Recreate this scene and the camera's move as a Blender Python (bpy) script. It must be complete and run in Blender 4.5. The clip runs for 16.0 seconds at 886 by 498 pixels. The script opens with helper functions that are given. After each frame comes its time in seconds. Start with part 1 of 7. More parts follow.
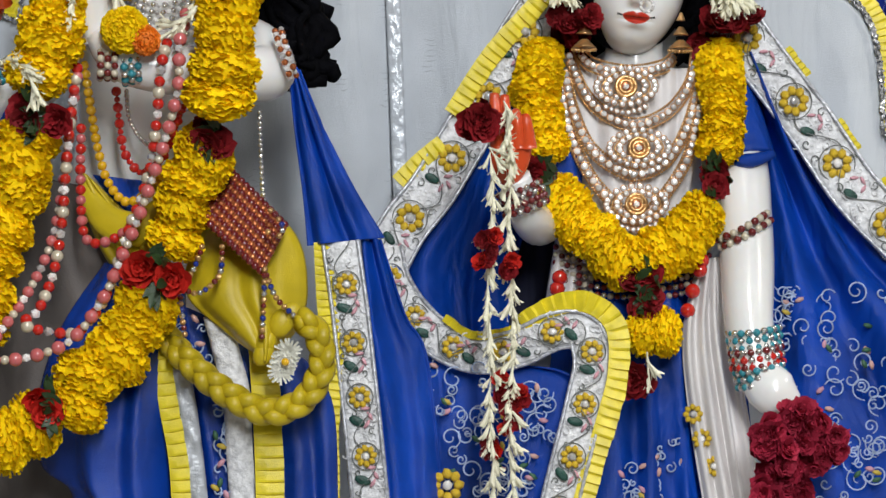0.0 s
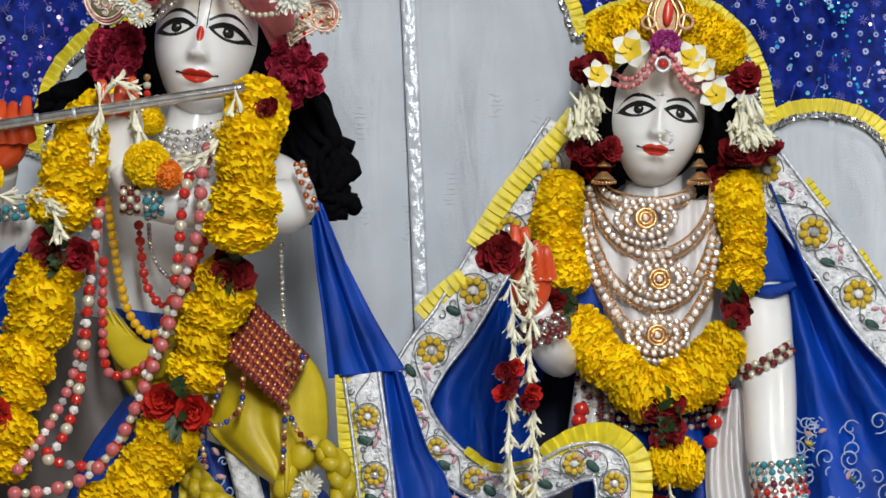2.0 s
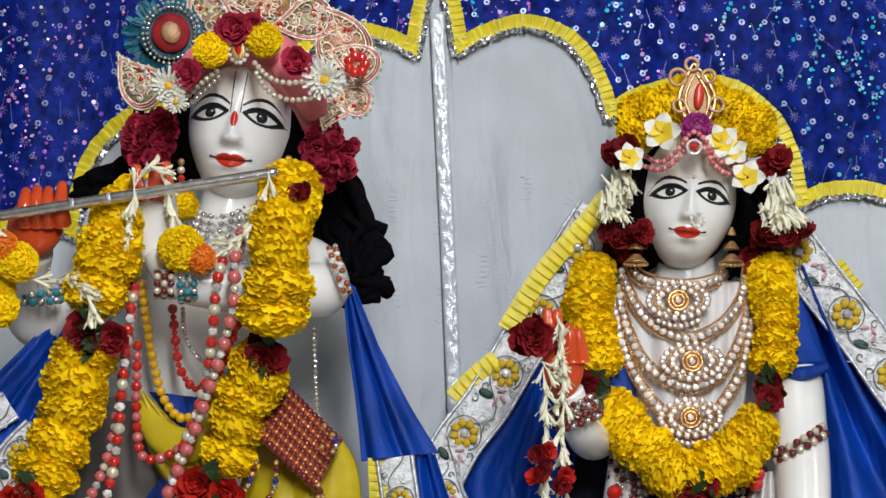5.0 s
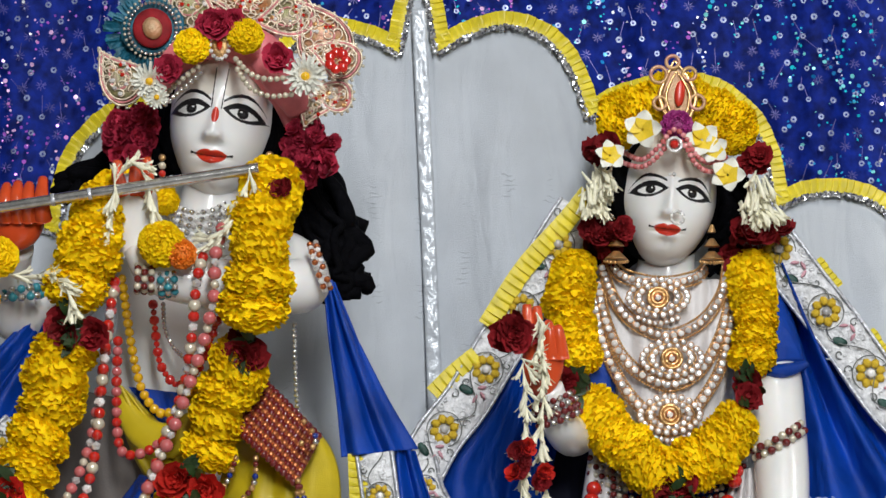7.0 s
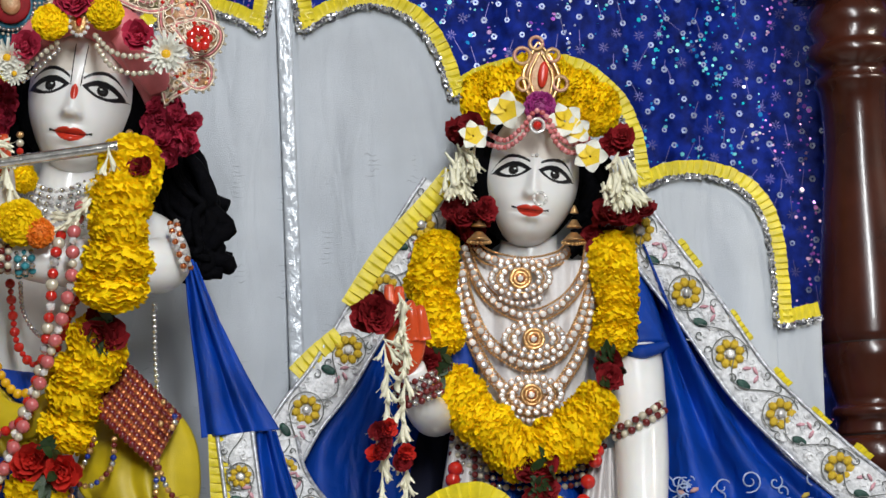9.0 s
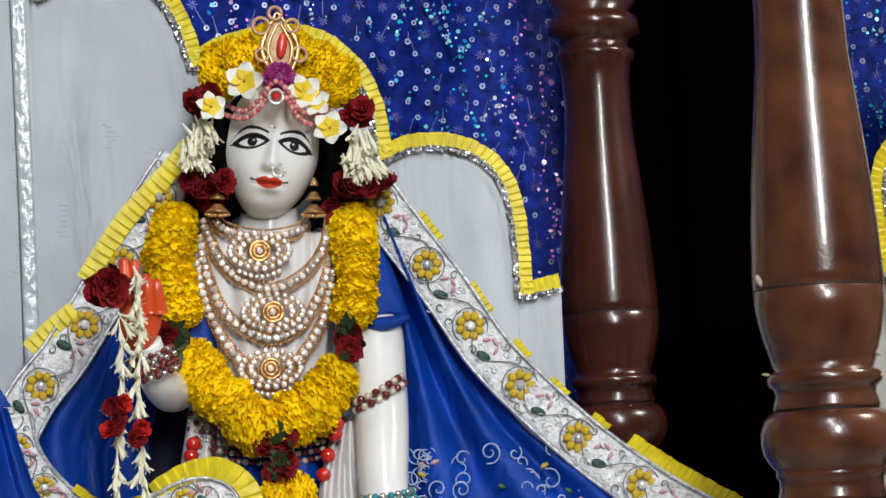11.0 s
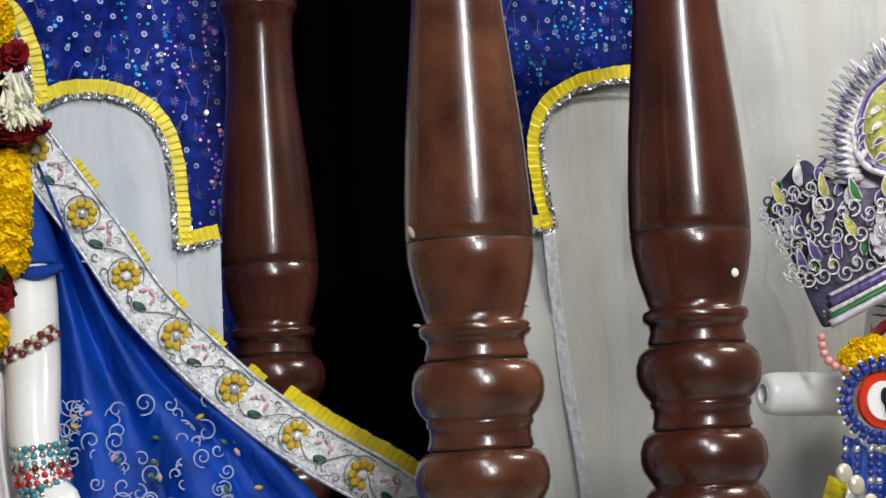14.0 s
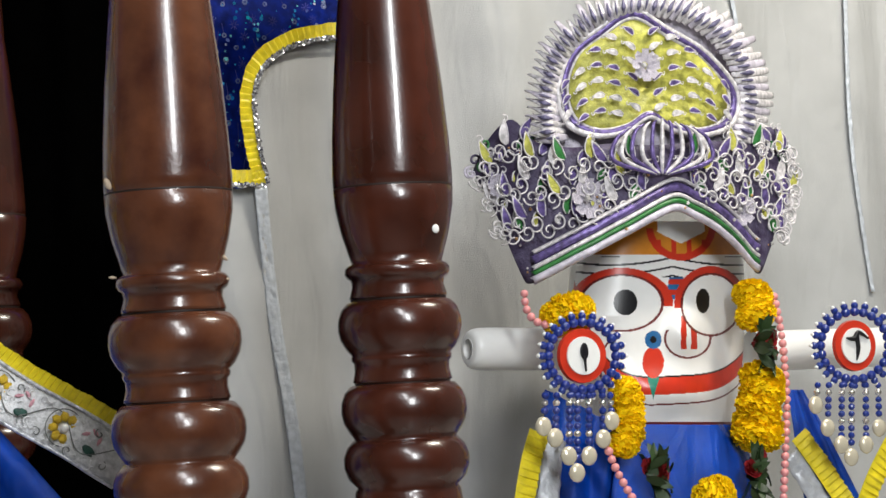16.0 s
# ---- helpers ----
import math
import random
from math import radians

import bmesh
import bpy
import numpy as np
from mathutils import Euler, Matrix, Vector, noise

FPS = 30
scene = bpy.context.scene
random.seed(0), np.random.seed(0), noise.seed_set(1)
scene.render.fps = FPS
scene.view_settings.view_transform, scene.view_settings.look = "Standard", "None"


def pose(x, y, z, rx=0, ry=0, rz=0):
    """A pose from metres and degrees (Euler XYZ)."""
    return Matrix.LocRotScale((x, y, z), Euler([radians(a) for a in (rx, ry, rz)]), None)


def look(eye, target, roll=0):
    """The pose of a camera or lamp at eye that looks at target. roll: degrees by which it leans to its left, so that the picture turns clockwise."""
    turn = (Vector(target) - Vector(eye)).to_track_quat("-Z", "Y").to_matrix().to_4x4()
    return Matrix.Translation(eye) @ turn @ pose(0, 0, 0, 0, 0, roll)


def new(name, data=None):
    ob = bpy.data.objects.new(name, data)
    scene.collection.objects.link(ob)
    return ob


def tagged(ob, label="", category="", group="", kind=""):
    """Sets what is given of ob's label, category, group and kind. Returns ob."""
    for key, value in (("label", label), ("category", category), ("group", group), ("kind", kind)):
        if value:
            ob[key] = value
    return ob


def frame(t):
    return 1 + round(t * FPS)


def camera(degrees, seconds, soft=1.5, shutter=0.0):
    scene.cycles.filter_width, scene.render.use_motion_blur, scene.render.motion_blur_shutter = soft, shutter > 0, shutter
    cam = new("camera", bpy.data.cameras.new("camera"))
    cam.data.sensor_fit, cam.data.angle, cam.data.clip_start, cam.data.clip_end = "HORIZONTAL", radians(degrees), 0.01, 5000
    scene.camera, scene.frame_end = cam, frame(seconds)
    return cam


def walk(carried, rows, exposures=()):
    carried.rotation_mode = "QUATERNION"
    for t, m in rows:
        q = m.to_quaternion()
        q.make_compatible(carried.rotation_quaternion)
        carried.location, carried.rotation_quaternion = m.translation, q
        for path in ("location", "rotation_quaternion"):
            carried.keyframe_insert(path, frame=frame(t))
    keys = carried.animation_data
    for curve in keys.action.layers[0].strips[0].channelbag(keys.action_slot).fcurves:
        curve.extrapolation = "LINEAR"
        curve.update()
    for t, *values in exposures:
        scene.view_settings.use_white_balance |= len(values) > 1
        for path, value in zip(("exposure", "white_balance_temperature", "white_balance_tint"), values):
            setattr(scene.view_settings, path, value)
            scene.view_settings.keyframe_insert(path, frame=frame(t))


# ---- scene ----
cam = camera(24.0, 16.0)
METRES, EYE, TILT, LEAN, TURN = 8.0, 1.5, 0.0, 0.0, 0.0
PATH = [
    (0, (-0.132, 0.093, 1.525), (-0.034, 2.089, 1.598), -1.7),
    (0.5, (-0.131, 0.092, 1.523), (-0.043, 2.087, 1.63), -1.7),
    (1, (-0.131, 0.091, 1.515), (-0.044, 2.083, 1.663), -1.6),
    (1.5, (-0.125, 0.088, 1.517), (-0.049, 2.08, 1.688), -1.7),
    (2, (-0.125, 0.088, 1.518), (-0.05, 2.076, 1.724), -1.9),
    (2.5, (-0.126, 0.083, 1.518), (-0.073, 2.069, 1.753), -1.8),
    (3, (-0.128, 0.082, 1.521), (-0.082, 2.065, 1.778), -1.8),
    (3.5, (-0.125, 0.082, 1.522), (-0.092, 2.062, 1.803), -1.9),
    (4, (-0.125, 0.084, 1.52), (-0.085, 2.064, 1.803), -2.0),
    (6.5, (-0.124, 0.077, 1.525), (-0.069, 2.056, 1.803), -1.8),
    (7, (-0.12, 0.077, 1.522), (-0.06, 2.056, 1.799), -1.8),
    (7.5, (-0.115, 0.071, 1.519), (-0.052, 2.05, 1.8), -1.9),
    (8, (-0.112, 0.077, 1.524), (-0.023, 2.056, 1.797), -1.9),
    (10.5, (-0.091, 0.086, 1.52), (0.2564, 2.0422, 1.7497), -2.74),
    (11, (-0.079, 0.095, 1.521), (0.3243, 2.0415, 1.7411), -2.98),
    (11.5, (-0.077, 0.089, 1.517), (0.3915, 2.0221, 1.7262), -3.11),
    (12, (-0.075, 0.099, 1.514), (0.4398, 2.0213, 1.7134), -3.08),
    (12.5, (-0.065, 0.093, 1.515), (0.485, 2.0068, 1.7013), -3.06),
    (13, (-0.075, 0.099, 1.514), (0.5351, 1.9956, 1.6895), -3.15),
    (13.5, (-0.064, 0.095, 1.514), (0.583, 1.9799, 1.6834), -3.28),
    (14, (-0.055, 0.095, 1.515), (0.6419, 1.9627, 1.6767), -3.18),
    (14.5, (-0.047, 0.095, 1.512), (0.7135, 1.9386, 1.6624), -3.04),
    (15, (-0.037, 0.084, 1.514), (0.7742, 1.9066, 1.6561), -2.89),
    (15.5, (-0.035, 0.084, 1.515), (0.8339, 1.8807, 1.6454), -2.89),
    (16, (-0.017, 0.064, 1.507), (0.8984, 1.8388, 1.6165), -3.01),
]
walk(cam, [(t, look(eye, target, roll)) for t, eye, target, roll in PATH])

F = 784 / math.tan(radians(12.0))


def station(eye, target, roll):
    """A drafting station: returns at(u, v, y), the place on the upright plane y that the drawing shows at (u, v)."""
    m = look(eye, target, roll)
    o, r = m.translation, m.to_3x3()

    def at(u, v, y):
        d = r @ Vector(((u - 784) / F, (441 - v) / F, -1.0))
        return o + d * ((y - o.y) / d.y)
    return at


A = station((-0.125, 0.082, 1.522), (-0.092, 2.062, 1.803), -1.9)
B = station((-0.065, 0.093, 1.515), (0.485, 2.0068, 1.7013), -3.06)
C = station((-0.017, 0.064, 1.507), (0.8984, 1.8388, 1.6165), -3.01)


# ---- light ----
world = bpy.data.worlds.new("world")
scene.world = world
world.use_nodes = True
world.node_tree.nodes["Background"].inputs[0].default_value = (0.75, 0.85, 1.0, 1)
world.node_tree.nodes["Background"].inputs[1].default_value = 0.13


def area(name, eye, target, sx, sy, watts, colour):
    d = bpy.data.lights.new(name, "AREA")
    d.shape, d.size, d.size_y, d.energy, d.color = "RECTANGLE", sx, sy, watts, colour
    ob = new(name, d)
    ob.matrix_world = look(eye, target)
    return ob


area("tube_lamp", (0.25, 0.45, 3.25), (0.2, 2.4, 1.8), 0.2, 1.2, 25, (0.96, 0.98, 1.0))
# Added light without a known source; brightens the wooden figure and its hanging.
area("tube_lamp", (1.85, 1.55, 2.85), (1.55, 2.45, 1.75), 0.5, 0.12, 23, (1.0, 0.94, 0.82))
area("hall_lamp", (0.35, -1.3, 2.9), (0.4, 2.3, 1.75), 0.45, 1.2, 80, (0.95, 0.98, 1.0))


# ---- materials ----
def mat(name, colour, rough=0.5, metal=0.0, vary=0.15, scale=40.0, bump=0.15, fine=400.0, random_tint=0.0, sheen=0.0,
        coat=0.0, second=None, second_scale=6.0, sss=0.0, spec=0.5, wave=0.0, wave_scale=30.0, stretch=None):
    """A surface with colour variation at two scales and fine relief."""
    m = bpy.data.materials.new(name)
    m.use_nodes = True
    nt = m.node_tree
    n, l = nt.nodes, nt.links
    b = n["Principled BSDF"]
    b.inputs["Roughness"].default_value, b.inputs["Metallic"].default_value = rough, metal
    b.inputs["Sheen Weight"].default_value, b.inputs["Coat Weight"].default_value = sheen, coat
    b.inputs["Specular IOR Level"].default_value = spec
    if sss:
        b.inputs["Subsurface Weight"].default_value = sss
        b.inputs["Subsurface Radius"].default_value = (0.01, 0.007, 0.005)
    co = n.new("ShaderNodeTexCoord")
    big, small = n.new("ShaderNodeTexNoise"), n.new("ShaderNodeTexNoise")
    big.inputs["Scale"].default_value, big.inputs["Detail"].default_value = second_scale if second else scale, 4
    small.inputs["Scale"].default_value, small.inputs["Detail"].default_value = fine, 3
    for t in (big, small):
        l.new(co.outputs["Object"], t.inputs["Vector"])
    ramp = n.new("ShaderNodeValToRGB")
    dark = tuple(c * (1 - vary) for c in colour)
    light = second or tuple(min(1, c * (1 + vary)) for c in colour)
    ramp.color_ramp.elements[0].position, ramp.color_ramp.elements[1].position = 0.32, 0.68
    ramp.color_ramp.elements[0].color, ramp.color_ramp.elements[1].color = (*dark, 1), (*light, 1)
    l.new(big.outputs["Fac"], ramp.inputs["Fac"])
    out = ramp.outputs["Color"]
    if random_tint:
        info, hsv, add = n.new("ShaderNodeObjectInfo"), n.new("ShaderNodeHueSaturation"), n.new("ShaderNodeMapRange")
        add.inputs["To Min"].default_value, add.inputs["To Max"].default_value = 1 - random_tint, 1 + random_tint
        l.new(info.outputs["Random"], add.inputs["Value"])
        l.new(add.outputs["Result"], hsv.inputs["Value"])
        l.new(out, hsv.inputs["Color"])
        out = hsv.outputs["Color"]
    l.new(out, b.inputs["Base Color"])
    if bump:
        bp = n.new("ShaderNodeBump")
        bp.inputs["Strength"].default_value, bp.inputs["Distance"].default_value = bump, 0.002
        height = small.outputs["Fac"]
        if wave:
            w = n.new("ShaderNodeTexNoise")
            w.inputs["Scale"].default_value, w.inputs["Detail"].default_value, w.inputs["Distortion"].default_value = wave_scale, 2, 0.6
            l.new(co.outputs["Object"], w.inputs["Vector"])
            if stretch:
                mp = n.new("ShaderNodeMapping")
                mp.inputs["Scale"].default_value = stretch
                l.new(co.outputs["Object"], mp.inputs["Vector"])
                l.new(mp.outputs["Vector"], w.inputs["Vector"])
            mix = n.new("ShaderNodeMath")
            mix.operation = "MULTIPLY_ADD"
            mix.inputs[1].default_value = wave
            l.new(w.outputs["Fac"], mix.inputs[0])
            l.new(small.outputs["Fac"], mix.inputs[2])
            height = mix.outputs[0]
        l.new(height, bp.inputs["Height"])
        l.new(bp.outputs["Normal"], b.inputs["Normal"])
    return m


def islands(name, colours, rough=0.3, metal=0.0):
    """Small pieces, each of one colour picked at random."""
    m = bpy.data.materials.new(name)
    m.use_nodes = True
    n, l = m.node_tree.nodes, m.node_tree.links
    b = n["Principled BSDF"]
    b.inputs["Roughness"].default_value, b.inputs["Metallic"].default_value = rough, metal
    g, ramp = n.new("ShaderNodeNewGeometry"), n.new("ShaderNodeValToRGB")
    ramp.color_ramp.interpolation = "CONSTANT"
    for i, c in enumerate(colours):
        e = ramp.color_ramp.elements[i] if i < 2 else ramp.color_ramp.elements.new(i / len(colours))
        e.position, e.color = i / len(colours), (*c, 1)
    l.new(g.outputs["Random Per Island"], ramp.inputs["Fac"])
    l.new(ramp.outputs["Color"], b.inputs["Base Color"])
    return m


PLASTER = mat("plaster", (0.33, 0.33, 0.32), 0.8, vary=0.06, scale=5)
MARBLE_FLOOR = mat("floor_stone", (0.5, 0.48, 0.45), 0.25, vary=0.2, scale=3)
WHITE_SATIN = mat("white_satin", (0.53, 0.565, 0.61), 0.33, vary=0.09, scale=9, bump=0.6, fine=900, sheen=0.2, wave=8.0, wave_scale=24, stretch=(1.0, 1.0, 0.28))
SILVER_SATIN = mat("silver_brocade", (0.5, 0.52, 0.55), 0.28, vary=0.15, scale=90, bump=0.6, fine=260, metal=0.12)
EMBOSSED = mat("embossed_satin", (0.53, 0.565, 0.61), 0.24, metal=0.08, vary=0.12, scale=120, bump=0.45, fine=200, wave=2.0, wave_scale=55)
EAST_SATIN = mat("off_white_satin", (0.42, 0.425, 0.42), 0.36, vary=0.09, scale=9, bump=0.6, fine=900, sheen=0.15, wave=8.0, wave_scale=20, stretch=(1.0, 1.0, 0.28))
BLUE_NET = mat("blue_net", (0.004, 0.018, 0.21), 0.6, vary=0.5, scale=60, bump=0.3, fine=700, spec=0.12)
BLUE_SATIN = mat("blue_satin", (0.002, 0.050, 0.37), 0.27, vary=0.3, scale=12, bump=0.6, fine=900, spec=0.34, wave=14.0, wave_scale=22, stretch=(1.0, 1.0, 0.55))
BLUE_SATIN_DARK = mat("deep_blue_satin", (0.003, 0.044, 0.33), 0.24, vary=0.3, scale=12, bump=0.5, fine=900, wave=11.0, wave_scale=15)
YELLOW_RIBBON = mat("yellow_ribbon", (0.74, 0.60, 0.02), 0.38, vary=0.18, scale=60, bump=0.2, fine=700)
WOOD = mat("varnished_wood", (0.052, 0.0132, 0.007), 0.24, vary=0.35, scale=14, bump=0.08, fine=300, coat=0.3)
WOOD_WORN = mat("worn_varnished_wood", (0.048, 0.013, 0.007), 0.25, second=(0.115, 0.039, 0.017), second_scale=19, bump=0.1, fine=250, coat=0.25)
GROOVE = mat("wood_groove", (0.012, 0.005, 0.003), 0.6)
# Near-black colour in place of the deep shade between the altars.
GAP_SHADE = mat("gap_shade_black", (0.0008, 0.0008, 0.0008), 0.95, bump=0.05, spec=0.0)
# Real sequins, but their bright base colours also stand in for sparkle.
SEQUIN = {"cyan": islands("cyan_sequins", [(0.02, 0.75, 0.95), (0.05, 0.5, 0.9), (0.3, 0.95, 1.0), (0.02, 0.3, 0.75)], 0.22, 0.15),
          "magenta": islands("magenta_sequins", [(0.9, 0.35, 0.9), (0.55, 0.15, 0.75), (0.95, 0.6, 0.95), (0.35, 0.12, 0.7)], 0.22, 0.15),
          "white": islands("white_sequins", [(0.95, 0.95, 1.0), (0.45, 0.5, 0.75), (0.2, 0.28, 0.7), (0.75, 0.75, 0.85)], 0.2, 0.15)}
SILVER_SEQUIN = islands("silver_sequins", [(0.85, 0.85, 0.85), (0.3, 0.3, 0.32), (0.6, 0.6, 0.6), (0.12, 0.12, 0.14)], 0.2, 0.6)


# ---- building helpers ----
def finish(name, bm, material, smooth=True):
    me = bpy.data.meshes.new(name)
    bmesh.ops.recalc_face_normals(bm, faces=bm.faces) if len(bm.faces) < 60000 else None
    if smooth:
        for f in bm.faces:
            f.smooth = True
    bm.to_mesh(me)
    bm.free()
    for m in (material if isinstance(material, (list, tuple)) else [material]):
        me.materials.append(m)
    return new(name, me)


def part(name, bm, material, parent, label="", smooth=True):
    ob = finish(name, bm, material, smooth)
    ob.parent = parent
    if label:
        ob["label"] = label
    return ob


def thing(name, place, label, category, group="", kind=""):
    ob = new(name)
    ob.location = place
    ob.empty_display_size = 0.05
    return tagged(ob, label, category, group, kind)


def local(ob):
    """Moves a part's mesh so that it stands where it was built, under a moved parent."""
    ob.matrix_parent_inverse = Matrix.Translation(-ob.parent.location)
    return ob


def spline(points, n, closed=False):
    """n places along a smooth curve through the points."""
    p = [Vector(q) for q in points]
    k = len(p)
    spans = k if closed else k - 1
    out = []
    for i in range(n):
        s = i * spans / (n if closed else n - 1)
        j = min(int(s), spans - 1)
        t = s - j
        g = (lambda q: p[q % k]) if closed else (lambda q: p[max(0, min(k - 1, q))])
        a, b, c, d = g(j - 1), g(j), g(j + 1), g(j + 2)
        out.append(0.5 * (2 * b + (c - a) * t + (2 * a - 5 * b + 4 * c - d) * t * t + (3 * b - a - 3 * c + d) * t ** 3))
    return out


def even(points, step):
    """Places at even steps along a smooth curve."""
    fine = spline(points, 40 * len(points))
    out, left = [fine[0]], step
    for a, b in zip(fine, fine[1:]):
        d = (b - a).length
        while d >= left and d > 1e-9:
            a = a + (b - a) * (left / d)
            out.append(a)
            d, left = (b - a).length, step
        left -= d
    return out


def grid(bm, rows, closed=False):
    """A surface through rows of places."""
    vs = [[bm.verts.new(p) for p in row] for row in rows]
    for a, b in zip(vs, vs[1:]):
        k = len(a)
        for i in range(k if closed else k - 1):
            bm.faces.new((a[i], a[(i + 1) % k], b[(i + 1) % k], b[i]))
    return vs


def tube(bm, points, radii, sides=12, n=24, flat=1.0, caps=True):
    """A tapered tube along a curve; flat squeezes it front to back."""
    path = spline(points, n)
    rad = [r.x for r in spline([(r, 0, 0) for r in radii], n)]
    rows = []
    for i, p in enumerate(path):
        t = (path[min(i + 1, n - 1)] - path[max(i - 1, 0)]).normalized()
        side = t.cross(Vector((0, 1, 0)))
        side = side.normalized() if side.length > 1e-4 else Vector((1, 0, 0))
        up = side.cross(t).normalized()
        rows.append([p + side * rad[i] * math.cos(2 * math.pi * j / sides) + up * rad[i] * flat * math.sin(2 * math.pi * j / sides) for j in range(sides)])
    vs = grid(bm, rows, True)
    if caps:
        for ring, p in ((vs[0], path[0]), (vs[-1], path[-1])):
            c = bm.verts.new(p)
            for j in range(sides):
                bm.faces.new((ring[j], ring[(j + 1) % sides], c))


def cloth(left, right, nu=60, nv=60, folds=5, depth=0.01, seed=0, belly=0.0):
    """A hanging cloth between two edges, with folds that run from its top to its bottom."""
    bm = bmesh.new()
    a, b = spline(left, nv), spline(right, nv)
    rows = []
    for i in range(nv):
        row = []
        for j in range(nu):
            s = j / (nu - 1)
            p = a[i].lerp(b[i], s)
            w = math.sin(math.pi * min(1, 6 * min(s, 1 - s))) if min(s, 1 - s) < 1 / 12 else 1
            q = noise.noise(Vector((s * folds * 1.3 + seed, i / nv * 1.1, seed * 3.1)))
            y = depth * (math.sin(2 * math.pi * folds * s + 2.5 * q + seed) * 0.55 + 1.1 * q) * w + belly * math.sin(math.pi * s)
            row.append(p + Vector((0, -y, 0)))
        rows.append(row)
    grid(bm, rows)
    return bm


def thick(ob, t=0.002):
    if "pleated" in ob.name:
        ob.data.polygons.foreach_set("use_smooth", [False] * len(ob.data.polygons))
    m = ob.modifiers.new("thickness", "SOLIDIFY")
    m.thickness, m.offset = t, 0
    return ob


def across(path, i):
    """The way across a curve that lies in an upright plane."""
    t = path[min(i + 1, len(path) - 1)] - path[max(i - 1, 0)]
    s = Vector((-t.z, 0, t.x))
    return s.normalized() if s.length > 1e-9 else Vector((1, 0, 0))


def ruffle(points, inner, outer, pleat=0.009, lift=0.004, step=0.0015):
    """A pleated ribbon sewn along a curve: inner and outer are its edges' distances from the curve."""
    bm = bmesh.new()
    path = even(points, step)
    rows = []
    for i, p in enumerate(path):
        s, k = across(path, i), (i * step / pleat) % 1.0
        jag = 0.0018 * (noise.noise(Vector((i * step / pleat * 0.7, 3.3, 0))))
        y = 0.5 * lift * (k / 0.85 if k < 0.85 else (1 - k) / 0.15) + 0.0004
        rows.append([p + s * inner + Vector((0, -0.0005, 0)), p + s * (inner * 0.6 + outer * 0.4) + Vector((0, -y * 0.8, 0)), p + s * (outer + jag) + Vector((0, -y * 1.1, 0))])
    grid(bm, rows)
    return bm


def ribbon(points, width, step=0.004, wave=0.0, freq=30.0, bulge=0.004):
    bm = bmesh.new()
    path = even(points, step)
    n = 7
    w = width if callable(width) else (lambda s: width)
    rows = []
    for i, p in enumerate(path):
        s = across(path, i)
        h = w(i / max(1, len(path) - 1)) / 2
        rows.append([p + s * h * (2 * j / (n - 1) - 1) + Vector((0, -bulge * (1 - (2 * j / (n - 1) - 1) ** 2) - wave * noise.noise(Vector((i * step * freq, j * 0.5, 0))), 0)) for j in range(n)])
    grid(bm, rows)
    return bm


def scatter_discs(bm, places, r0, r1, tilt=0.5, sides=6):
    for p in places:
        r = random.uniform(r0, r1)
        nrm = Vector((random.gauss(0, tilt), -1, random.gauss(0, tilt))).normalized()
        u = nrm.orthogonal().normalized()
        v = nrm.cross(u)
        ph = random.random() * 6
        bm.faces.new([bm.verts.new(p + (u * math.cos(ph + 2 * math.pi * k / sides) + v * math.sin(ph + 2 * math.pi * k / sides)) * r) for k in range(sides)])


def box(bm, lo, hi):
    lo, hi = Vector(lo), Vector(hi)
    bmesh.ops.create_cube(bm, size=1, matrix=Matrix.LocRotScale((lo + hi) / 2, None, hi - lo))


def slab(name, lo, hi, material, label, category, bevel=0.004):
    bm = bmesh.new()
    box(bm, lo, hi)
    bmesh.ops.bevel(bm, geom=bm.edges[:], offset=bevel, segments=2, affect="EDGES")
    return tagged(finish(name, bm, material, False), label, category, kind="structure")


# ---- the room ----
slab("floor", (-3.2, -3.4, -0.1), (3.6, 3.2, 0.0), MARBLE_FLOOR, "polished pale stone temple floor", "floor")
slab("ceiling", (-3.2, -3.4, 3.5), (3.6, 3.2, 3.6), PLASTER, "plain white plaster ceiling", "ceiling")
slab("wall_north", (-3.2, 3.0, 0), (3.6, 3.2, 3.5), PLASTER, "plain plaster wall behind the altar", "wall")
slab("wall_south", (-3.2, -3.4, 0), (3.6, -3.2, 3.5), PLASTER, "plain plaster wall facing the altar", "wall")
slab("wall_west", (-3.4, -3.4, 0), (-3.2, 3.2, 3.5), PLASTER, "plain plaster side wall", "wall")
slab("wall_east", (3.6, -3.4, 0), (3.8, 3.2, 3.5), PLASTER, "plain plaster side wall", "wall")
slab("altar_platform", (-2.2, 1.7, 0.0), (2.4, 2.95, 0.95), MARBLE_FLOOR, "raised pale stone altar platform under the statues", "platform")

# ---- curtains behind the statues ----
BACK = 2.485


def curtain(name, left, right, material, label, folds, depth, seed, nu=160, nv=60):
    ob = finish(name, cloth(left, right, nu, nv, folds, depth, seed), material)
    thick(ob)
    return tagged(ob, label, "curtain")


blue = curtain("sequined_curtain", [(-1.3, 2.74, 2.75), (-1.3, 2.74, 0.96)], [(0.705, 2.74, 2.75), (0.705, 2.74, 0.96)], BLUE_NET,
               "royal blue net curtain with iridescent sequins behind the statues", 17, 0.014, 1)
blue_east = curtain("sequined_curtain", [(0.985, 2.74, 2.75), (0.985, 2.74, 0.96)], [(2.3, 2.74, 2.75), (2.3, 2.74, 0.96)], BLUE_NET,
                    "royal blue net curtain with iridescent sequins beside the dark gap", 12, 0.012, 5)


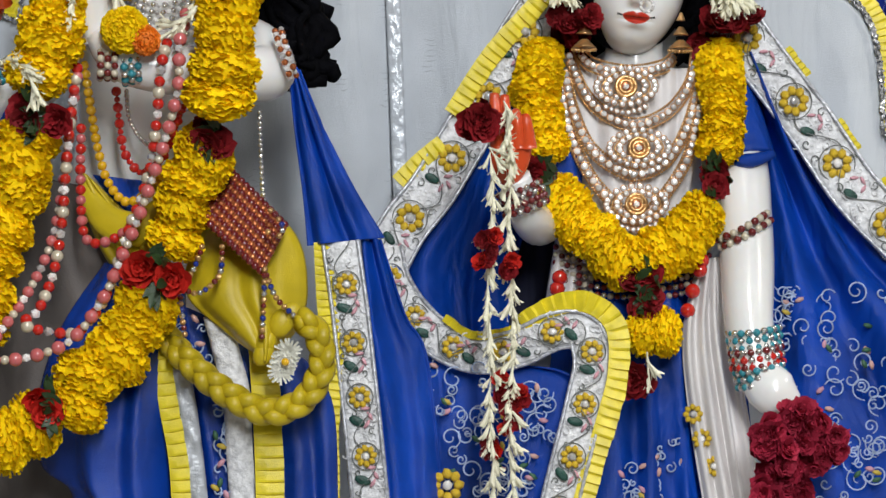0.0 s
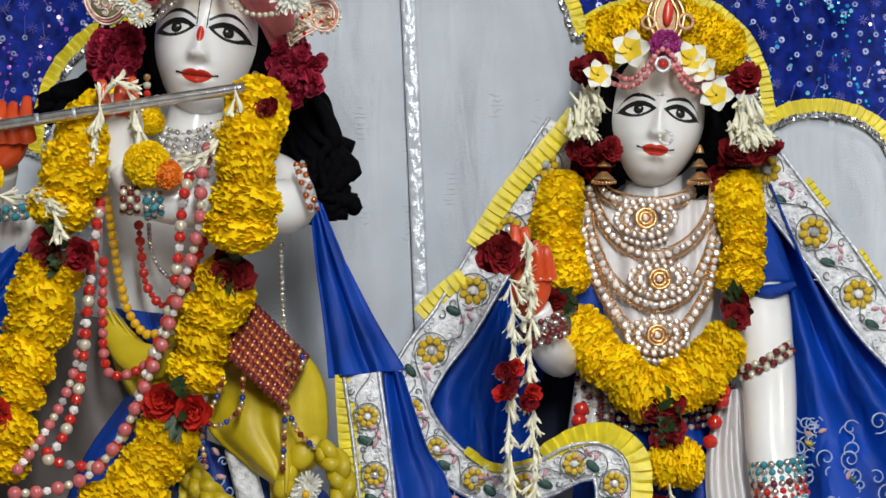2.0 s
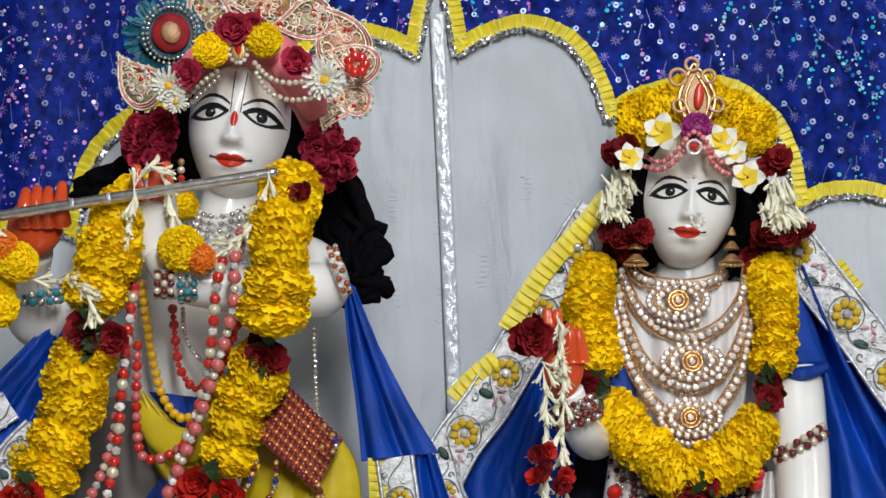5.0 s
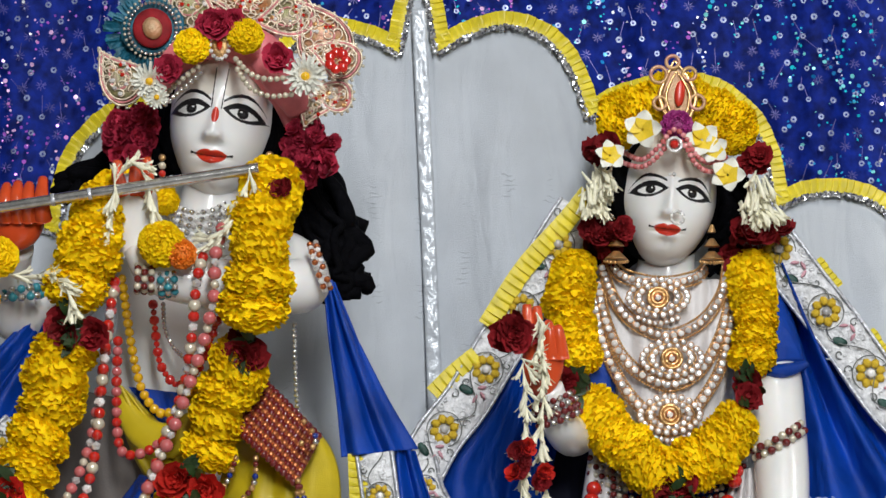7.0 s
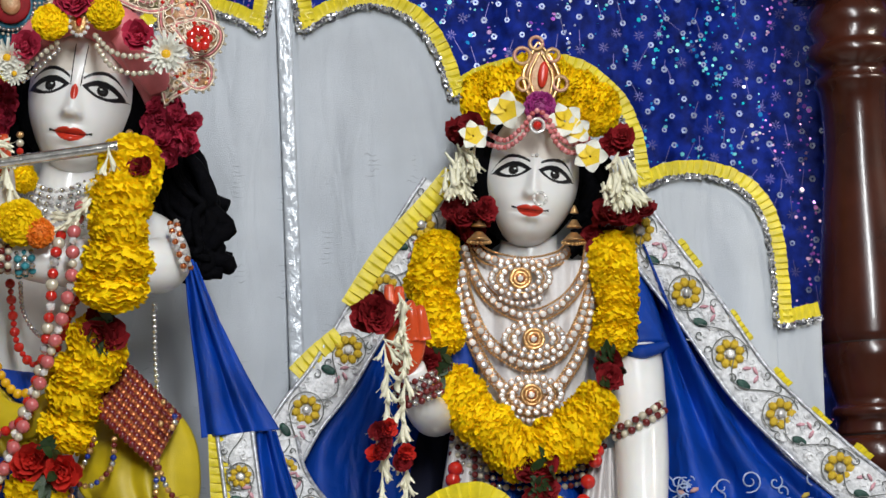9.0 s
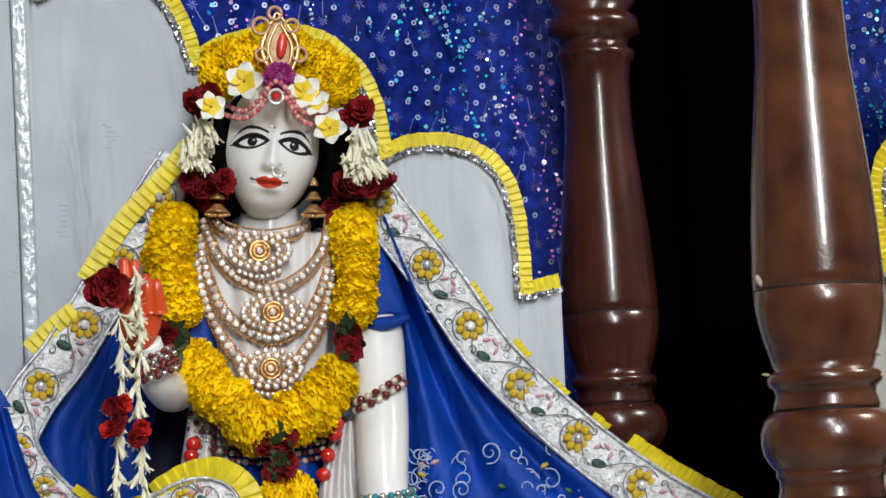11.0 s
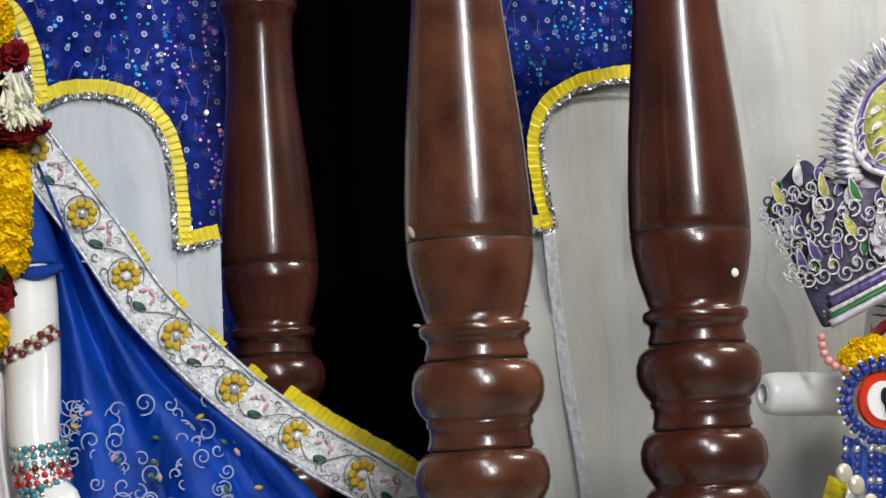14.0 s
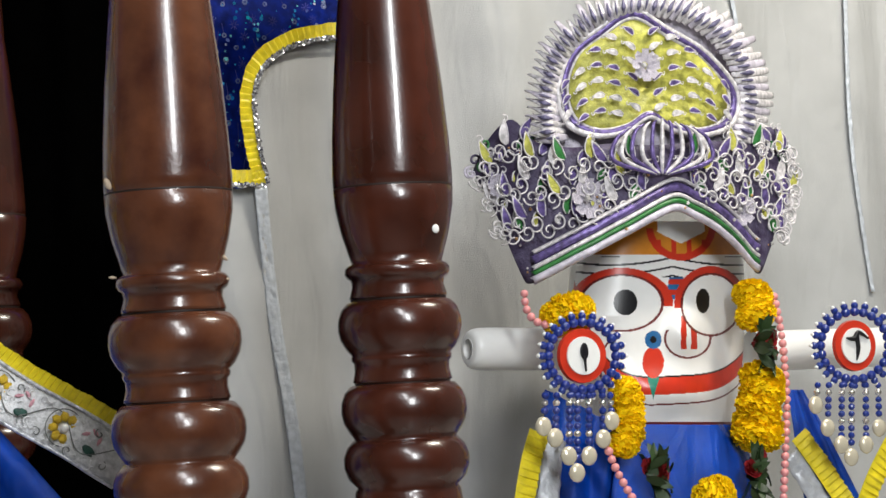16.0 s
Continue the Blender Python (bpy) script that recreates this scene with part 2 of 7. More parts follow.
def sequins(curtain_ob, x0, x1, z0, z1, count, lines):
    """Loose sequins, strands of one hue, stitched rings and thread stars on the net."""
    hues = {"cyan": [], "magenta": [], "white": []}
    def hue(x, z):
        c = noise.noise(Vector((x * 9, 3.3, z * 2.2))) + random.gauss(0, 0.13)
        return "cyan" if c < -0.16 else "magenta" if c > 0.14 else "white"
    for i in range(count):
        x, z = random.uniform(x0, x1), random.uniform(z0, z1)
        hues[hue(x, z)].append((Vector((x, 2.712, z)), random.uniform(0.0007, 0.0021)))
    for i in range(lines):
        x, z = random.uniform(x0, x1), random.uniform(z0, z1)
        h, slant = hue(x, z), random.gauss(0, 0.35)
        for k in range(random.randint(2, 6)):
            hues[h].append((Vector((x + random.gauss(0, 0.0015), 2.711, z)), random.choice((0.0013, 0.0018, 0.0023, 0.0031))))
            dz = random.uniform(0.006, 0.012)
            z, x = z - dz, x + dz * slant
    for h, places in hues.items():
        bm = bmesh.new()
        for p, r in places:
            scatter_discs(bm, [p], r, r, 0.4, 7)
        ob = part("sequin_scatter", bm, SEQUIN[h], curtain_ob, "tiny iridescent " + h + " sequins", False)
        ob["kind"] = "stuff"
    bm, star = bmesh.new(), bmesh.new()
    z, row = z0, 0
    while z < z1:
        x = x0 + (0.015 if row % 2 else 0)
        while x < x1:
            p = Vector((x + random.gauss(0, 0.003), 2.7115, z + random.gauss(0, 0.003)))
            if random.random() < 0.3:
                for k in range(8):
                    a0 = k * math.pi / 4 + random.gauss(0, 0.1)
                    e, f = Vector((math.cos(a0), 0, math.sin(a0))), Vector((-math.sin(a0), 0, math.cos(a0))) * 0.0004
                    star.faces.new([star.verts.new(q) for q in (p + e * 0.0015 - f, p + e * 0.0068 - f, p + e * 0.0068 + f, p + e * 0.0015 + f)])
            else:
                ro = random.uniform(0.0036, 0.0046)
                for k in range(6):
                    a0 = k * math.pi / 3
                    e = Vector((math.cos(a0), 0, math.sin(a0)))
                    f = Vector((math.cos(a0 + 1.0), 0, math.sin(a0 + 1.0)))
                    bm.faces.new([bm.verts.new(p + e * 0.0016), bm.verts.new(p + e * ro), bm.verts.new(p + f * ro), bm.verts.new(p + f * 0.0016)])
            if random.random() < 0.35:
                d = Vector((random.gauss(0, 0.008), 0, random.uniform(0.012, 0.03)))
                w = Vector((0.0004, 0, 0))
                star.faces.new([star.verts.new(q) for q in (p - w, p + d - w, p + d + w, p + w)])
            x += 0.030
        z += 0.0215
        row += 1
    for nm, b, m, lb in (("stitched_ring", bm, SEQ_THREAD, "small silver stitched rings"), ("stitched_star", star, STAR_THREAD, "pale pink thread stars and stems")):
        ob = part(nm, b, m, curtain_ob, lb, False)
        ob["kind"] = "stuff"


SEQ_THREAD = mat("silver_thread", (0.21, 0.25, 0.42), 0.35, metal=0.2, vary=0.5, scale=120)
STAR_THREAD = mat("star_thread", (0.10, 0.09, 0.34), 0.4, metal=0.1, vary=0.6, scale=30)
sequins(blue, -1.0, 0.70, 1.6, 2.35, 1500, 900)
sequins(blue_east, 0.985, 1.36, 1.65, 2.15, 280, 170)


def panel(name, outline, label, bottom, seed, fold=0.009, rate=44, material=WHITE_SATIN):
    """A satin hanging whose scalloped top follows the outline, from one side to the other."""
    top = even(outline, 0.006)
    bm = bmesh.new()
    rows = []
    for p in top:
        d = fold * math.sin(p.x * rate + 1.5 * noise.noise(Vector((p.x * 6, seed, 0))))
        row = []
        for k in range(46):
            s = k / 45
            z = p.z + (bottom - p.z) * s
            y = BACK - d * min(1, s * 6) + 0.004 * noise.noise(Vector((p.x * 9, z * 3, seed)))
            row.append(Vector((p.x, y, z)))
        rows.append(row)
    grid(bm, rows)
    ob = thick(finish(name, bm, material))
    return tagged(ob, label, "curtain")


def mirror(points, axis):
    return [(2 * axis - u, v + 0.08 * (u - axis)) for u, v in reversed(points)]


# Half of the scalloped top, from the middle spire outwards.
HALF = [[(797, -90), (806, -40), (818, 25), (832, 97)], [(832, 97), (880, 68), (950, 48), (1018, 68), (1068, 125), (1100, 213)],
        [(1100, 213), (1150, 180), (1230, 158), (1310, 160), (1378, 205), (1415, 272), (1432, 372)],
        [(1432, 372), (1490, 346), (1560, 344), (1622, 368), (1664, 425), (1682, 510), (1690, 611)], [(1690, 611), (1730, 603), (1768, 594)]]


def trimmed(parent, runs, drawn, depth=BACK - 0.006, side=1):
    """Pleated yellow ribbon and silver sequin edging along each run of a scalloped edge."""
    for run in runs:
        pts = [drawn(u, v, depth) for u, v in run]
        trim = thick(part("pleated_trim", ruffle(pts, 0.0 * side, 0.0165 * side, 0.008, 0.005), YELLOW_RIBBON, parent, "pleated yellow ribbon trim"), 0.0008)
        bm = bmesh.new()
        path = even(pts, 0.0022)
        places = []
        for i, p in enumerate(path):
            for k in range(4):
                places.append(p + across(path, i) * (random.uniform(-0.0055, 0.0005) * side) + Vector((0, -0.003, 0)))
        scatter_discs(bm, places, 0.0011, 0.0019, 0.35)
        ob = part("sequin_edging", bm, SILVER_SEQUIN, trim, "silver sequin edging", False)
        ob["kind"] = "stuff"


right_half = [q for run in HALF for q in run[(0 if run is HALF[0] else 1):]]
right_half = [q for q in right_half if q != (797, -90)]
outline = [A(u, v, BACK) for u, v in mirror(right_half, 797) + [(797, -90)] + right_half]
white = panel("scalloped_hanging", outline, "pale grey-white satin hanging with scalloped yellow ribbon edge", 0.96, 2)
trimmed(white, HALF, A)
trimmed(white, [mirror(run, 797) for run in HALF], A)
# The brocade strip down the middle of the hanging.
for u0, w, mt in ((797, 0.017, EMBOSSED),):
    top = A(u0, 20 if u0 == 797 else 110, BACK - 0.011)
    ob = part("brocade_strip", ribbon([top, top + Vector((0.004, 0, -0.3)), top + Vector((0.006, 0, -0.62)), top + Vector((0.006, 0, -0.9))], w, 0.004, 0.0025, 170, 0.0008), mt, white, "shiny silver brocade strip")
    thick(ob, 0.001)

def woven(parent, x0, x1, z0, z1, seed, fold, rate):
    """Faint woven motifs in upright columns, lying on the folds of a hanging."""
    bm = bmesh.new()
    x = x0
    while x < x1:
        z = z0 + random.uniform(0, 0.05)
        while z < z1:
            for k in range(random.randint(4, 7)):
                w, c = random.uniform(0.004, 0.009), Vector((x + random.gauss(0, 0.0025), 0, z + k * 0.0062))
                pts = []
                for q in (-1, -0.4, 0.2, 1):
                    px, pz = c.x + q * w, c.z + random.gauss(0, 0.0009)
                    d = fold * math.sin(px * rate + 1.5 * noise.noise(Vector((px * 6, seed, 0))))
                    pts.append(Vector((px, BACK - d + 0.004 * noise.noise(Vector((px * 9, pz * 3, seed))) - 0.0007, pz)))
                tube(bm, pts, [0.0003, 0.0009, 0.0003], 5, 7)
            z += random.uniform(0.085, 0.12)
        x += 0.052
    part("woven_motif", bm, EMBOSSED, parent, "faint raised silver weave")["kind"] = "stuff"


woven(white, -0.28, 0.32, 1.55, 1.98, 2, 0.009, 44)
# The hanging of the neighbouring altar.
EAST = [[(1205, 432), (1245, 433), (1281, 432)], [(1281, 432), (1265, 370), (1254, 300), (1258, 250), (1280, 212), (1325, 182), (1380, 168), (1435, 164), (1500, 180)]]
east_top = [B(u, v, BACK) for u, v in EAST[1][2:-1]] + [B(1450, 60, BACK), B(1462, -60, BACK), B(1500, -160, BACK), B(1900, -160, BACK), B(2500, -160, BACK)]
first = B(1180, 434, BACK)
east = panel("scalloped_hanging", [first, B(1252, 434, BACK)] + east_top, "off-white satin hanging with yellow ribbon edge behind the wooden figure", 0.96, 9, 0.016, 34, EAST_SATIN)
trimmed(east, EAST, B, BACK - 0.016)
strip = [B(u, v, BACK - 0.0165) for u, v in ((1272, 440), (1285, 560), (1305, 700), (1332, 840), (1352, 980), (1385, 1250), (1410, 1500))]
thick(part("brocade_strip", ribbon(strip, 0.017, 0.004, 0.003, 150, 0.0), EMBOSSED, east, "shiny crinkled silver brocade strip"), 0.001)

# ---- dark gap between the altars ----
# No cloth hangs here: an added black sheet stands in for the gap's shade.
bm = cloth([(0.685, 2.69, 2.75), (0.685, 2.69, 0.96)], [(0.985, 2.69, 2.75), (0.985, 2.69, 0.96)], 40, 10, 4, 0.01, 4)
tagged(thick(finish("black_curtain", bm, GAP_SHADE)), "black sheet standing in for the shade between two altars", "curtain")

# ---- turned posts ----
PROFILE = [(0.42, 0.030), (0.40, 0.042), (0.385, 0.045), (0.372, 0.036), (0.366, 0.045), (0.352, 0.047), (0.345, 0.036), (0.337, 0.033), (0.3325, 0.0398),
           (0.326, 0.0398), (0.321, 0.036), (0.305, 0.0338), (0.28, 0.0332), (0.245, 0.0345), (0.20, 0.0391), (0.15, 0.0440), (0.11, 0.0468), (0.08, 0.0480), (0.0715, 0.0480),
           (0.0702, 0.0466), (0.0688, 0.0480), (0.055, 0.0472), (0.035, 0.0435), (0.018, 0.0385), (0.010, 0.0362), (0.0085, 0.0400), (0.006, 0.0418), (0.002, 0.0420), (-0.001, 0.0405),
           (-0.003, 0.0375), (-0.008, 0.0366), (-0.015, 0.0388), (-0.0175, 0.0392), (-0.0180, 0.0376), (-0.0196, 0.0376), (-0.0205, 0.0415), (-0.026, 0.0465), (-0.034, 0.0492), (-0.042, 0.0496), (-0.050, 0.0480), (-0.058, 0.0436),
           (-0.0625, 0.0392), (-0.064, 0.0402), (-0.067, 0.0398), (-0.069, 0.0380), (-0.075, 0.0378), (-0.081, 0.0392), (-0.0836, 0.0398), (-0.0842, 0.0380), (-0.0856, 0.0380), (-0.0865, 0.0420), (-0.092, 0.0470), (-0.100, 0.0498),
           (-0.108, 0.0502), (-0.116, 0.0486), (-0.124, 0.0440), (-0.1285, 0.0405), (-0.1295, 0.0420), (-0.135, 0.0470), (-0.143, 0.0500), (-0.151, 0.0500), (-0.160, 0.047), (-0.167, 0.040), (-0.170, 0.042), (-0.19, 0.045),
           (-0.25, 0.05), (-0.40, 0.05), (-0.70, 0.05)]


def post(foot, k, material, label):
    """foot: the place of the upper ring on the axis; k: the post's size against the drawing."""
    x, y, z = foot
    t = thing("turned_post", (x, y, 0.95), label, "post", "turned wooden posts of the altars")
    sides = 48
    bm = bmesh.new()
    grid(bm, [[Vector((x + k * r * math.cos(2 * math.pi * q / sides), y + k * r * math.sin(2 * math.pi * q / sides), z + k * h)) for q in range(sides)] for h, r in PROFILE if z + k * h > 0.96], True)
    shaft = local(part("shaft", bm, material, t))
    for h in (0.0702, -0.0188, -0.0849):
        bm = bmesh.new()
        r = 0.0377 if h < 0 else 0.0472
        grid(bm, [[Vector((x + k * r1 * math.cos(2 * math.pi * q / sides), y + k * r1 * math.sin(2 * math.pi * q / sides), z + k * g)) for q in range(sides)]
                  for g, r1 in ((h - 0.0009, r), (h, r + 0.0006), (h + 0.0009, r))], True)
        part("groove_line", bm, GROOVE, shaft, "dark turned groove")
    for name, z0, z1, w in (("plinth", 0.95, 1.1, 0.07), ("upper_shaft", z + k * 0.42, 2.95, 0.06)):
        bm = bmesh.new()
        box(bm, (x - w, y - w, z0), (x + w, y + w, z1))
        bmesh.ops.bevel(bm, geom=bm.edges[:], offset=0.004, segments=2, affect="EDGES")
        local(part(name, bm, material, t, "", False))
    return t


post(B(784, 627, 2.54), 1.235, WOOD, "dark red-brown varnished turned wooden post beside the blue veil")
post(B(1145, 622, 1.90), 1.25, WOOD_WORN, "worn varnished turned wooden post with pale scuffs and chips")
post(C(703, 488, 2.02), 1.31, WOOD, "glossy red-brown turned wooden post with a small white chip")
bm = bmesh.new()
box(bm, (-1.3, 1.85, 2.95), (2.0, 2.75, 3.1))
tagged(finish("canopy_beam", bm, WOOD, False), "dark varnished wooden altar canopy resting on the posts", "canopy", kind="structure")

# ---- materials of the statues and their dress ----
MARBLE = mat("marble", (0.84, 0.83, 0.81), 0.22, vary=0.05, scale=16, bump=0.02, sss=0.15, coat=0.3)
PAINT_BLACK = mat("black_paint", (0.008, 0.008, 0.01), 0.3, bump=0.02)
PAINT_WHITE = mat("white_paint", (0.8, 0.8, 0.78), 0.3, vary=0.03, bump=0.02)
PAINT_RED = mat("red_paint", (0.55, 0.035, 0.015), 0.28, vary=0.12, bump=0.02)
PAINT_GREY = mat("grey_paint", (0.022, 0.02, 0.02), 0.25, bump=0.02)
PAINT_ORANGE = mat("orange_red_lacquer", (0.62, 0.075, 0.02), 0.2, vary=0.12, bump=0.02, coat=0.5)
PAINT_TAN = mat("tan_paint", (0.42, 0.30, 0.22), 0.4, bump=0.02)
PAINT_GREEN = mat("green_paint", (0.02, 0.2, 0.14), 0.3, bump=0.02)
PETAL_YELLOW = mat("marigold_petal", (1.0, 0.63, 0.004), 0.7, spec=0.12, sss=0.25, vary=0.16, scale=70, bump=0.3, fine=500, random_tint=0.1)
PETAL_ORANGE = mat("orange_petal", (0.8, 0.2, 0.006), 0.55, vary=0.2, scale=70, bump=0.3, random_tint=0.12)
PETAL_RED = mat("rose_petal", (0.22, 0.008, 0.012), 0.7, vary=0.4, scale=60, bump=0.2, random_tint=0.25, spec=0.25)
PETAL_CRIMSON = mat("crimson_petal", (0.38, 0.02, 0.05), 0.7, vary=0.4, scale=50, bump=0.2, random_tint=0.25, spec=0.25)
PETAL_SCARLET = mat("scarlet_petal", (0.55, 0.02, 0.012), 0.65, vary=0.3, scale=50, bump=0.2, random_tint=0.2, spec=0.25)
PETAL_WHITE = mat("white_petal", (0.8, 0.79, 0.7), 0.5, vary=0.1, scale=60)
PETAL_LEMON = mat("lemon_petal", (0.85, 0.6, 0.03), 0.5, vary=0.2, scale=60)
TUBEROSE = mat("tuberose", (0.86, 0.81, 0.62), 0.5, vary=0.2, scale=60, random_tint=0.1)
LEAF = mat("leaf", (0.02, 0.045, 0.010), 0.45, vary=0.4, scale=40, random_tint=0.3)
HAIR = mat("black_hair", (0.002, 0.002, 0.003), 0.85, vary=0.4, scale=90, bump=0.6, fine=250, spec=0.06)
PINK_CLOTH = mat("pink_cloth", (0.75, 0.19, 0.21), 0.5, vary=0.2, scale=25, bump=0.2, wave=1.5)
PINK_ORNAMENT = mat("pink_gold_brocade", (0.66, 0.3, 0.26), 0.35, second=(0.55, 0.36, 0.12), second_scale=70, metal=0.15, bump=0.6, fine=300)
GOLD = mat("gold", (0.70, 0.42, 0.18), 0.28, metal=0.8, vary=0.25, scale=90, bump=0.3)
SILVER = mat("silver", (0.72, 0.7, 0.66), 0.2, metal=0.9, vary=0.25, scale=120, bump=0.2)
# Sparkle is put into the colour: brightness differs at random from stone to stone.
CRYSTAL = mat("crystal", (0.86, 0.81, 0.76), 0.08, metal=0.2, random_tint=0.45, coat=1.0, spec=1.0, vary=0.3, scale=200, bump=0)
COPPER_SETTING = mat("copper_setting", (0.5, 0.27, 0.13), 0.3, metal=0.6, vary=0.3, scale=150, bump=0)
PEARL = mat("pearl", (0.66, 0.6, 0.46), 0.18, metal=0.25, vary=0.12, scale=80, coat=0.6, bump=0)
BEAD_RED = mat("red_glass", (0.55, 0.02, 0.012), 0.12, vary=0.2, coat=0.8, bump=0)
BEAD_ROSE = mat("rose_pearl", (0.55, 0.13, 0.13), 0.22, vary=0.2, coat=0.6, bump=0)
BEAD_YELLOW = mat("yellow_bead", (0.8, 0.45, 0.01), 0.25, vary=0.1, coat=0.5, bump=0)
BEAD_BLUE = mat("blue_bead", (0.01, 0.03, 0.22), 0.18, vary=0.2, coat=0.6, bump=0)
BEAD_PINK = mat("pink_bead", (0.75, 0.3, 0.3), 0.3, vary=0.1, coat=0.4, bump=0)
BEAD_COPPER = mat("copper_bead", (0.5, 0.15, 0.05), 0.22, metal=0.6, vary=0.3, bump=0)
BEAD_MAROON = mat("maroon_bead", (0.14, 0.012, 0.012), 0.2, vary=0.3, coat=0.6, bump=0)
TURQUOISE = mat("turquoise_stone", (0.04, 0.25, 0.3), 0.2, vary=0.4, scale=90, bump=0)
EMBROIDERY = mat("white_embroidery", (0.74, 0.74, 0.75), 0.5, vary=0.25, scale=150, bump=0.9, fine=330)
EMBROIDERY_YELLOW = mat("yellow_embroidery", (0.75, 0.5, 0.03), 0.45, vary=0.25, scale=150, bump=0.5)
EMBROIDERY_GREEN = mat("green_embroidery", (0.012, 0.06, 0.045), 0.45, vary=0.4, scale=150, bump=0.5)
EMBROIDERY_PINK = mat("pink_embroidery", (0.65, 0.33, 0.38), 0.45, vary=0.25, scale=150, bump=0.5)
THREAD_SILVER = mat("silver_cord", (0.55, 0.56, 0.6), 0.3, metal=0.4, vary=0.4, scale=200, bump=0.4)
THREAD_PALE = mat("pale_thread", (0.36, 0.45, 0.64), 0.5, vary=0.3, scale=120, bump=0.4)
THREAD_GREY = mat("grey_thread", (0.16, 0.17, 0.16), 0.45, vary=0.3, scale=120, bump=0.4)
MUSTARD = mat("mustard_silk", (0.52, 0.39, 0.010), 0.42, vary=0.18, scale=18, bump=0.2, fine=700, wave=2.0, wave_scale=24)
WHITE_SILK = mat("white_silk", (0.68, 0.65, 0.64), 0.45, vary=0.08, scale=14, bump=0.25, wave=2.0, wave_scale=30)


# ---- small repeated pieces ----
def piece(name, mesh, parent, m, label=""):
    ob = new(name, mesh)
    ob.parent = parent
    ob.matrix_parent_inverse = Matrix.Translation(-parent.location)
    ob.matrix_basis = m
    if label:
        ob["label"] = label
    return ob


def mesh_of(name, bm, material, smooth=True):
    ob = finish(name, bm, material, smooth)
    me = ob.data
    bpy.data.objects.remove(ob)
    return me


def petal(bm, base, out, up, length, width, curl=0.3, mid=3):
    """One cupped petal that grows from base."""
    side = out.cross(up).normalized()
    rows = []
    for i, w in enumerate((0.35, 1.0, 0.75)):
        s = (i + 0.15) / 2.2
        c = base + out * length * s + up * length * curl * s * s
        j = random.uniform(-0.12, 0.12) * length
        rows.append([c - side * width * w / 2 + up * (0.08 * length + j), c + up * j * 0.5, c + side * width * w / 2 + up * (0.08 * length - j)])
    grid(bm, rows)


def frilly(bm, count, squash, low, spread):
    """Short wavy petal edges standing on a rounded core of radius 1, squashed along y."""
    for k in range(count):
        h = 1 - 2 * (k + 0.5) / count
        a, w = k * 2.39996 + random.gauss(0, 0.1), math.sqrt(1 - h * h)
        d = Vector((w * math.cos(a), h, w * math.sin(a)))
        if d.y > low:
            continue
        ring = Vector((0, 1, 0)).cross(d)
        ring = ring.normalized() if ring.length > 1e-3 else Vector((1, 0, 0))
        u = Matrix.Rotation(random.gauss(0, spread), 3, d) @ ring
        v = d.cross(u)
        span, ph, lean = random.uniform(0.16, 0.27), random.random() * 6.3, random.gauss(0, 0.05)
        rows = []
        for r, k2 in ((0.80, 0.15), (0.91, 0.65), (random.uniform(0.97, 1.05), 1.0)):
            row = []
            for i in range(9):
                s = (i - 4) / 4
                q = d + u * span * s + v * (0.048 * k2 * math.sin(ph + 5.2 * s) + lean * k2)
                q = q.normalized() * (r - 0.10 * k2 * s * s)
                row.append(Vector((q.x, q.y * squash, q.z)))
            rows.append(row)
        grid(bm, rows)


def marigold_mesh(seed, material):
    """A full marigold head of radius 1 threaded along y."""
    bm = bmesh.new()
    bmesh.ops.create_icosphere(bm, subdivisions=3, radius=0.88)
    for v in bm.verts:
        d = v.co.normalized()
        v.co = d * (0.85 + 0.06 * noise.noise(d * 5 + Vector((seed, 0, 0))))
        v.co.y *= 0.74
    frilly(bm, 190, 0.74, 2.0, 0.55)
    return mesh_of("marigold", bm, material)


def crinkled(material, flat, seed):
    """A marigold head seen from its face, looking along -y."""
    bm = bmesh.new()
    bmesh.ops.create_icosphere(bm, subdivisions=3, radius=0.86, matrix=Matrix.Diagonal((1, flat, 1, 1)))
    frilly(bm, 230, flat, 0.5, 0.5)
    return mesh_of("marigold", bm, material)


def rose_mesh(material):
    bm = bmesh.new()
    for layer in range(5):
        n = 6 if layer < 3 else 4
        r = 0.85 - 0.17 * layer
        for k in range(n):
            a = 2 * math.pi * (k + layer * 0.37 + random.uniform(-0.2, 0.2)) / n
            out = Vector((math.cos(a), -0.35 - 0.28 * layer, math.sin(a))).normalized()
            rows = []
            for i in range(4):
                s = i / 3
                c = Vector((0, 0.1 - 0.05 * layer, 0)) + out * (0.15 + r * s) + Vector((0, -0.25 * s * s, 0))
                sd = Vector((-math.sin(a), 0, math.cos(a)))
                w = r * 0.62 * (0.4, 0.9, 1.0, 0.6)[i]
                rows.append([e + Vector((random.gauss(0, 0.06), random.gauss(0, 0.06), random.gauss(0, 0.06))) for e in (c - sd * w + out * -0.12 * w, c, c + sd * w + out * -0.12 * w)])
            grid(bm, rows)
    bmesh.ops.create_icosphere(bm, subdivisions=1, radius=0.45)
    return mesh_of("rose", bm, material)


def daisy_mesh():
    bm = bmesh.new()
    for layer in range(4):
        n = 20 - 3 * layer
        for k in range(n):
            a = 2 * math.pi * (k + 0.5 * layer + random.uniform(-0.25, 0.25)) / n
            out = Vector((math.cos(a), -0.1 - 0.32 * layer, math.sin(a))).normalized()
            petal(bm, out * 0.12, out, Vector((0, -1, 0)), random.uniform(0.78, 0.98) - 0.17 * layer, 0.19, 0.18)
    return mesh_of("daisy", bm, PETAL_WHITE)


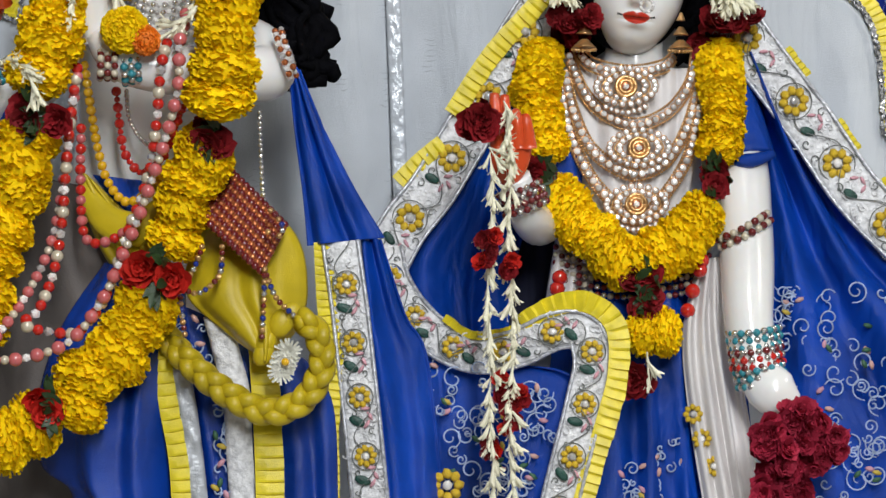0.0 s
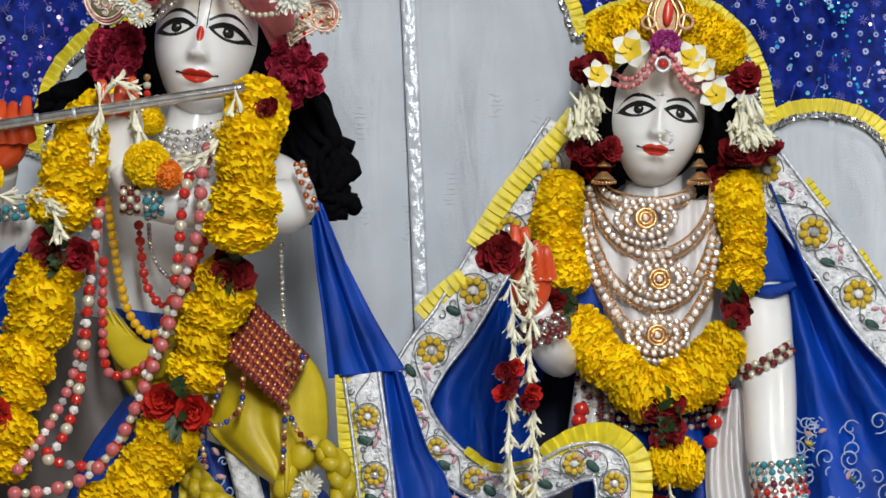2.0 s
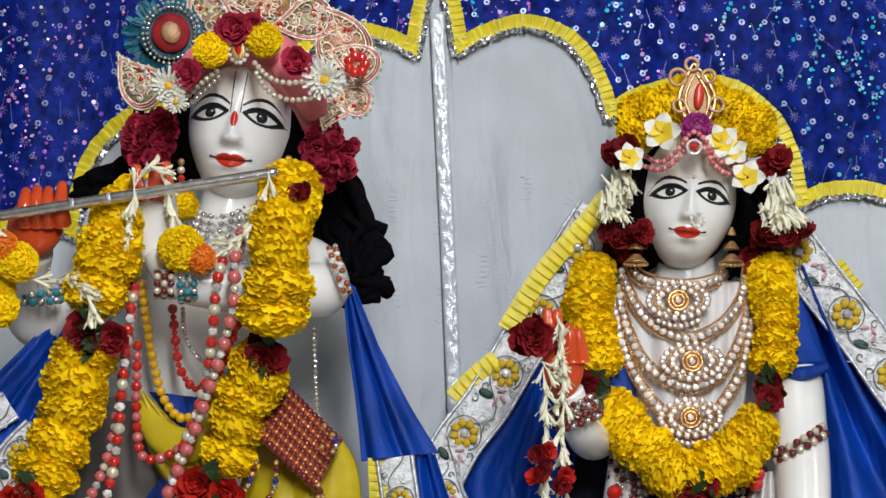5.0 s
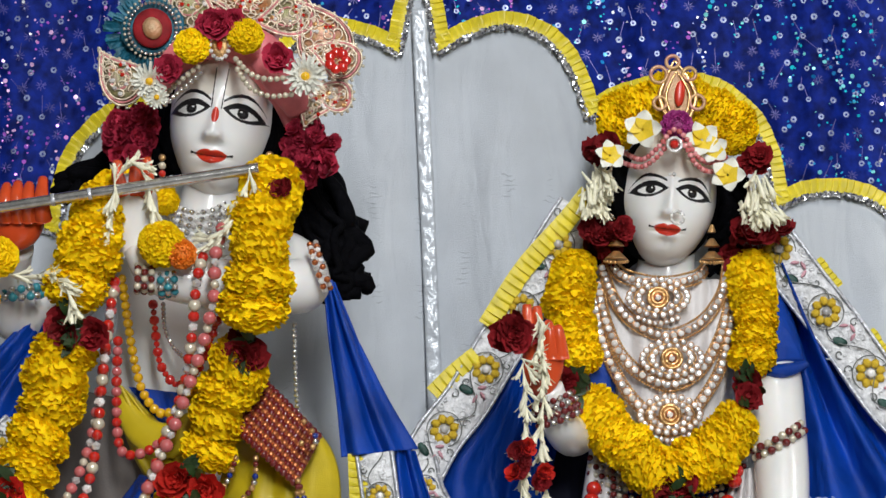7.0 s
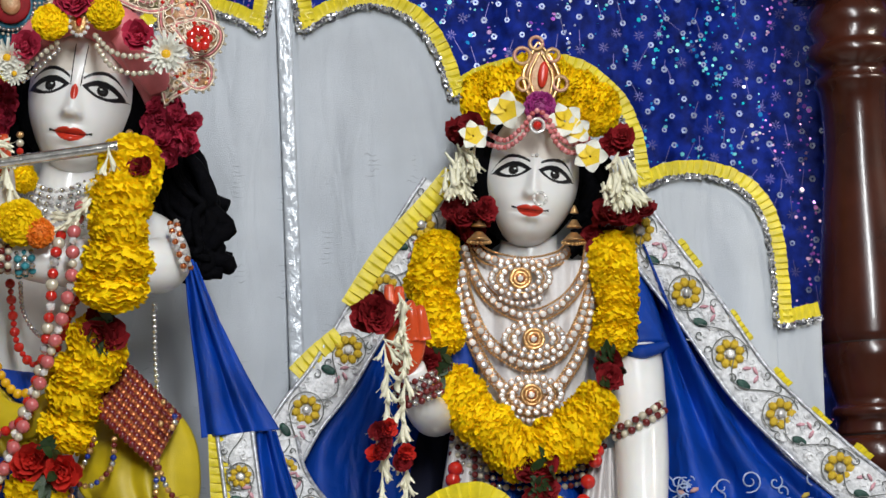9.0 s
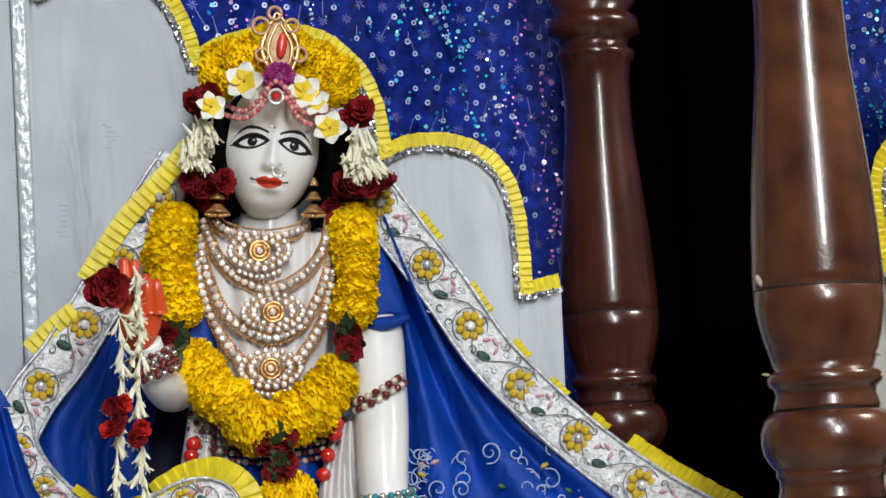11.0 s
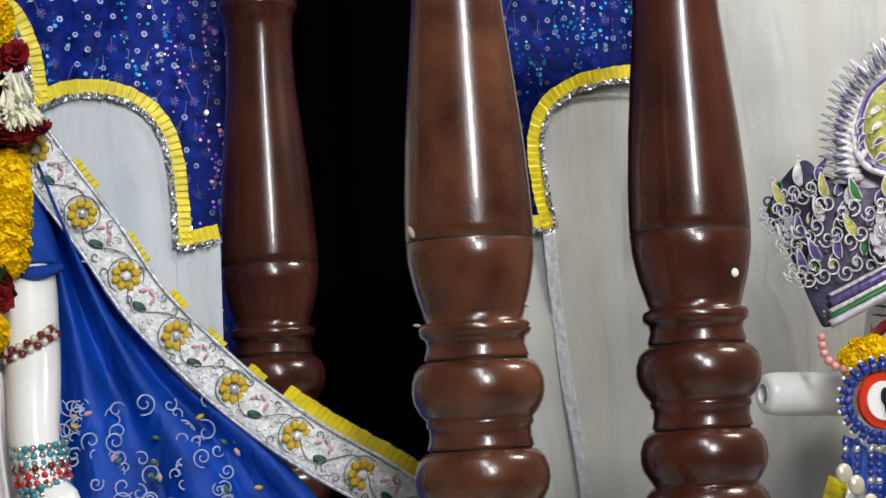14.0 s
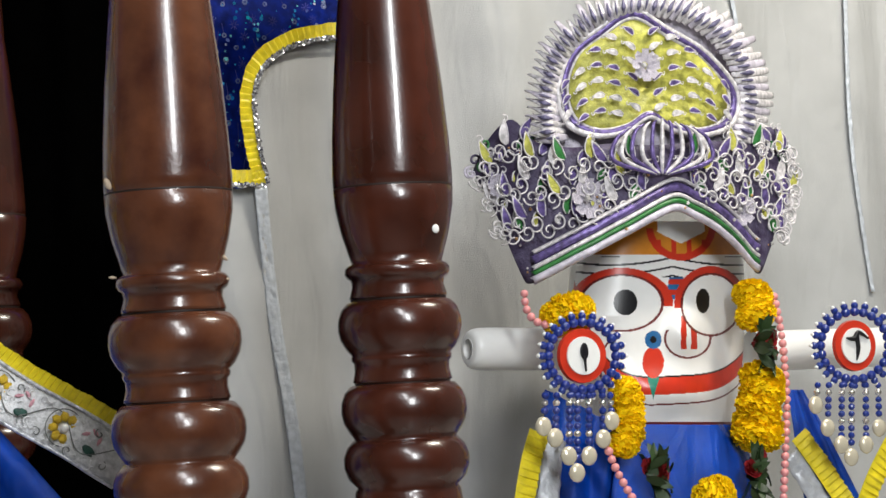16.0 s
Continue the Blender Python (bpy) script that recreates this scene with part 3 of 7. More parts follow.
def plumeria_mesh():
    """Five broad white petals that turn yellow towards the throat."""
    bm = bmesh.new()
    for k in range(5):
        a = 2 * math.pi * k / 5
        out, side = Vector((math.cos(a), -0.25, math.sin(a))).normalized(), Vector((-math.sin(a), 0, math.cos(a)))
        rows = []
        for i in range(7):
            q = i / 6
            w = 0.42 * math.sin(math.pi * min(1, 0.12 + 0.86 * q)) ** 0.7
            rows.append([out * (0.06 + 0.94 * q) + side * w * t + Vector((0, -0.16 * t * (1 if t > 0 else 0.3) + 0.1 * q * q, 0)) for t in (-1, -0.5, 0, 0.5, 1)])
        n = len(bm.faces)
        grid(bm, rows)
        bm.faces.ensure_lookup_table()
        for f in bm.faces[n:n + 12]:
            f.material_index = 1
    return mesh_of("plumeria", bm, [PETAL_WHITE, PETAL_LEMON])


def bud_mesh():
    bm = bmesh.new()
    tube(bm, [(0, 0, 0.1), (0.01, 0, -0.3), (0.03, 0, -0.62), (0.02, 0, -0.85), (0, 0.02, -1.05)], [0.045, 0.07, 0.125, 0.115, 0.02], 8, 12)
    for k in range(3):
        a = 2 * math.pi * k / 3 + 0.4
        petal(bm, Vector((0.02, 0, -0.6)), Vector((math.cos(a) * 0.42, math.sin(a) * 0.42, -0.9)).normalized(), Vector((math.cos(a), math.sin(a), 0)), 0.5, 0.15, 0.12)
    return mesh_of("tuberose_bud", bm, TUBEROSE)


def leaf_mesh():
    bm = bmesh.new()
    rows = []
    for i in range(7):
        s = i / 6
        w = 0.18 * math.sin(math.pi * min(1, s * 0.95 + 0.04)) ** 0.8
        rows.append([Vector((-w, -0.07, -s)), Vector((0, 0.03 - 0.12 * math.sin(3 * s), -s)), Vector((w, -0.07, -s))])
    grid(bm, rows)
    return mesh_of("leaf", bm, LEAF)


def ball_mesh(material, name="bead"):
    bm = bmesh.new()
    bmesh.ops.create_icosphere(bm, subdivisions=2, radius=1)
    return mesh_of(name, bm, material)


def gem_mesh(material, name="crystal"):
    bm = bmesh.new()
    bmesh.ops.create_icosphere(bm, subdivisions=1, radius=1)
    return mesh_of(name, bm, material, False)


def stone_mesh():
    """A cut stone in a round metal setting, looking along -y."""
    bm = bmesh.new()
    rows = [[Vector((r * math.cos(k * math.pi / 5 + t), y, r * math.sin(k * math.pi / 5 + t))) for k in range(10)] for r, y, t in ((0.85, 0.1, 0), (0.82, -0.2, 0), (0.5, -0.5, 0.3), (0.02, -0.55, 0.3))]
    grid(bm, rows, True)
    n = len(bm.faces)
    tube(bm, [(0.95 * math.cos(k * 0.5236), 0.02, 0.95 * math.sin(k * 0.5236)) for k in range(13)], [0.17] * 3, 5, 15, 1.0, False)
    bm.faces.ensure_lookup_table()
    for f in bm.faces[n:]:
        f.material_index = 1
    return mesh_of("crystal", bm, [CRYSTAL, COPPER_SETTING], False)


def flower_mesh():
    """An embroidered flower with eight petals and a silver centre, looking along -y."""
    bm = bmesh.new()
    for k in range(8):
        a = 2 * math.pi * k / 8
        e = Vector((math.cos(a), 0, math.sin(a)))
        bmesh.ops.create_icosphere(bm, subdivisions=1, radius=1, matrix=Matrix.LocRotScale(e * 0.68, Matrix.Rotation(-a, 3, "Y"), (0.36, 0.16, 0.31)))
    n = len(bm.faces)
    bmesh.ops.create_icosphere(bm, subdivisions=2, radius=1, matrix=Matrix.LocRotScale((0, -0.12, 0), None, (0.3, 0.2, 0.3)))
    bm.faces.ensure_lookup_table()
    for f in bm.faces[n:]:
        f.material_index = 1
    return mesh_of("embroidered_flower", bm, [EMBROIDERY_YELLOW, CRYSTAL])


MARIGOLDS = [marigold_mesh(k * 11.3, PETAL_YELLOW) for k in range(4)]
POMPON, POMPON_ORANGE, POMPON_CRIMSON = (crinkled(m, 0.8, 40 + k) for k, m in enumerate((PETAL_YELLOW, PETAL_ORANGE, PETAL_CRIMSON)))
ROSE, ROSE_CRIMSON, ROSE_SCARLET = (rose_mesh(m) for m in (PETAL_RED, PETAL_CRIMSON, PETAL_SCARLET))
DAISY, PLUMERIA, BUD, LEAF_ONE, FLOWER = daisy_mesh(), plumeria_mesh(), bud_mesh(), leaf_mesh(), flower_mesh()
BALL = {k: ball_mesh(m) for k, m in dict(red=BEAD_RED, rose=BEAD_ROSE, pearl=PEARL, yellow=BEAD_YELLOW, blue=BEAD_BLUE, pink=BEAD_PINK, copper=BEAD_COPPER,
                                         maroon=BEAD_MAROON, silver=SILVER, turquoise=TURQUOISE, gold=GOLD, white=PAINT_WHITE).items()}
GEM = {"crystal": gem_mesh(CRYSTAL), "set": stone_mesh(), "turquoise": gem_mesh(TURQUOISE), "red": gem_mesh(BEAD_RED), "gold": gem_mesh(GOLD)}


def spun(p, r, face=None, squash=1.0, tilt=0.35):
    """A pose at p, of size r, turned at random about -y."""
    return Matrix.Translation(p) @ Euler((random.gauss(0, tilt), random.random() * 6.3, random.gauss(0, tilt))).to_matrix().to_4x4() @ Matrix.Diagonal((r, r * squash, r, 1))


def along(path, i):
    t = (path[min(i + 1, len(path) - 1)] - path[max(i - 1, 0)]).normalized()
    return Vector((0, 1, 0)).rotation_difference(t).to_matrix().to_4x4()


def draw(points, drawn=A):
    return [drawn(*p) for p in points]


def flowers(parent, points, r, gap=0.78):
    """Marigold heads threaded close together along a curve."""
    path = even(points, r * gap)
    for i, p in enumerate(path):
        k = r * random.uniform(0.85, 0.99)
        q = p + Vector((random.gauss(0, 0.07), random.gauss(0, 0.04), random.gauss(0, 0.05))) * r
        m = Matrix.Translation(q) @ along(path, i) @ Euler((random.gauss(0, 0.2), random.random() * 6.3, random.gauss(0, 0.2))).to_matrix().to_4x4() @ Matrix.Diagonal((k, k * random.uniform(0.9, 1.1), k, 1))
        piece("marigold", random.choice(MARIGOLDS), parent, m)


def accent(parent, p, r, mesh=None, leaves=5):
    """A rose with leaves, tied into a garland."""
    for k in range(3):
        piece("rose", mesh or ROSE, parent, spun(p + Vector((random.gauss(0, 0.45), -0.2 * k, random.gauss(0, 0.3))) * r, r * (0.75 if leaves < 10 else 0.5)))
    for k in range(int(leaves * 1.7) + 3 if leaves else 0):
        a = random.uniform(0, 6.3)
        m = Matrix.Translation(p + Vector((math.cos(a) * 0.55, -0.35, math.sin(a) * 0.4)) * r) @ Euler((random.gauss(-0.4, 0.4), a + 1.57, random.gauss(0, 0.4))).to_matrix().to_4x4() @ Matrix.Scale(r * 1.1, 4)
        piece("leaf", LEAF_ONE, parent, m)


def beads(parent, points, r, kinds, gap=2.1, name="bead", sizes=None):
    path = even(points, r * gap)
    for i, p in enumerate(path):
        k = kinds[i % len(kinds)]
        s = r * (sizes[i % len(sizes)] if sizes else random.uniform(0.93, 1.05))
        if k == "set":
            piece(name, GEM["set"], parent, Matrix.Translation(p) @ Euler((random.gauss(0, 0.12), i * 1.7, random.gauss(0, 0.12))).to_matrix().to_4x4() @ Matrix.Scale(s, 4))
            continue
        piece(name, (GEM if k in ("crystal",) else BALL)[k], parent, Matrix.Translation(p) @ Euler((i, i * 1.7, 0)).to_matrix().to_4x4() @ Matrix.Scale(s, 4))


def scroll(bm, c, r, turn=1.0, start=0.0, hand=1, thick_=0.0012, y=0.0):
    """A curling tendril that ends in a spiral."""
    pts = []
    for i in range(15):
        s = i / 14
        a = start + hand * turn * 2 * math.pi * s
        q = r * (1 - 0.8 * s)
        pts.append(c + Vector((q * math.cos(a), y, q * math.sin(a))))
    tube(bm, pts, [thick_ * 0.8, thick_, thick_ * 0.7], 5, 22)


def border(parent, points, width, drawn=A, every=0.074, ruffled=None, phase=0.0, pleat=0.009):
    """An embroidered band along a curve of (u, v, y): white ground, cords, vine, yellow flowers and dark leaves."""
    pts = draw(points, drawn)
    thick(part("embroidered_band", ribbon(pts, width, 0.004, 0.004), EMBROIDERY, parent, "white embroidered band"), 0.0012)
    path = even(pts, 0.004)
    for sgn in (-1, 1):
        bm = bmesh.new()
        tube(bm, [p + across(path, i) * sgn * width * 0.47 + Vector((0, -0.004, 0)) for i, p in enumerate(path)][::2], [0.0022] * 3, 6, len(path))
        part("silver_cord", bm, THREAD_SILVER, parent, "twisted silver cord")
    bm = bmesh.new()
    vine = [p + across(path, i) * width * 0.26 * math.sin((i * 0.004 / every + phase) * 2 * math.pi) + Vector((0, -0.0075, 0)) for i, p in enumerate(path)]
    tube(bm, vine, [0.0007] * 3, 5, len(path))
    for i in range(4, len(path) - 4, 5):
        s = random.choice((-1, 1))
        scroll(bm, path[i] + across(path, i) * s * width * random.uniform(0.18, 0.36) + Vector((0, -0.0068, 0)), width * 0.1, 0.9, random.random() * 6, s, 0.0008)
    stitch = bmesh.new()
    for i in range(2, len(path) - 2):
        for k in range(2):
            scroll(stitch, path[i] + across(path, i) * width * random.uniform(-0.42, 0.42) + Vector((random.gauss(0, 0.002), -0.0048, random.gauss(0, 0.002))), random.uniform(0.003, 0.006), random.uniform(0.4, 0.9), random.random() * 6, random.choice((-1, 1)), 0.0009)
    part("raised_stitching", stitch, EMBROIDERY, parent, "raised white stitching")["kind"] = "stuff"
    d = every * (0.5 + phase)
    while 0 <= d < len(path) * 0.004 - 0.01:
        c = path[min(len(path) - 1, int(d / 0.004))]
        tube(bm, [c + Vector((width * 0.36 * math.cos(q * 0.35), -0.0066, width * 0.36 * math.sin(q * 0.35))) for q in range(19)], [0.0007] * 3, 5, 36)
        d += every
    ob = part("vine", bm, THREAD_GREY, parent, "stitched grey vine")
    d = every * (0.5 + phase)
    while d < len(path) * 0.004 - 0.01:
        i = min(len(path) - 1, int(d / 0.004))
        piece("embroidered_flower", FLOWER, parent, Matrix.Translation(path[i] + Vector((0, -0.0075, 0))) @ Matrix.Rotation(random.random(), 4, "Y") @ Matrix.Scale(width * 0.31, 4))
        j = min(len(path) - 1, i + int(every * 0.42 / 0.004))
        bm = bmesh.new()
        t = across(path, j)
        bmesh.ops.create_icosphere(bm, subdivisions=2, radius=1, matrix=Matrix.LocRotScale(path[j] - t * width * 0.14 + Vector((0, -0.007, 0)), Matrix.Rotation(random.uniform(0.3, 1.0), 3, "Y"), (0.009, 0.0014, 0.0048)))
        part("embroidered_leaf", bm, EMBROIDERY_GREEN, parent)
        bm = bmesh.new()
        for q in range(3):
            c = path[min(len(path) - 1, max(0, j - 3 + 2 * q))] + t * width * (0.12 + 0.1 * (q % 2)) + Vector((0, -0.0068, 0))
            bmesh.ops.create_icosphere(bm, subdivisions=1, radius=1, matrix=Matrix.LocRotScale(c, Matrix.Rotation(q * 1.1, 3, "Y"), (0.006, 0.001, 0.0022)))
        part("embroidered_bud", bm, EMBROIDERY_PINK, parent)
        d += every
    for sgn in ruffled or ():
        thick(part("pleated_trim", ruffle(pts, sgn * width * 0.48, sgn * (width * 0.48 + 0.021), pleat, 0.006), YELLOW_RIBBON, parent, "pleated yellow ribbon trim"), 0.0008)


def embroider(parent, places, drawn=A, r=0.016):
    """Pale curling tendrils with small pink and yellow buds on blue satin."""
    bm, buds = bmesh.new(), bmesh.new()
    for u, v, y in places:
        c = drawn(u, v, y)
        for k in range(9):
            q = c + Vector((random.gauss(0, r * 1.15), 0, random.gauss(0, r * 1.15)))
            scroll(bm, q, r * random.uniform(0.35, 0.85), random.uniform(0.9, 1.5), random.random() * 6, random.choice((-1, 1)), 0.0010)
        for k in range(3):
            q = c + Vector((random.gauss(0, r * 1.2), -0.001, random.gauss(0, r * 1.2)))
            bmesh.ops.create_icosphere(buds, subdivisions=1, radius=1, matrix=Matrix.LocRotScale(q, Matrix.Rotation(random.random() * 6, 3, "Y"), (0.006, 0.0015, 0.003)))
    part("stitched_tendril", bm, THREAD_PALE, parent, "pale stitched tendrils")["kind"] = "stuff"
    part("stitched_bud", buds, islands("bud_threads", [(0.6, 0.3, 0.36), (0.55, 0.4, 0.05), (0.04, 0.12, 0.06), (0.6, 0.35, 0.3)], 0.5), parent, "small stitched pink and green buds")["kind"] = "stuff"


# ---- statues ----
SANDAL = mat("sandal_paste", (0.74, 0.68, 0.60), 0.45, vary=0.06, scale=60, bump=0.05)
DARK_RED = mat("lip_line_paint", (0.2, 0.01, 0.006), 0.3, bump=0.02)
SKIN = [MARBLE, PAINT_BLACK, PAINT_WHITE, PAINT_RED, PAINT_GREY, PAINT_ORANGE, PAINT_TAN, DARK_RED, SANDAL]


def brow(ax, z, xp, zp, outer, inner):
    """True on an arched eyebrow; ax: distance from the middle of the face."""
    if not 11 < ax < 84:
        return False
    k = (ax - xp) / (32 if ax > xp else 36)
    return abs(z - (zp - (outer if ax > xp else inner) * k * k)) < 3.4 * max(0.22, 1 - (0.8 * k * k if ax > xp else 0.35 * k * k))


def painted(x, z, tilak):
    """What is painted at a spot of the face; x to the viewer's right, z up, from between the eyes."""
    ax = abs(x)
    c = 46 if tilak else 42.5
    ex = ax - c
    iris = math.hypot(ex + 1, z - 1)
    top, low = 18.5 * (1 - (ex / 37) ** 2) - 0.09 * ex, -14.5 * (1 - (ex / 37) ** 2) - 0.16 * ex
    if abs(ex) < 25 and -9.2 * (1 - (ex / 25) ** 2) - 0.12 * ex < z < 8.2 * (1 - (ex / 25) ** 2) - 0.12 * ex:
        # The iris's small highlight, put in as a white dot.
        if math.hypot(ex + 3.5, z - 4) < 1.7:
            return 2
        if iris < 9.6:
            return 1 if iris < 4.2 or iris > 8.2 else 4
        return 2
    if abs(ex) < 37 and low < z < top:
        return 1
    if 30 < ex < 43 and abs(z + 6.5 - 0.12 * (ex - 36)) < 2.4 * (43 - ex) / 13:
        return 1
    if brow(ax, z, *((46, 32, 19, 16) if tilak else (47, 30, 25, 10))):
        return 1
    if tilak:
        if (x / 6.5) ** 2 + ((z + 10) / 14) ** 2 < 1:
            return 3
        if 2 < z < 78 and abs(ax - 8.5 - 0.03 * z) < 0.9:
            return 4
    lz = z + (79 if tilak else 76)
    line = 0.0035 * x * x
    k = 1 - (ax / 27) ** 2
    if ax < 27 and line - 13 * k ** 0.8 < lz < line + 11 * k ** 0.7 * (1 - 0.28 * math.exp(-(x / 5) ** 2)):
        return 7 if abs(lz - line) < 0.8 else 3
    if 25 <= ax < 37 and abs(lz - line) < 1.0 + 0.09 * (ax - 25):
        return 1
    if z > 26 + 0.3 * abs(ax - 20) and (not tilak or ax > 9):
        return 8
    return 0


def head(bm, origin, unit, roll, yaw, tilak, wide=98):
    """A head with modelled nose, lips, chin and painted features. origin: between the eyes, on the face."""
    turn = Matrix.Rotation(radians(roll), 3, "Y") @ Matrix.Rotation(radians(yaw), 3, "Z")
    nu, nv = 360, 330
    rows, flat = [], []
    for i in range(nv + 1):
        la = -math.pi / 2 + math.pi * i / nv
        row, frow = [], []
        for j in range(nu):
            lo = 2 * math.pi * (j / nu) - math.pi
            # Denser in front.
            lo = lo - 0.6 * math.sin(lo)
            z = 138 * math.sin(la)
            low = max(0.0, -z / 138)
            a = wide * (1 - 0.24 * low ** 1.6)
            x = a * math.sin(lo) * math.cos(la) ** 0.85
            y = -100 * math.cos(lo) * math.cos(la) ** 0.75
            if y < 0:
                zz = z - 3
                nose = math.exp(-(x / (9 + 0.14 * max(0, -zz - 5))) ** 2) * (13 / (1 + math.exp((zz - 4) / 12)) * (1 if zz > -52 else math.exp(-((zz + 52) / 7) ** 2)) + 9 * math.exp(-((zz + 45) / 12) ** 2))
                nose += 6 * math.exp(-((abs(x) - 12) / 6) ** 2 - ((zz + 48) / 7) ** 2)
                lips = 7 * math.exp(-(x / 22) ** 2 - ((zz + 75) / 7) ** 2) + 8 * math.exp(-(x / 18) ** 2 - ((zz + 92) / 7) ** 2) - 4 * math.exp(-(x / 26) ** 2 - ((zz + 83) / 3) ** 2)
                eyes = -6 * math.exp(-((abs(x) - 42) / 22) ** 2 - ((zz) / 13) ** 2) + 3.5 * math.exp(-((abs(x) - 45) / 17) ** 2 - (zz / 8) ** 2)
                chin = 6 * math.exp(-(x / 24) ** 2 - ((zz + 120) / 14) ** 2)
                cheek = 4 * math.exp(-((abs(x) - 50) / 22) ** 2 - ((zz + 55) / 25) ** 2)
                y -= nose + lips + eyes + chin + cheek
            frow.append((x, z, y))
            row.append(origin + turn @ (Vector((x, y + 100, z)) * unit))
        rows.append(row)
        flat.append(frow)
    vs = grid(bm, rows, True)
    for i in range(nv):
        for j in range(nu):
            x = (flat[i][j][0] + flat[i][(j + 1) % nu][0]) / 2
            z = (flat[i][j][1] + flat[i + 1][j][1]) / 2
            if flat[i][j][2] < -20:
                k = painted(x, z, tilak)
                if k:
                    f = vs[i][j].link_faces
                    c = [q for q in f if vs[i + 1][(j + 1) % nu] in q.verts]
                    if c:
                        c[0].material_index = k


def coloured(bm, start, index):
    bm.faces.ensure_lookup_table()
    for f in bm.faces[start:]:
        f.material_index = index


def lump(bm, c, size, rot=(0, 0, 0), sub=3):
    bmesh.ops.create_icosphere(bm, subdivisions=sub, radius=1, matrix=Matrix.LocRotScale(c, Euler(rot), size))


# The flute player.
UK = 0.000588
bm = bmesh.new()
head(bm, A(440.5, 200, 2.165), UK, 8.7, -1, True, 94)
tube(bm, draw([(435, 330, 2.24), (425, 390, 2.24), (418, 440, 2.25)]), [0.03, 0.033, 0.045], 24, 12)
tube(bm, draw([(420, 425, 2.26), (410, 480, 2.26), (385, 580, 2.26), (350, 700, 2.27), (330, 800, 2.28), (360, 1000, 2.28)]), [0.04, 0.083, 0.074, 0.06, 0.066, 0.075], 28, 40, 0.62)
tube(bm, draw([(520, 455, 2.25), (572, 472, 2.23), (592, 508, 2.19), (548, 512, 2.16), (440, 508, 2.13), (345, 490, 2.12), (305, 440, 2.12)]), [0.030, 0.031, 0.029, 0.027, 0.025, 0.022, 0.018], 20, 44)
tube(bm, draw([(305, 460, 2.12), (300, 400, 2.115), (298, 345, 2.11), (292, 312, 2.105)]), [0.017, 0.022, 0.02, 0.011], 16, 20, 0.6)
n = len(bm.faces)
for u, dv, tip in ((268, 0, 292), (320, 6, 286), (298, -4, 300)):
    tube(bm, draw([(u + (298 - u) * 0.4, 352, 2.105), (u, 322 + dv, 2.1), (u - 2, tip, 2.102)]), [0.008, 0.0068, 0.0045], 10, 12)
coloured(bm, n, 5)
tube(bm, draw([(240, 470, 2.27), (170, 540, 2.25), (95, 570, 2.22), (70, 520, 2.19), (88, 440, 2.14)]), [0.034, 0.03, 0.027, 0.023, 0.018], 18, 34)
n = len(bm.faces)
lump(bm, A(88, 398, 2.12), (0.028, 0.016, 0.031), (0, 0.3, 0))
for u, v in ((68, 350), (88, 346), (108, 348), (132, 338)):
    tube(bm, draw([(u + 4, 395, 2.105), (u, 365, 2.095), (u + 3, v - 14, 2.11)]), [0.009, 0.0078, 0.005], 10, 12)
coloured(bm, n, 5)
tube(bm, [A(360, 980, 2.28), Vector((A(360, 980, 2.28).x, 2.28, 1.2)), Vector((A(360, 980, 2.28).x, 2.28, 0.955))], [0.075, 0.07, 0.09], 20, 16)
tagged(finish("flute_player_statue", bm, SKIN), "white marble flute player statue with painted face and orange hands", "statue")

# The lady.
UR = 0.000555
bm = bmesh.new()
head(bm, A(1248.5, 340, 2.325), UR, 8.5, -3, False, 97)
tube(bm, draw([(1240, 440, 2.41), (1238, 480, 2.41), (1238, 520, 2.42)]), [0.032, 0.034, 0.05], 24, 12)
tube(bm, draw([(1238, 500, 2.42), (1240, 560, 2.42), (1245, 680, 2.42), (1250, 800, 2.42), (1250, 900, 2.42)]), [0.05, 0.088, 0.078, 0.062, 0.07], 28, 36, 0.6)
tube(bm, draw([(1385, 560, 2.40), (1425, 660, 2.37), (1440, 760, 2.34), (1447, 850, 2.31), (1452, 950, 2.28), (1470, 1045, 2.26)]), [0.03, 0.032, 0.030, 0.029, 0.026, 0.022], 20, 44)
tube(bm, draw([(1470, 1040, 2.26), (1500, 1075, 2.245), (1535, 1100, 2.24)]), [0.022, 0.026, 0.014], 16, 14, 0.7)
tube(bm, draw([(1110, 600, 2.40), (1085, 760, 2.36), (1055, 760, 2.28), (1030, 690, 2.25)]), [0.03, 0.025, 0.020, 0.016], 18, 30)
n = len(bm.faces)
lump(bm, A(1022, 640, 2.24), (0.022, 0.012, 0.040), (0, 0.12, 0))
for u, v, w in ((992, 545, 0.0075), (1010, 548, 0.007), (1030, 575, 0.0065), (1046, 590, 0.006)):
    tube(bm, draw([(u + 8, 640, 2.235), (u + 2, 590, 2.23), (u, v, 2.235)]), [0.009, w, w * 0.7], 10, 12)
coloured(bm, n, 5)
c = A(1250, 900, 2.42)
tube(bm, [c, Vector((c.x, c.y, 1.2)), Vector((c.x, c.y, 0.955))], [0.07, 0.08, 0.1], 20, 16)
tagged(finish("lady_statue", bm, SKIN), "white marble lady statue with painted face and raised orange hand", "statue")


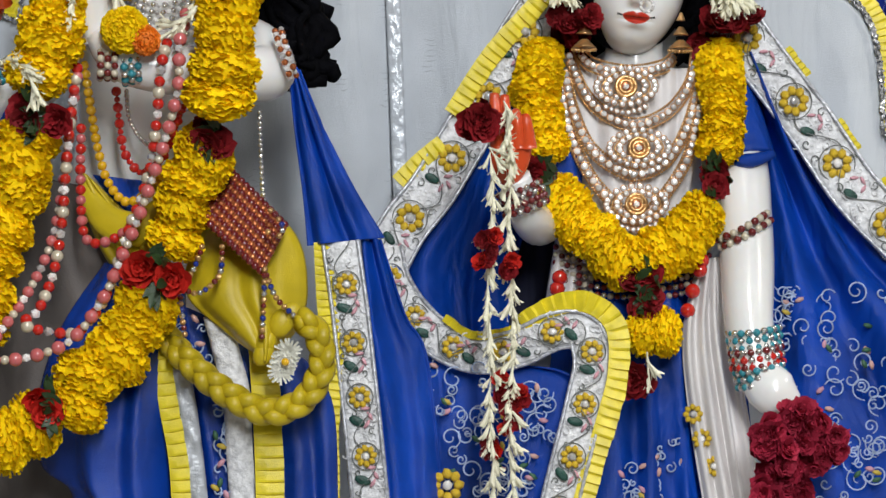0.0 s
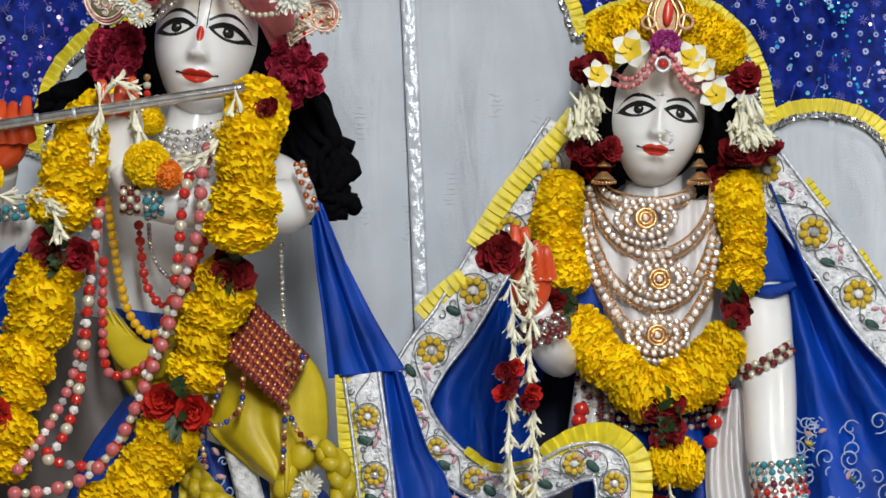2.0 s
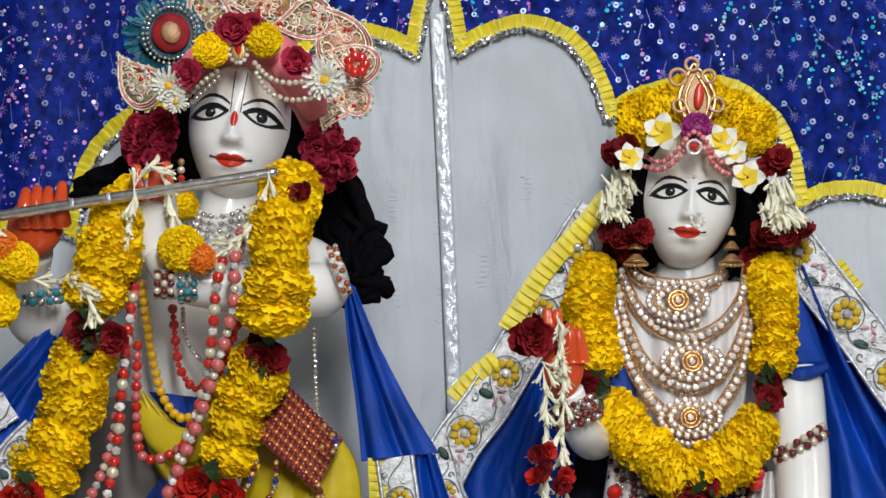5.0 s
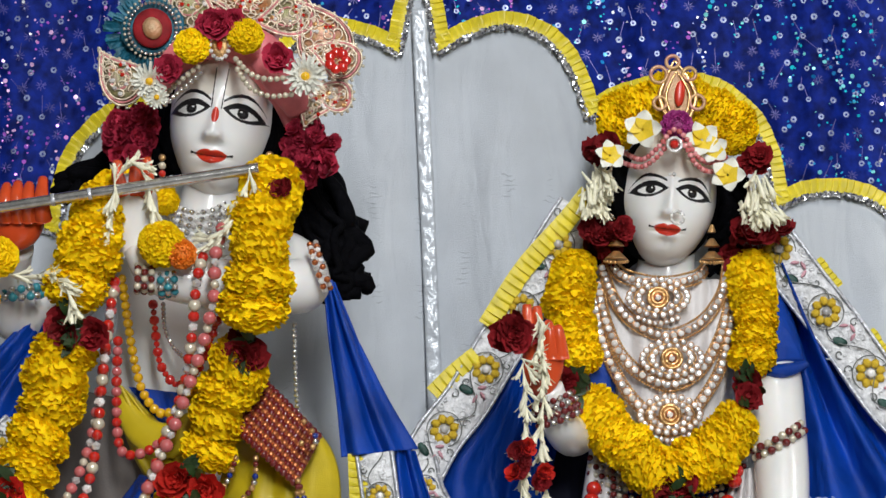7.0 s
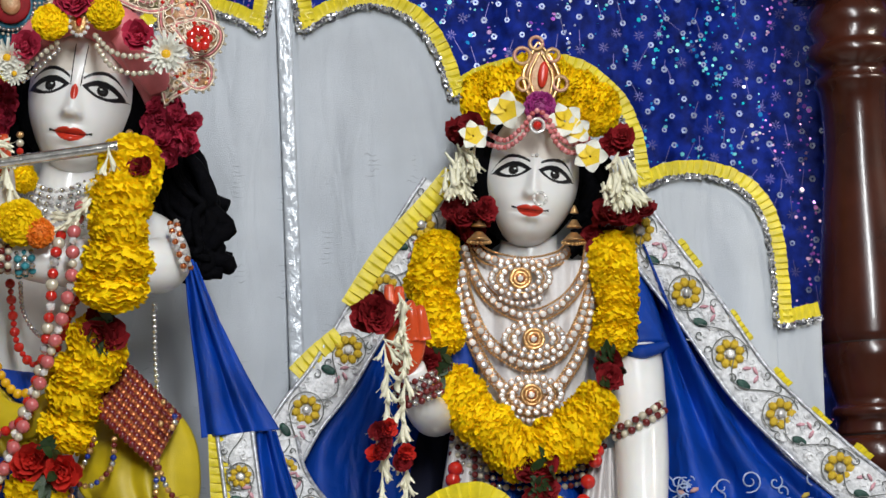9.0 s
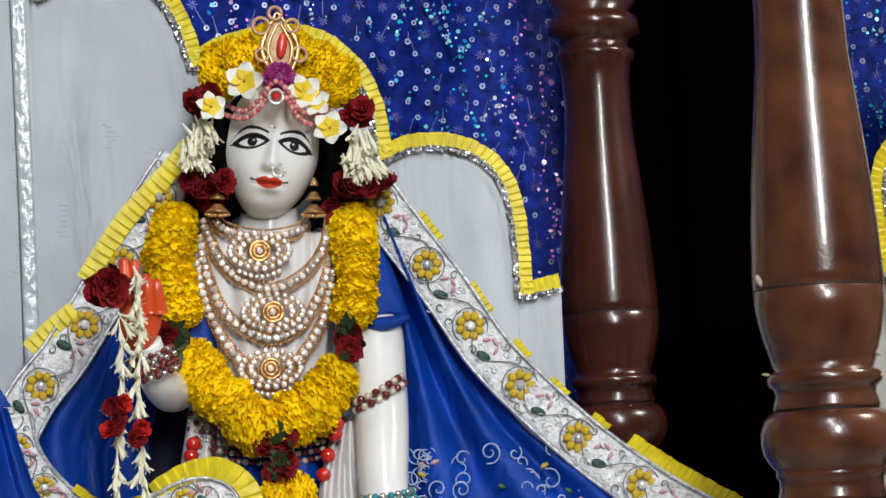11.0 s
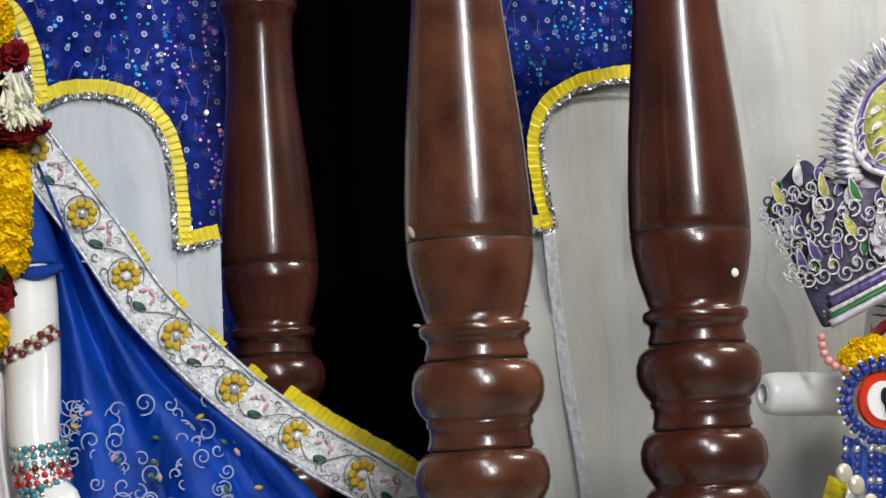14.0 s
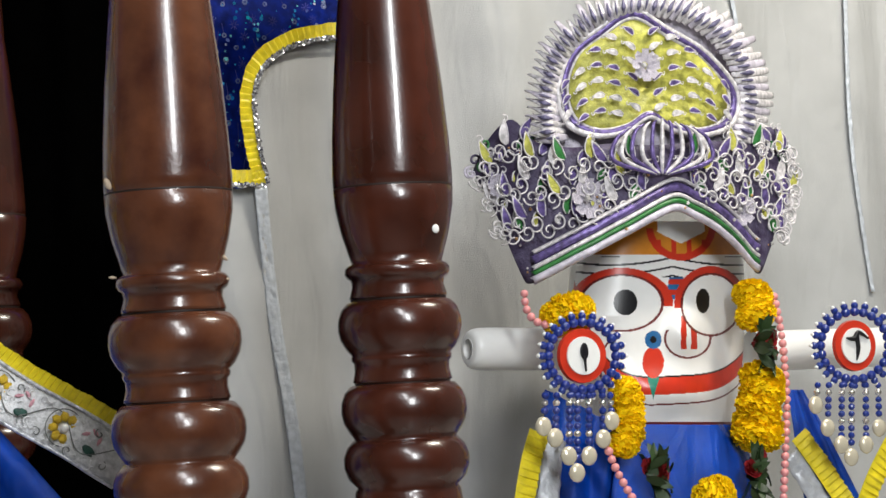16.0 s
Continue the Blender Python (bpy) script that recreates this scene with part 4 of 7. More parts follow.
# ---- hair ----
def hair_cap(origin, unit, roll, label):
    """Smooth dark hair behind the face and ears."""
    bm = bmesh.new()
    bmesh.ops.create_icosphere(bm, subdivisions=5, radius=1, matrix=Matrix.Translation(origin) @ Matrix.Rotation(radians(roll), 4, "Y") @ Matrix.LocRotScale(Vector((0, 125, 4)) * unit, None, Vector((112, 92, 136)) * unit))
    for v in bm.verts:
        v.co += Vector((1, 0, 1)) * 0.0022 * noise.noise(Vector((v.co.x * 260, v.co.z * 40, v.co.y * 260)))
    tagged(finish("hair_cap", bm, HAIR), label, "hair")


hair_cap(A(440.5, 200, 2.165), UK, 8.7, "smooth black painted hair behind the flute player's face")
hair_cap(A(1248.5, 340, 2.325), UR, 8.5, "smooth black painted hair behind the lady's face")


def curls(name, label, strands, r):
    t = thing(name, strands[0][0], label, "hair")
    for pts, k in strands_with(strands, r):
        bm = bmesh.new()
        tube(bm, pts, [k * 0.6, k, k, k * 0.85], 9, 26)
        local(part("lock", bm, HAIR, t))
    return t


def strands_with(strands, r):
    out = []
    for pts in strands:
        for q in range(16):
            off = Vector((random.gauss(0, r * 0.75), random.gauss(0, r * 0.5) + 0.01, random.gauss(0, r * 0.5)))
            wob = [p + off + Vector((math.sin(i * 2.2 + q) * r * 0.5, 0.3 * r * math.cos(i * 2.2 + q), random.gauss(0, r * 0.15))) for i, p in enumerate(spline(pts, 9))]
            out.append((wob, r * random.uniform(0.25, 0.75)))
    return out


curls("black_curls", "long curly black hair beside the flute player", [draw([(540, 215, 2.24), (568, 300, 2.26), (602, 380, 2.27), (640, 440, 2.27), (662, 500, 2.27)]),
      draw([(550, 250, 2.25), (590, 340, 2.28), (612, 420, 2.28), (662, 455, 2.28)]), draw([(540, 180, 2.25), (560, 240, 2.26), (600, 330, 2.29), (650, 410, 2.29)]), draw([(582, 300, 2.25), (626, 390, 2.26), (652, 440, 2.26), (640, 490, 2.26), (666, 512, 2.26)])], 0.0155)
curls("black_curls", "long curly black hair beside the flute player", [draw([(350, 215, 2.24), (328, 270, 2.25), (335, 320, 2.26)]), draw([(330, 240, 2.27), (270, 300, 2.28), (205, 325, 2.28), (200, 350, 2.28)])], 0.014)
curls("black_curls", "dark hair framing the lady's face", [draw([(1160, 300, 2.40), (1150, 360, 2.40), (1155, 420, 2.41), (1160, 470, 2.42)]), draw([(1335, 300, 2.40), (1360, 360, 2.40), (1365, 420, 2.41), (1350, 470, 2.42)])], 0.014)


def T(u, v, y):
    """The lower drawing of the same elevation."""
    return A(u + 118, v + 377, y)


# ---- headdress of the flute player ----
hd = thing("turban", A(450, 90, 2.2), "pink cloth turban with pearls, flowers and paisley ornaments", "turban")
bm = bmesh.new()
tube(bm, draw([(338, 165, 2.205), (372, 110, 2.185), (440, 78, 2.175), (515, 100, 2.175), (565, 165, 2.19), (580, 225, 2.205)]), [0.010, 0.016, 0.019, 0.024, 0.021, 0.012], 16, 40, 0.8)
tube(bm, draw([(380, 95, 2.235), (450, 62, 2.235), (540, 85, 2.235)]), [0.035, 0.05, 0.045], 16, 24, 0.8)
tube(bm, draw([(515, 105, 2.16), (560, 150, 2.17), (588, 205, 2.185)]), [0.012, 0.020, 0.012], 14, 20, 0.6)
local(part("wrap", bm, PINK_CLOTH, hd, "wound pink cloth"))
for pts, kinds in (([(345, 180, 2.155), (375, 150, 2.14), (410, 122, 2.135)], ["pearl"]), ([(350, 190, 2.155), (385, 160, 2.138), (412, 134, 2.135)], ["silver"]),
                   ([(475, 110, 2.13), (500, 135, 2.122), (530, 145, 2.12), (562, 143, 2.125)], ["pearl"]), ([(478, 128, 2.13), (500, 160, 2.122), (535, 175, 2.12), (575, 172, 2.13)], ["pearl"])):
    beads(hd, draw(pts), 0.0031, kinds)


ZARI = mat("cream_zari", (0.72, 0.6, 0.45), 0.35, metal=0.3, vary=0.35, scale=150, bump=0.3)
ROSE_CORD = mat("rose_cord", (0.62, 0.22, 0.22), 0.45, vary=0.3, scale=150, bump=0.4)


def paisley(parent, c, size, flip=1, rot=0.0, base=PINK_ORNAMENT):
    """A curled leaf-shaped ornament with raised gold cords and stones."""
    def spot(a, k):
        w = math.sin(a) * abs(math.sin(a / 2)) ** 1.3
        z = -0.95 * math.cos(a) * -1
        x = (0.95 * w + 0.42 * max(0.0, z) ** 2) * k * size * flip
        z = z * k * size
        return c + Vector((x * math.cos(rot) - z * math.sin(rot), 0, x * math.sin(rot) + z * math.cos(rot)))
    bm = bmesh.new()
    ring = [spot(a * 0.2094, 1.0) for a in range(30)]
    mid = bm.verts.new(c + Vector((0, -0.004, 0)))
    vs = [bm.verts.new(p) for p in ring]
    for a, b in zip(vs, vs[1:] + vs[:1]):
        bm.faces.new((a, b, mid))
    plate = local(part("ornament_plate", bm, base, parent, "embroidered paisley plate"))
    thick(plate, 0.004)
    for k, m in ((1.0, ZARI), (0.9, ROSE_CORD), (0.8, ZARI), (0.42, ROSE_CORD)):
        bm = bmesh.new()
        tube(bm, [spot(a * 0.2094, k) + Vector((0, -0.005, 0)) for a in range(31)], [0.0011] * 3, 6, 60)
        part("cord", bm, m, plate, "raised cord edge")
    zari = bmesh.new()
    for k in range(16):
        q = spot(k * 0.39, random.uniform(0.25, 0.72)) + Vector((0, -0.0058, 0))
        scroll(zari, q, size * random.uniform(0.14, 0.24), random.uniform(0.7, 1.2), random.random() * 6, random.choice((-1, 1)), 0.0009)
    part("zari_scroll", zari, ZARI, plate, "fine cream metal-thread scrolls")["kind"] = "stuff"
    for k in range(20):
        piece("edge_pearl", BALL["pearl"], parent, Matrix.Translation(spot(k * 0.314, 1.08) + Vector((0, -0.002, 0))) @ Matrix.Scale(0.0019, 4))
    for k in range(14):
        piece("stone", GEM[random.choice(("crystal", "red", "gold"))], parent, Matrix.Translation(spot(random.uniform(0, 5), random.uniform(0.1, 0.85)) + Vector((0, -0.006, 0))) @ Matrix.Scale(random.uniform(0.0014, 0.003), 4))


TEAL = mat("teal_feather", (0.008, 0.11, 0.17), 0.5, vary=0.5, scale=60, bump=0.7, fine=300)
ORANGE_BROCADE = mat("orange_brocade", (0.5, 0.17, 0.05), 0.4, second=(0.5, 0.35, 0.2), second_scale=60, metal=0.2, bump=0.5)
PALE_BROCADE = mat("pale_brocade", (0.45, 0.32, 0.26), 0.4, second=(0.3, 0.3, 0.12), second_scale=70, metal=0.25, bump=0.6)
for u, v, s, fl, ro, b in ((265, 145, 0.033, 1, 0.9, PALE_BROCADE), (390, 12, 0.035, -1, 0.2, PALE_BROCADE), (490, 5, 0.038, -1, 1.2, ORANGE_BROCADE),
                           (560, 40, 0.034, 1, 2.0, PALE_BROCADE), (625, 60, 0.042, -1, 0.3, PINK_ORNAMENT), (650, 105, 0.03, -1, 0.9, PINK_ORNAMENT), (612, 190, 0.026, -1, 2.4, PALE_BROCADE), (642, 175, 0.024, 1, 1.4, PINK_ORNAMENT)):
    paisley(hd, A(u, v, 2.185 + (0.015 if v < 40 else 0)), s, fl, ro, b)
bm = bmesh.new()
for k in range(90):
    a = random.uniform(0, 6.3)
    c = A(315, 62, 2.2)
    out = Vector((math.cos(a), 0, math.sin(a)))
    petal(bm, c + out * 0.02, out, Vector((0, -1, 0)), random.uniform(0.016, 0.026), 0.007, 0.1)
local(part("feather", bm, TEAL, hd, "teal peacock feather eye"))
for r, dz, y, m, nm in ((0.034, 1.0, 2.19, TEAL, "feather_disc"), (0.0205, 1.3, 2.183, PETAL_RED, "feather_heart"), (0.010, 1.5, 2.178, ORANGE_BROCADE, "feather_leaf")):
    bm = bmesh.new()
    lump(bm, A(327, 56, y), (r, 0.004, r * dz * 0.8), (0, -0.3, 0))
    local(part(nm, bm, m, hd, "layered eye of the feather"))
for k in range(34):
    a = k * 2 * math.pi / 34
    for q, sz, kind in ((0.0245, 0.0021, "silver"), (0.029, 0.0016, "pearl")):
        piece("edge_pearl", BALL[kind], hd, Matrix.Translation(A(327, 56, 2.181) + Vector((q * math.cos(a), 0, q * 1.12 * math.sin(a)))) @ Matrix.Scale(sz, 4))
for u, v, r, me in ((397, 87, 0.0185, POMPON), (492, 69, 0.0185, POMPON), (355, 130, 0.016, ROSE_CRIMSON), (550, 110, 0.017, ROSE_CRIMSON), (440, 50, 0.018, ROSE_CRIMSON), (425, 52, 0.014, ROSE_CRIMSON), (470, 45, 0.014, ROSE_CRIMSON),
                    (322, 150, 0.0185, DAISY), (335, 178, 0.013, DAISY), (598, 140, 0.022, DAISY)):
    piece("flower", me, hd, Matrix.Translation(A(u, v, 2.125)) @ Matrix.Rotation(random.random() * 6, 4, "Y") @ Matrix.Scale(r, 4))
    if me is DAISY:
        piece("flower_centre", BALL["yellow"], hd, Matrix.Translation(A(u, v, 2.119)) @ Matrix.Diagonal((r * 0.22, r * 0.2, r * 0.22, 1)))
piece("brooch", BALL["gold"], hd, Matrix.Translation(A(446, 85, 2.13)) @ Matrix.Diagonal((0.009, 0.005, 0.014, 1)), "gold brooch with a red stone")
for k in range(14):
    a = k * 2 * math.pi / 14
    piece("stone", GEM["crystal"], hd, Matrix.Translation(A(446 + 17 * math.cos(a), 85 + 25 * math.sin(a), 2.127)) @ Matrix.Scale(0.0026, 4))
piece("stone", GEM["red"], hd, Matrix.Translation(A(446, 85, 2.124)) @ Matrix.Diagonal((0.0035, 0.003, 0.006, 1)))
for k in range(7):
    a = k * 2 * math.pi / 7
    piece("stone", BALL["red"], hd, Matrix.Translation(A(655 + 15 * math.cos(a), 112 + 15 * math.sin(a), 2.15)) @ Matrix.Diagonal((0.0055, 0.003, 0.0055, 1)))


def cluster(name, label, centre, spread, count, r, mesh, depth, category="flowers", drawn=A):
    t = thing(name, drawn(*centre, depth), label, category)
    for k in range(count):
        a, q = random.uniform(0, 6.3), math.sqrt(random.random())
        p = drawn(centre[0] + spread[0] * q * math.cos(a), centre[1] + spread[1] * q * math.sin(a), depth + random.uniform(-0.012, 0.012))
        piece("bloom", mesh, t, spun(p, r * random.uniform(0.85, 1.2), tilt=0.5))
    return t


cluster("ear_flowers", "bunch of dark crimson flowers beside the ear", (290, 243), (42, 46), 46, 0.0098, ROSE_CRIMSON, 2.19)
cluster("ear_flowers", "bunch of dark crimson flowers beside the ear", (607, 272), (44, 50), 50, 0.0098, ROSE_CRIMSON, 2.19)
for u, v in ((345, 305), (535, 300)):
    e = thing("earring", A(u, v, 2.2), "gold bell earring with small beads", "earring")
    beads(e, draw([(u, v - 20, 2.185), (u, v, 2.185), (u, v + 18, 2.185)]), 0.004, ["gold", "pearl", "red"])

# ---- flute, bracelets and neck ornaments of the flute player ----
bm = bmesh.new()
tube(bm, draw([(-60, 394, 2.085), (230, 348, 2.08), (516, 303, 2.075)]), [0.0052, 0.0056, 0.0056], 16, 30)
fl = tagged(finish("flute", bm, SILVER), "silver-wrapped flute held across the lips", "flute")
for u in (-20, 150, 215, 360, 420, 470):
    bm = bmesh.new()
    v = 394 - (u + 60) * 91 / 576
    tube(bm, draw([(u, v, 2.0802), (u + 6, v - 1, 2.0802)]), [0.0062, 0.0062], 14, 4)
    part("ring", bm, THREAD_SILVER, fl, "wound silver ring")
ck = thing("choker", A(405, 405, 2.2), "broad silver filigree choker of small stones", "necklace")
for k in range(7):
    w, v = 52 + 5 * k, 372 + 11 * k
    beads(ck, draw([(408 - w - 6, v - 18 + k, 2.225), (408 - w * 0.6, v + 2, 2.2), (405, v + 10 + 2 * k, 2.185), (408 + w * 0.6, v + 4, 2.2), (408 + w, v - 12, 2.225)]), 0.0031, ["crystal", "silver"], 2.0, "stone")


def bangle(name, label, drawn, c, w, tilt, rows, kinds, r=0.0032, bulge=0.014):
    t = thing(name, drawn(*c), label, "bracelet")
    for k in range(rows):
        o = (k - (rows - 1) / 2) * r / 0.000588 * 1.9
        pts = []
        for s in (-1, -0.6, 0, 0.6, 1):
            x, z = w * s * math.cos(tilt) - o * math.sin(tilt), w * s * math.sin(tilt) + o * math.cos(tilt)
            pts.append(drawn(c[0] + x, c[1] + z + 4 * (1 - s * s), c[2] - bulge * math.sqrt(max(0, 1 - s * s * 0.98))))
        beads(t, pts, r, [kinds[k % len(kinds)], kinds[(k + 1) % len(kinds)]], 2.0)
    return t


bangle("wrist_band", "band of red and pearl beads round the wrist", A, (315, 498, 2.115), 26, 1.6, 3, ["maroon", "pearl"], 0.0038, 0.026)
bangle("wrist_band", "band of turquoise and silver beads round the wrist", A, (356, 503, 2.125), 28, 1.5, 3, ["turquoise", "silver"], 0.0038, 0.028)
bangle("arm_band", "string of crystal beads round the upper arm", A, (626, 478, 2.165), 44, 1.25, 2, ["crystal", "copper"], 0.0034, 0.02)
bangle("wrist_band", "silver bead bracelet on the raised arm", A, (92, 522, 2.19), 44, -0.05, 2, ["silver", "turquoise"], 0.0045, 0.03)
for u, v, r, m, y in ((345, 438, 0.023, POMPON, 2.085), (333, 430, 0.016, POMPON, 2.08), (381, 456, 0.015, POMPON_ORANGE, 2.08), (30, 435, 0.016, POMPON_ORANGE, 2.08), (55, 462, 0.021, POMPON, 2.085), (20, 540, 0.022, POMPON, 2.1), (25, 510, 0.016, POMPON, 2.1)):
    t = thing("wrist_flower", A(u, v, y), "small marigold bloom tied at the wrist", "flower")
    piece("bloom", m, t, spun(A(u, v, y), r))


def tuberoses(name, label, points, drawn=A, r=0.0095, gap=0.0088):
    """A string of tuberose buds."""
    t = thing(name, drawn(*points[0]), label, "flower string")
    path = even(draw(points, drawn), gap)
    for i, p in enumerate(path):
        d = (path[min(i + 1, len(path) - 1)] - path[max(0, i - 1)]).normalized()
        q = Vector((0, 0, -1)).rotation_difference(d).to_matrix().to_4x4()
        for k in range(1 + i % 2):
            piece("bud", BUD, t, Matrix.Translation(p) @ q @ Euler((random.gauss(0, 0.3), random.gauss(0, 0.3), i)).to_matrix().to_4x4() @ Matrix.Scale(r * random.uniform(1.7, 2.5), 4))
    bm = bmesh.new()
    tube(bm, path, [0.0007] * 3, 5, max(8, len(path) * 2))
    local(part("thread", bm, TUBEROSE, t))
    return t


tuberoses("tuberose_string", "string of cream tuberose buds hung on the hand", [(262, 330, 2.08), (285, 292, 2.075), (310, 310, 2.075), (325, 350, 2.08), (335, 400, 2.085)])
tuberoses("tuberose_string", "string of cream tuberose buds hung on the flute", [(500, 310, 2.066), (492, 350, 2.066), (470, 400, 2.08), (425, 440, 2.09), (395, 460, 2.09)])
tuberoses("tuberose_string", "string of cream tuberose buds hung on the flute", [(262, 335, 2.07), (258, 380, 2.07), (250, 430, 2.07)], r=0.009)
tuberoses("tuberose_string", "string of cream tuberose buds at the raised wrist", [(70, 490, 2.09), (110, 498, 2.09), (150, 496, 2.07), (178, 520, 2.05), (185, 545, 2.05)])
tuberoses("tuberose_string", "string of cream tuberose buds on the flute", [(5, 375, 2.07), (12, 395, 2.07), (20, 420, 2.07)], r=0.009)

# ---- garlands of the flute player ----
ga = thing("marigold_garland", A(518, 400, 2.11), "long yellow marigold garland with red roses and leaves", "garland")
flowers(ga, draw([(545, 335, 2.12), (528, 395, 2.085), (522, 470, 2.07), (515, 540, 2.075), (510, 595, 2.09)]), 0.037)
flowers(ga, draw([(478, 655, 2.12), (448, 725, 2.13), (428, 800, 2.135), (420, 845, 2.135)]), 0.036)
flowers(ga, [T(262, 548, 2.12), T(235, 590, 2.11), T(190, 645, 2.105), T(140, 715, 2.1), T(120, 745, 2.1)], 0.037)
flowers(ga, [T(62, 760, 2.1), T(20, 785, 2.1), T(-40, 800, 2.1)], 0.036)
flowers(ga, draw([(345, 350, 2.2), (352, 372, 2.19)]), 0.016)
flowers(ga, draw([(262, 345, 2.15), (232, 395, 2.11), (215, 460, 2.085), (198, 530, 2.085), (190, 560, 2.09)]), 0.035)
flowers(ga, draw([(172, 630, 2.1), (155, 700, 2.09), (135, 770, 2.085), (105, 840, 2.08)]), 0.037)
flowers(ga, [T(-20, 520, 2.08), T(-40, 600, 2.08)], 0.037)
accent(ga, A(490, 612, 2.105), 0.024)
accent(ga, A(395, 862, 2.10), 0.026, ROSE_SCARLET)
accent(ga, T(92, 728, 2.08), 0.022, ROSE_SCARLET)
accent(ga, A(185, 590, 2.085), 0.024)
accent(ga, A(75, 875, 2.06), 0.024, ROSE_SCARLET, 3)
accent(ga, A(545, 345, 2.085), 0.014, ROSE, 0)

# ---- bead strings of the flute player ----
for label, pts, r, kinds, sizes in (
    ("string of yellow beads", [(275, 500, 2.16), (286, 580, 2.18), (298, 650, 2.19), (315, 705, 2.19), (345, 738, 2.18), (380, 725, 2.17), (410, 690, 2.15)], 0.0058, ["yellow"], None),
    ("string of dark red beads", [(330, 545, 2.17), (336, 610, 2.18), (345, 655, 2.18), (375, 688, 2.17), (410, 660, 2.15), (445, 570, 2.1)], 0.0050, ["red", "red"], [1.2, 0.75]),
    ("string of small silver beads", [(348, 545, 2.17), (352, 590, 2.18), (370, 625, 2.175), (395, 645, 2.16)], 0.003, ["silver"], None),
    ("long string of rose and crystal beads", [(262, 520, 2.1), (250, 600, 2.11), (238, 690, 2.12), (222, 780, 2.12), (198, 850, 2.11), (158, 920, 2.08), (110, 985, 2.05)], 0.0062, ["rose", "pearl", "rose", "crystal"], [1.05, 0.8, 1.05, 0.85]),
    ("long string of red glass and pearl beads", [(262, 505, 2.1), (250, 590, 2.1), (240, 690, 2.11), (232, 780, 2.115), (218, 860, 2.11), (190, 930, 2.09), (162, 955, 2.08), (215, 970, 2.09), (265, 965, 2.1), (315, 890, 2.11), (345, 800, 2.115), (385, 690, 2.115), (400, 590, 2.095), (408, 500, 2.085), (425, 440, 2.11)], 0.0066, ["red", "pearl", "red", "crystal"], [1.0, 1.1, 0.95, 0.9]),
    ("long string of rose pearls", [(110, 1020, 2.05), (170, 1015, 2.07), (245, 985, 2.09), (300, 915, 2.1), (335, 840, 2.105), (365, 770, 2.11), (390, 700, 2.105), (420, 610, 2.09), (438, 530, 2.075), (440, 460, 2.075), (455, 400, 2.12)], 0.0068, ["rose", "pearl", "rose", "crystal"], [1.15, 0.75, 1.15, 0.75]),
    ("string of coral pink beads", [(268, 610, 2.15), (266, 700, 2.15), (270, 790, 2.15), (290, 812, 2.145), (330, 800, 2.14), (365, 770, 2.13)], 0.0062, ["red", "rose"], None),
    ("string of grey metal beads", [(580, 580, 2.2), (582, 660, 2.2), (588, 740, 2.2), (600, 770, 2.2)], 0.0034, ["silver"], None),
):
    t = thing("bead_necklace", A(*pts[0]), label + " on the flute player", "necklace")
    beads(t, draw(pts), r * 0.88, kinds, 1.85, sizes=sizes)

# ---- waist of the flute player ----
belt = thing("beaded_belt", T(430, 390, 2.15), "red and gold beaded lattice belt flap with tassels", "belt")
P0, P1, P2, P3 = T(405, 300, 2.165), T(358, 385, 2.135), T(505, 400, 2.15), T(462, 482, 2.118)
for i in range(13):
    for j in range(13):
        s, t_ = i / 12, j / 12
        a = P0.lerp(P2, s).lerp(P1.lerp(P3, s), t_)
        piece("bead", BALL["maroon" if j % 2 == 0 else "copper"], belt, Matrix.Translation(a + Vector((0, -0.008 * math.sin(math.pi * s), 0))) @ Matrix.Scale(0.0043, 4))
for pts in ([(470, 480), (468, 540), (465, 600)], [(470, 480), (490, 530), (522, 562)], [(360, 440), (345, 480), (330, 500)], [(395, 440), (390, 490), (355, 522), (325, 515)], [(320, 520), (325, 570), (330, 600)], [(480, 375), (500, 400), (495, 420), (470, 410)]):
    beads(belt, [T(u, v, 2.112) for u, v in pts], 0.0031, ["gold", "maroon", "gold", "blue", "silver"], 1.9)
sash = thing("mustard_sash", T(430, 500, 2.2), "mustard yellow silk sash wound at the waist", "sash")
thick(local(part("drape", cloth([T(395, 300, 2.21), T(360, 400, 2.2), T(330, 515, 2.165), T(400, 590, 2.15), T(470, 640, 2.15)], [T(440, 330, 2.21), T(525, 420, 2.18), T(545, 510, 2.165), T(530, 580, 2.155), T(475, 645, 2.15)], 50, 50, 3, 0.006, 3, 0.03), MUSTARD, sash)))
thick(local(part("drape", cloth([T(145, 300, 2.22), T(165, 400, 2.21), T(205, 480, 2.2), T(260, 530, 2.2)], [T(175, 330, 2.2), T(245, 400, 2.19), T(300, 460, 2.185), T(330, 520, 2.19)], 40, 40, 3, 0.006, 6, 0.015), MUSTARD, sash)))
bm = bmesh.new()
tube(bm, [T(155, 330, 2.2), T(190, 390, 2.185), T(240, 410, 2.175), T(285, 380, 2.17), T(330, 340, 2.18)], [0.008, 0.016, 0.018, 0.014, 0.008], 12, 24, 0.5)
local(part("knot", bm, MUSTARD, sash))
thick(local(part("blue_edge", cloth([T(170, 315, 2.215), T(200, 355, 2.2), T(215, 380, 2.2)], [T(255, 325, 2.215), T(250, 360, 2.2), T(245, 380, 2.2)], 20, 20, 2, 0.004, 2), BLUE_SATIN_DARK, sash, "blue satin edge")))
rope = thing("braided_rope", T(420, 720, 2.15), "thick braided mustard cloth rope hanging in a loop", "rope")
